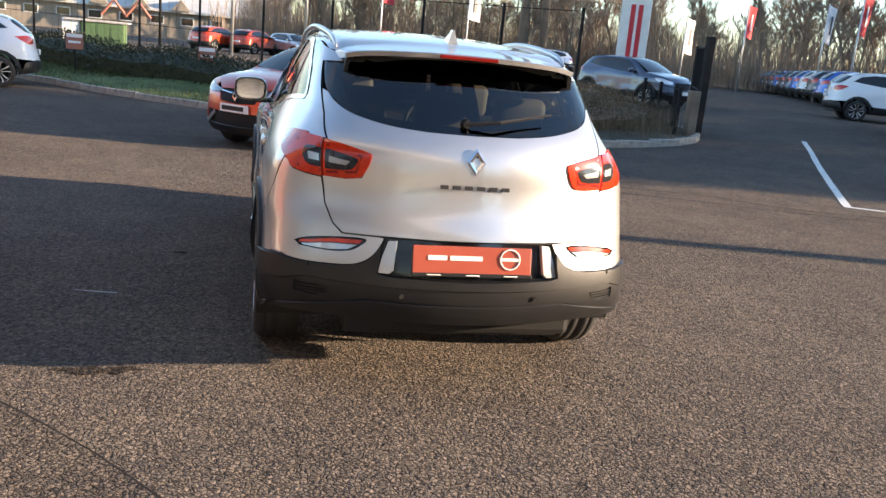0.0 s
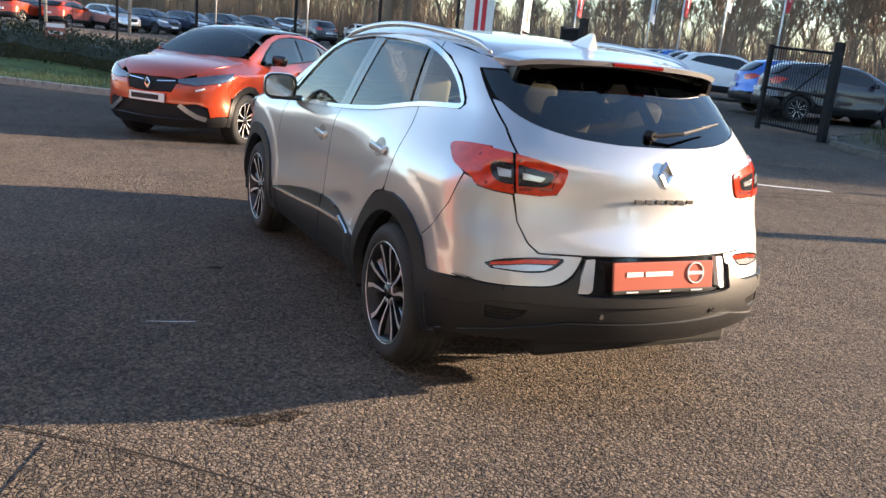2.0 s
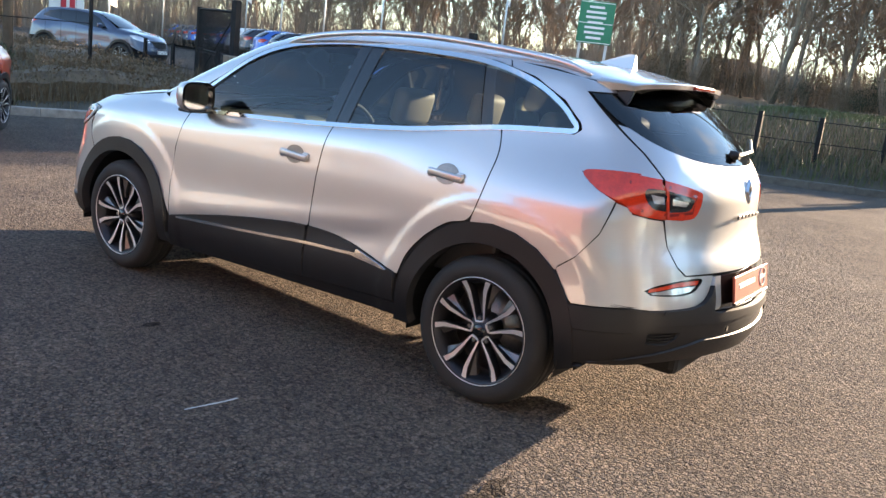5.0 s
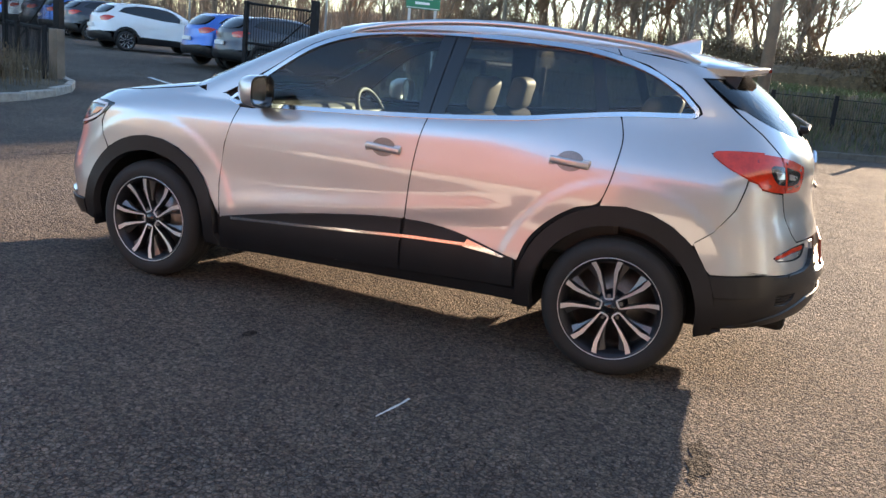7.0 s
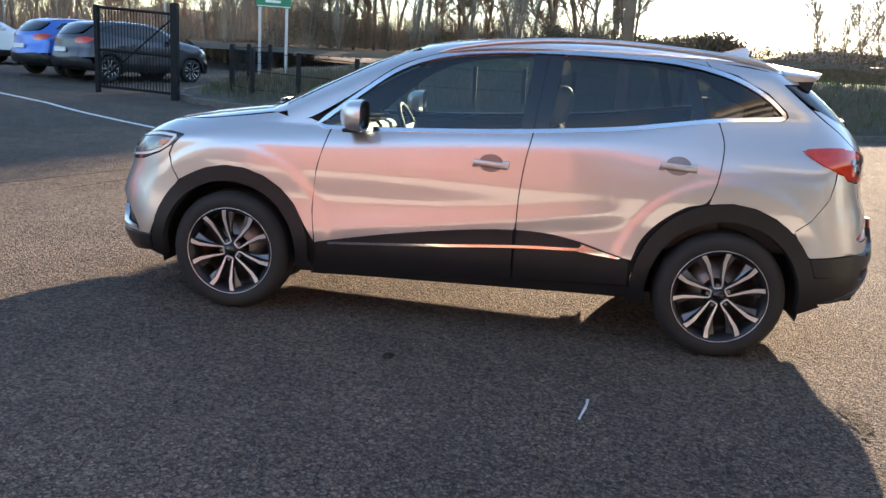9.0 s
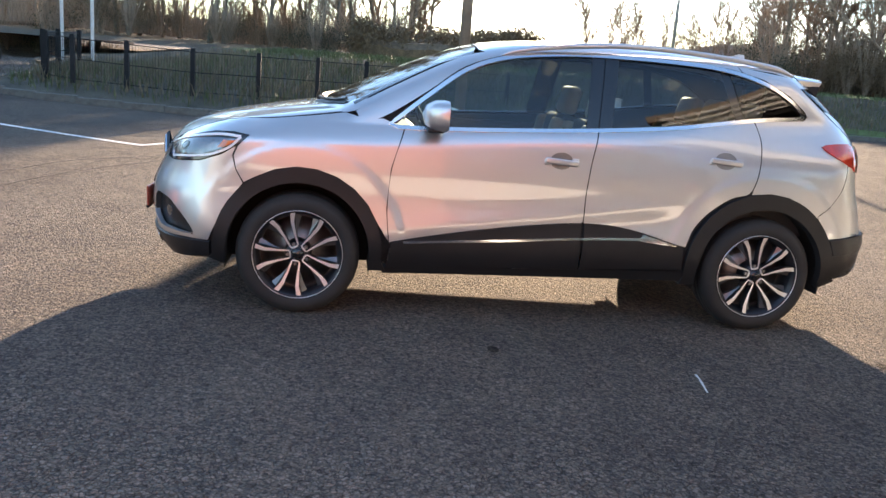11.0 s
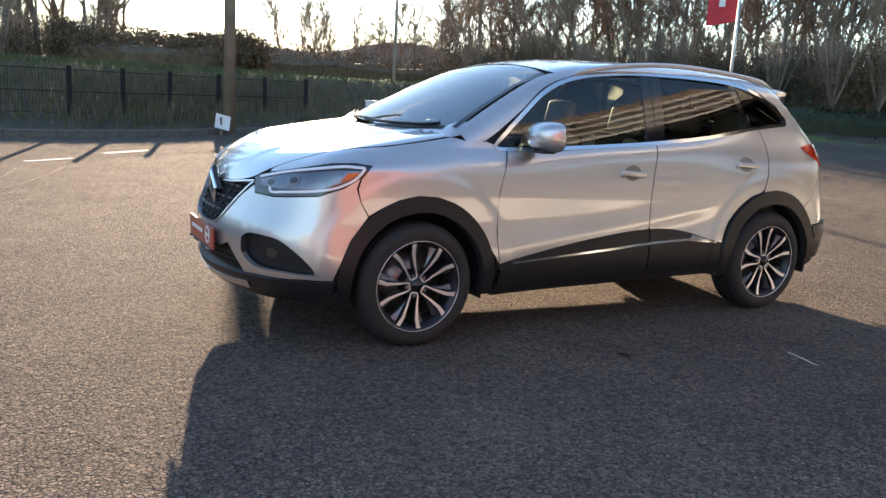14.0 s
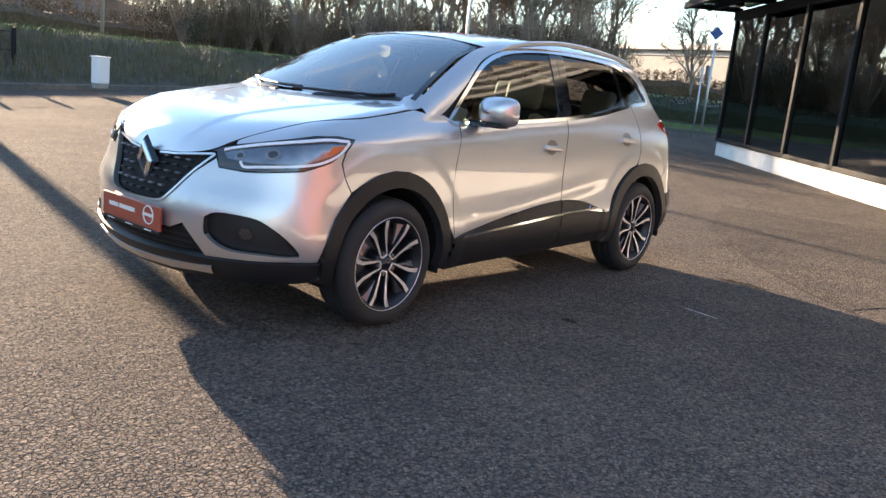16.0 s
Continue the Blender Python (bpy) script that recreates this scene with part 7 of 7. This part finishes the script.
for n, ring, h, seed in ((9000, (0, 28, 66, 92, 0.0), 6.0, 41), (9000, (28, 72, 52, 84, 0.2), 5.2, 42), (6000, (66, 92, 44, 66, 1.5), 3.6, 43), (3500, (95, 120, 62, 84, 1.5), 3.2, 44), (5000, (116, 148, 44, 70, 1.5), 5.0, 45)):
    tagged(mesh_ob("sapling_thicket", *blades(n, thicket(*ring), h, 0.22, 0.014, seed), TWIG), "thicket of thin bare brown saplings", "woods", kind="stuff")


# the deep wood behind the near trees
tagged(mesh_ob("far_wood", *blades(5200, thicket(-2, 76, 96, 124, 0.4), 6.2, 0.16, 0.06, 46), TWIG), "dense grey-brown winter wood far behind the car park", "woods", kind="stuff")

# ---- parked cars ----
tagged(red_car(put(0.42, 7.95, -0.69, -0.724)), "")
CROSS = far_car(put(20.1, 18.8, 0.89, -0.45), PAINT_WHITE)
tagged(CROSS, "white crossover parked in the car park", "car", group="parked cars")


def parked(x, y, hx, hy, paint, label, lift=0.0, grow=1.0):
    c = copy_thing(CROSS, put(x, y, hx, hy, lift) @ Matrix.Scale(grow, 4))
    repaint(c, paint, PAINT_WHITE)
    return tagged(c, label, "car", group="parked cars")


parked(12.1, 22.0, 0.4, -0.92, PAINT_GREY, "grey-blue crossover parked behind the hedge island")
parked(18.2, 13.4, 0.89, -0.45, PAINT_BLUE, "bright blue crossover parked by the gate")
parked(17.5, 11.75, 0.89, -0.45, PAINT_DARK, "dark crossover parked behind the steel gate")
parked(-7.75, 15.0, -0.95, -0.3, PAINT_WHITE, "white car parked beside the grass verge")
ROW = [PAINT_DARK, PAINT_BLUE, PAINT_DARK, PAINT_WHITE, PAINT_BLUE, PAINT_GREY, PAINT_DARK, PAINT_BLUE, PAINT_GREY, PAINT_DARK, PAINT_BLUE, PAINT_DARK, PAINT_WHITE]
for i, p in enumerate(ROW):
    parked(24.0 + 1.26 * i, 24.0 + 2.42 * i, 0.89, -0.46, p, "crossover in the long row of parked cars")
for i, p in enumerate([PAINT_RED, PAINT_RED, PAINT_SILVER, PAINT_GREY, PAINT_GREY, PAINT_DARK, PAINT_DARK, PAINT_SILVER]):
    parked(-3.2 + 2.55 * i, 54.5 + 0.35 * i, 0.55, -0.83 if i > 1 else 0.83, p, "car parked in the row behind the fence")
parked(17.3, 47, -1, -0.1, PAINT_SILVER, "pale silver crossover parked behind the fence")
parked(14.5, 52, -0.2, 1, PAINT_DARK, "dark car parked far back")
parked(24, 66, 0.2, -1, PAINT_DARK, "dark car parked far back")
parked(20.5, 60, 0.1, 1, PAINT_WHITE, "white car parked far back")


# ---- fences, gates, poles ----
def railing(P, flip, off, z0, h, step, label, top=True, mesh=0.06, name="fence", sq=0.05):
    """Posts with panels of thin upright wires between two rails."""
    pts, nrm, s = line_at(P, step)
    f = tagged(empty(name), label, "fence")
    Q = []
    for i in range(len(pts)):
        x, y = pts[i] + nrm[i] * flip * off
        Q.append(Vector((x, y, float(gz(x, y)) + z0)))
    for i, q in enumerate(Q):
        part("post", box(q.x, q.y, q.z + h / 2, sq, sq, h + 0.06), FENCE, f)
        if i + 1 < len(Q):
            V, F = [], []
            a, b = q, Q[i + 1]
            n = max(2, int((b - a).length / mesh))
            for k in range(n):
                p = a.lerp(b, k / n)
                v, g = tube([p + Vector((0, 0, 0.06)), p + Vector((0, 0, h - 0.05))], 0.0035, 3)
                F += [tuple(len(V) + j for j in e) for e in g]
                V += v
            for z in ((0.06, h * 0.5, h - 0.05) if top else (0.06, h - 0.05)):
                v, g = tube([a + Vector((0, 0, z)), b + Vector((0, 0, z))], 0.009, 4)
                F += [tuple(len(V) + j for j in e) for e in g]
                V += v
            mesh_ob("mesh_panel", V, F, FENCE, f)
    return f


railing(ROADSIDE[3:12], -1, 1.25, 0.34, 0.98, 1.52, "dark steel mesh fence with square posts on the bank", sq=0.09)
railing(ISLAND[2:6], 1, 0.55, 0.14, 1.0, 1.6, "low dark mesh fence on the island", sq=0.07)
railing(ISLAND[6:], 1, 4.1, 0.2, 2.6, 2.6, "tall dark mesh fence behind the hedge", mesh=0.3, sq=0.06)


def gate(x0, y0, x1, y1, h, label):
    g = tagged(empty("steel_gate"), label, "gate")
    a, b = Vector((x0, y0, float(gz(x0, y0)))), Vector((x1, y1, float(gz(x1, y1))))
    part("gate_post", box(a.x, a.y, a.z + h / 2 + 0.1, 0.16, 0.16, h + 0.2, 0.01), FENCE, g)
    part("gate_post", box(b.x, b.y, b.z + h / 2, 0.1, 0.1, h, 0.01), FENCE, g)
    for z in (0.15, h * 0.5, h - 0.05):
        mesh_ob("gate_rail", *tube([a + Vector((0, 0, z)), b + Vector((0, 0, z))], 0.03, 4), FENCE, g)
    n = int((b - a).length / 0.075)
    for k in range(1, n):
        p = a.lerp(b, k / n)
        mesh_ob("gate_bar", *tube([p + Vector((0, 0, 0.15)), p + Vector((0, 0, h - 0.05))], 0.011, 4), FENCE, g)
    mesh_ob("gate_brace", *tube([a + Vector((0, 0, h - 0.1)), b + Vector((0, 0, 0.2))], 0.02, 4), FENCE, g)
    return g


gate(13.55, 8.6, 13.5, 10.5, 2.0, "dark steel gate leaf standing open beside the verge")
gate(9.15, 12.1, 10.6, 15.2, 2.1, "dark steel gate leaf folded back beside the island")
st = tagged(empty("bollard"), "weathered square timber bollard beside the gate", "bollard")
part("post", box(8.75, 11.75, float(gz(8.75, 11.75)) + 0.55, 0.22, 0.22, 1.1, 0.02), WOOD_POLE, st)


def pole(name, x, y, z0, h, r0, r1, material, label, category):
    ob = tagged(empty(name), label, category)
    mesh_ob("shaft", *tube([(x, y, z0 - 0.2), (x, y, z0 + h)], [r0, r1], 14), material, ob, smooth=True)
    return ob


pole("telegraph_pole", 14.4, -1.68, 0.25, 9.0, 0.135, 0.1, WOOD_POLE, "tall weathered timber telegraph pole on the verge", "pole")
pole("telegraph_pole", 6.9, 18.9, 0.1, 8.5, 0.15, 0.11, WOOD_POLE, "dark weathered timber pole behind the hedge", "pole")
pole("telegraph_pole", 7.45, 18.7, 0.1, 8.5, 0.13, 0.1, WOOD_POLE, "dark weathered timber pole behind the hedge", "pole")
pole("lamp_column", 26.5, -11.5, 1.6, 8, 0.07, 0.05, GALV, "slim grey lamp column beside the road", "pole")
pole("lamp_column", 2.2, 46, 0.2, 9, 0.09, 0.06, GALV, "slim grey lamp column behind the fence", "pole")
pole("lamp_column", -2.0, 46, 0.2, 9, 0.09, 0.06, GALV, "slim grey lamp column behind the fence", "pole")
pole("lamp_column", -5.4, 40, 0.2, 9, 0.07, 0.05, FENCE, "slim dark column behind the fence", "pole")


def flag(x, y, cloth, label, h=5.3, turn=0.6):
    z = float(gz(x, y))
    f = tagged(empty("flag_banner"), label, "flag", group="dealer flags")
    mesh_ob("flagpole", *tube([(x, y, z - 0.1), (x, y, z + h)], [0.045, 0.03], 8), GALV, f, smooth=True)
    V, F = [], []
    c, s = math.cos(turn), math.sin(turn)
    for j in range(9):
        for i in range(6):
            u, v = i / 5, j / 8
            w = 0.06 * math.sin(u * 5 + v * 3 + x) * u
            V.append((x + c * (0.05 + 0.75 * u) - s * w, y + s * (0.05 + 0.75 * u) + c * w, z + h - 0.05 - 1.7 * v - 0.1 * u))
    F = [(j * 6 + i, j * 6 + i + 1, j * 6 + i + 7, j * 6 + i + 6) for j in range(8) for i in range(5)]
    b = mesh_ob("cloth", V, F, cloth, f)
    sol = b.modifiers.new("thick", "SOLIDIFY")
    sol.thickness = 0.004
    ink = FLAG_WHITE if cloth == FLAG_RED else FLAG_RED
    for side in (-0.05, 0.05):
        bar = part("writing_bar", box(0, side, 0, 0.16, 0.004, 0.85), ink if cloth == FLAG_RED else INK, f)
        bar.matrix_basis = Matrix.Translation((x + c * 0.42, y + s * 0.42, z + h - 0.95)) @ Matrix.Rotation(turn, 4, "Z")
    return f


for x, y, cl_, lb, h in ((25.55, 30.5, FLAG_WHITE, "white", 4.6), (24.8, 27.2, FLAG_RED, "red", 4.9), (24.8, 24.4, FLAG_WHITE, "white", 5.2), (23.6, 20.0, FLAG_RED, "red", 5.2), (21.8, 12.9, FLAG_WHITE, "white", 5.3), (25.4, 37.0, FLAG_RED, "red", 4.8), (10.0, 38.1, FLAG_WHITE, "white", 4.6), (5.6, 39.0, FLAG_RED, "red", 5.2), (20.5, 34.5, FLAG_WHITE, "white", 3.6), (11.3, -14.0, FLAG_RED, "red", 5.2)):
    flag(x, y, cl_, lb + " upright dealer banner on a grey pole", h, 0.5)

# dealer pylon
zp = float(gz(15.1, 29))
py = tagged(empty("dealer_pylon"), "tall white dealer pylon with two red stripes", "sign")
mp = Matrix.Translation((15.1, 29, zp)) @ Matrix.Rotation(radians(-28), 4, "Z")
o = part("pylon_body", box(0, 0, 3.0, 1.25, 0.35, 6.0, 0.03), WHITE_PAINTED, py)
o.matrix_basis = mp
for x in (-0.12, 0.2):
    o = part("red_stripe", box(x, -0.18, 1.9, 0.2, 0.02, 3.4), FLAG_RED, py)
    o.matrix_basis = mp
o = mesh_ob("round_mark", *tube([(0.5 * 0.62 * math.cos(a), -0.19, 4.15 + 0.31 * math.sin(a)) for a in np.linspace(0, 6.283, 25)[:-1]], 0.03, 6, closed=True), INK, py)
o.matrix_basis = mp
o = part("writing_bar", box(0, -0.19, 4.15, 0.7, 0.02, 0.1), INK, py)
o.matrix_basis = mp

# green direction sign beyond the road
gs = tagged(empty("road_sign"), "green direction sign on two grey posts beyond the road", "road sign")
ms = Matrix.Translation((19.9, 8.5, 1.3)) @ Matrix.Rotation(radians(-62), 4, "Z")
for nm, b, mt in [("board", box(0, 0, 2.0, 1.05, 0.04, 1.25, 0.01), GREEN_SIGN), ("post", box(-0.4, 0.05, 0.55, 0.08, 0.08, 3.1), GALV), ("post", box(0.4, 0.05, 0.55, 0.08, 0.08, 3.1), GALV)] + [("writing_bar", box(-0.02, -0.024, 2.45 - 0.15 * i, 0.6 if i % 3 else 0.45, 0.01, 0.07), PLATE_WHITE) for i in range(7)] + [("border", box(0, -0.023, z, 1.0, 0.008, 0.02), PLATE_WHITE) for z in (2.59, 1.98, 1.41)]:
    o = part(nm, b, mt, gs)
    o.matrix_basis = ms

# small things on the verge
ub = tagged(empty("utility_box"), "pale grey utility cabinet on the grass verge", "cabinet")
mu = Matrix.Translation((15.74, -5.83, 0.24)) @ Matrix.Rotation(radians(-65), 4, "Z")
for nm, b, mt in (("body", box(0, 0, 0.33, 0.38, 0.24, 0.6, 0.02), PLATE_WHITE), ("lid", box(0, 0, 0.65, 0.41, 0.27, 0.04, 0.01), WHITE_PAINTED), ("foot", box(0, 0, -0.02, 0.34, 0.2, 0.12), CONCRETE)):
    o = part(nm, b, mt, ub)
    o.matrix_basis = mu
lb = tagged(empty("notice_board"), "small white notice board leaning beside the pole", "sign")
o = part("board", box(0, 0, 0.2, 0.36, 0.02, 0.32, 0.004), PLATE_WHITE, lb)
o.matrix_basis = Matrix.Translation((13.75, -1.35, 0.14)) @ Matrix.Rotation(radians(-75), 4, "Z") @ Matrix.Rotation(radians(14), 4, "Y") @ Matrix.Rotation(radians(-12), 4, "X")
o = part("stake", box(0, 0.03, 0.1, 0.04, 0.03, 0.4), WOOD_POLE, lb)
o.matrix_basis = Matrix.Translation((13.75, -1.35, 0.14)) @ Matrix.Rotation(radians(-75), 4, "Z")
for x, y in ((-2.0, 16.7), (-5.4, 18.4)):
    sg = tagged(empty("dealer_notice"), "small red and white notice on the hedge fence", "sign")
    z = float(gz(x, y))
    part("board", box(x, y, z + 0.95, 0.42, 0.02, 0.4), RED_PANEL, sg)
    part("white_strip", box(x, y - 0.013, z + 1.09, 0.38, 0.004, 0.09), PLATE_WHITE, sg)
    part("writing_bar", box(x, y - 0.013, z + 0.93, 0.3, 0.004, 0.06), PLATE_WHITE, sg)
    part("post", box(x, y + 0.03, z + 0.5, 0.04, 0.04, 1.0), FENCE, sg)

# ---- buildings ----
def shed():
    """A long industrial shed with a sheet roof and small gables."""
    b = tagged(empty("industrial_shed"), "long industrial shed with pale sheet roof and brown walls", "building")
    x0, x1, y, z = -112.0, 3.0, 104.0, 0.2
    part("wall", box((x0 + x1) / 2, y + 10, z + 1.6, x1 - x0, 20, 3.2), WALL_BROWN, b)
    V = [(x0 - 1, y - 0.8, z + 3.2), (x1 + 1, y - 0.8, z + 3.2), (x1 + 1, y + 12, z + 8.2), (x0 - 1, y + 12, z + 8.2), (x1 + 1, y + 24, z + 3.2), (x0 - 1, y + 24, z + 3.2)]
    V += [(a, c, d - 0.25) for a, c, d in V]
    mesh_ob("roof", V, [(0, 1, 2, 3), (3, 2, 4, 5), (6, 9, 8, 7), (9, 11, 10, 8), (0, 6, 7, 1), (1, 7, 8, 2), (2, 8, 10, 4), (0, 3, 9, 6), (3, 5, 11, 9), (5, 4, 10, 11)], CLADDING, b)
    for i in range(22):
        x = -70 + 2 + 3.3 * i
        part("roof_light", box(0, 0, 0, 0.9, 7, 0.06), BLUE_DOOR, b).matrix_basis = Matrix.Translation((x, y + 6.2, z + 5.85)) @ Matrix.Rotation(math.atan2(5, 12.8), 4, "X")
    for i in range(9):
        x = -46 + 4.6 * i
        mesh_ob("gable", [(x - 1.1, y - 1.2, z + 3.2), (x + 1.1, y - 1.2, z + 3.2), (x, y - 1.2, z + 4.5), (x - 1.1, y + 3, z + 3.2), (x + 1.1, y + 3, z + 3.2), (x, y + 3, z + 4.5)], [(0, 1, 2), (0, 2, 5, 3), (1, 4, 5, 2)], WALL_BROWN, b)
    for i in range(12):
        x = -40 + 3.5 * i
        w = part("window", box(x, y - 0.03, z + 2.0, 1.6, 0.1, 1.0), PLATE_WHITE, b)
        part("pane", box(x, y - 0.09, z + 2.0, 1.4, 0.04, 0.8), PAINT_BLACK, w)
    for dx in (-5, -2.3):
        mesh_ob("porch_beam", *tube([(-13 + dx, y - 2, z + 2.0), (-11.6 + dx, y - 2, z + 3.8), (-10.2 + dx, y - 2, z + 2.0)], 0.2, 4), RED_PANEL, b)
    return b


shed()
cb = tagged(empty("substation_cabinet"), "green substation cabinets with grey doors", "cabinet")
zc = float(gz(-8, 40.5)) - 0.3
part("body", box(-8.1, 40.5, zc + 0.75, 2.0, 1.0, 1.5, 0.02), GREEN_PANEL, cb)
for x in (-8.75, -8.1, -7.45):
    part("door", box(x, 39.98, zc + 0.72, 0.6, 0.03, 1.3, 0.01), GREEN_PANEL, cb)
part("side_unit", box(-9.6, 40.5, zc + 0.8, 0.8, 0.9, 1.6, 0.02), PLATE_WHITE, cb)
part("roof", box(-8.4, 40.5, zc + 1.58, 3.0, 1.2, 0.08), CLADDING, cb)

wh = tagged(empty("warehouse"), "pale warehouse with a grey roof and blue shutter", "building")
mw = Matrix.Translation((21, -51.5, 1.0)) @ Matrix.Rotation(radians(-28), 4, "Z")
for nm, b_, mt in (("wall", box(0, -8, 1.9, 34, 16, 3.8), SHADED_WALL), ("roof", box(0, -8, 3.95, 35, 17, 0.4, 0.05), CLADDING), ("shutter", box(0.5, 0.05, 1.4, 2.2, 0.1, 2.8), BLUE_DOOR), ("trim", box(0, 0.06, 3.55, 34, 0.1, 0.3), CLADDING)):
    o = part(nm, b_, mt, wh)
    o.matrix_basis = mw
railing([(8, -42), (20, -46), (34, -52)], 1, 0, 1.0, 1.2, 2.5, "low grey palisade fence before the warehouse", mesh=0.2)
ds = tagged(empty("diamond_sign"), "blue diamond sign on a tall grey pole", "sign")
mesh_ob("pole", *tube([(10.5, -28.7, 0), (10.5, -28.7, 3.7)], 0.05, 8), GALV, ds, smooth=True)
o = part("board", box(0, 0, 0, 0.38, 0.03, 0.38, 0.005), BLUE_SIGN, ds)
o.matrix_basis = Matrix.Translation((10.5, -28.66, 4.05)) @ Matrix.Rotation(radians(25), 4, "Z") @ Matrix.Rotation(radians(45), 4, "Y")
pole("sign_post", 9.0, -24.5, 0.1, 2.4, 0.03, 0.03, GALV, "short pale post beside the hedge", "pole")


def showroom():
    """The dealer's glass showroom: plinth, dark mullions, glass, canopy, louvres and fascia."""
    m = Matrix.Translation((5.0, -17.0, 0)) @ Matrix.Rotation(math.atan2(0.787, -0.617), 4, "Z")   # x runs along the front, -y faces the yard
    b = tagged(empty("showroom", m), "glass car showroom with white plinth and dark steel frames", "building")
    L, D = 34.0, 11.0
    part("plinth", box(L / 2, D / 2, 0.18, L, D, 0.36, 0.01), WHITE_PAINTED, b)
    part("floor", box(L / 2, D / 2, 0.375, L - 0.5, D - 0.5, 0.03), TILE, b)
    part("back_wall", box(L / 2, D - 0.1, 2.4, L, 0.2, 4.0), INNER_WALL, b)
    part("roof", box(8.9, D / 2 + 0.1, 5.55, 17.8, D - 0.2, 0.3), WALL_BROWN, b)
    part("roof", box(25.9, D / 2 + 0.1, 3.85, 16.2, D - 0.2, 0.16), WALL_BROWN, b)
    part("ceiling_panel", box(L / 2, D / 2, 3.72, L - 0.4, D - 0.6, 0.06), INNER_WALL, b)
    part("sill", box(L / 2, 0.02, 0.41, L, 0.14, 0.09, 0.01), FENCE, b)
    part("head_rail", box(L / 2, 0.02, 3.5, L, 0.22, 0.22, 0.01), FENCE, b)
    n = 14
    w = L / n
    for i in range(n + 1):
        part("mullion", box(min(max(i * w, 0.11), L - 0.11), 0.0, 1.95, 0.13, 0.12, 3.1, 0.01), FENCE, b)
        if i < n:
            p = part("glass_pane", box((i + 0.5) * w, 0.0, 1.95, w - 0.13, 0.02, 3.0), GLASS_SHOP, b)
    for i in range(5):
        part("end_mullion", box(0.0, 0.1 + i * (D - 0.3) / 4, 1.95, 0.2, 0.16, 3.1, 0.01), FENCE, b)
        if i < 4:
            part("glass_pane", box(0.0, 0.1 + (i + 0.5) * (D - 0.3) / 4, 1.95, 0.02, (D - 0.3) / 4 - 0.16, 3.0), GLASS_SHOP, b)
    # canopy of steel ribs with glass over the pavement edge
    for i in range(8):
        part("canopy_rib", box(i * w, -0.55, 3.66, 0.1, 1.3, 0.12, 0.01), FENCE, b)
    for y in (-1.2, -0.6):
        part("canopy_beam", box(8.3, y, 3.68, 17.8, 0.09, 0.12, 0.01), FENCE, b)
    part("canopy_glass", box(8.3, -0.6, 3.755, 17.8, 1.35, 0.015), GLASS_CANOPY, b)
    # pale louvres over the near half, orange-red fascia over the far half
    for k in range(6):
        part("louvre", box(8.2, -0.12, 3.9 + 0.24 * k, 18.6, 0.3, 0.11, 0.02), WHITE_PAINTED, b)
    part("louvre_back", box(8.7, 0.2, 4.55, 17.4, 0.1, 1.6), PAINT_BLACK, b)
    part("fascia", box(26.3, -0.18, 3.3, 15.4, 0.14, 1.2, 0.02), RED_PANEL, b)
    part("red_portal", box(24.4, -0.16, 1.55, 7.0, 0.06, 2.36, 0.01), RED_PANEL, b, "orange-red entrance portal panel")
    part("fascia_trim", box(26.3, -0.18, 3.93, 15.5, 0.2, 0.06), FENCE, b)
    # unseen plain wall, added past the glass front to fill the car's reflections
    part("workshop_wall", box(L + 9, 0.6, 2.6, 17.9, 1.2, 5.2, 0.02), WALL_BROWN, b)
    return b


showroom()
tagged(parked(2.0, -19.5, -0.6, 0.8, PAINT_WHITE, "white car standing inside the showroom", 0.39), "")

# far low hill beyond the road
V, F = [], []
n = 80
for i in range(n):
    a = radians(60 + 120 * i / (n - 1))
    for d, k in ((300, 0.0), (340, 1.0), (420, 0.9)):
        h = 11 + 5 * math.sin(i * 0.21) + 2 * math.sin(i * 0.9)
        V.append((d * math.sin(a), d * math.cos(a), h * k - (1 if k == 0 else 0)))
F = [(i * 3 + j, (i + 1) * 3 + j, (i + 1) * 3 + j + 1, i * 3 + j + 1) for i in range(n - 1) for j in range(2)]
tagged(mesh_ob("backdrop", V, F, HILL, smooth=True), "low brown hill on the horizon", "hill", kind="structure")


# unseen plain wall, added to close the yard and keep low sky out of reflections
wa, wb_ = Vector((-36, 14, 2.4)), Vector((-24, 34, 2.4))
wall = part("wall_west", box(0, 0, 0, (wb_ - wa).length, 0.3, 5.2), WALL_BROWN, None)
wall.matrix_basis = Matrix.Translation((wa + wb_) / 2) @ Matrix.Rotation(math.atan2(wb_.y - wa.y, wb_.x - wa.x), 4, "Z")
tagged(wall, "plain brown unseen wall added to close the yard", "wall", kind="structure")
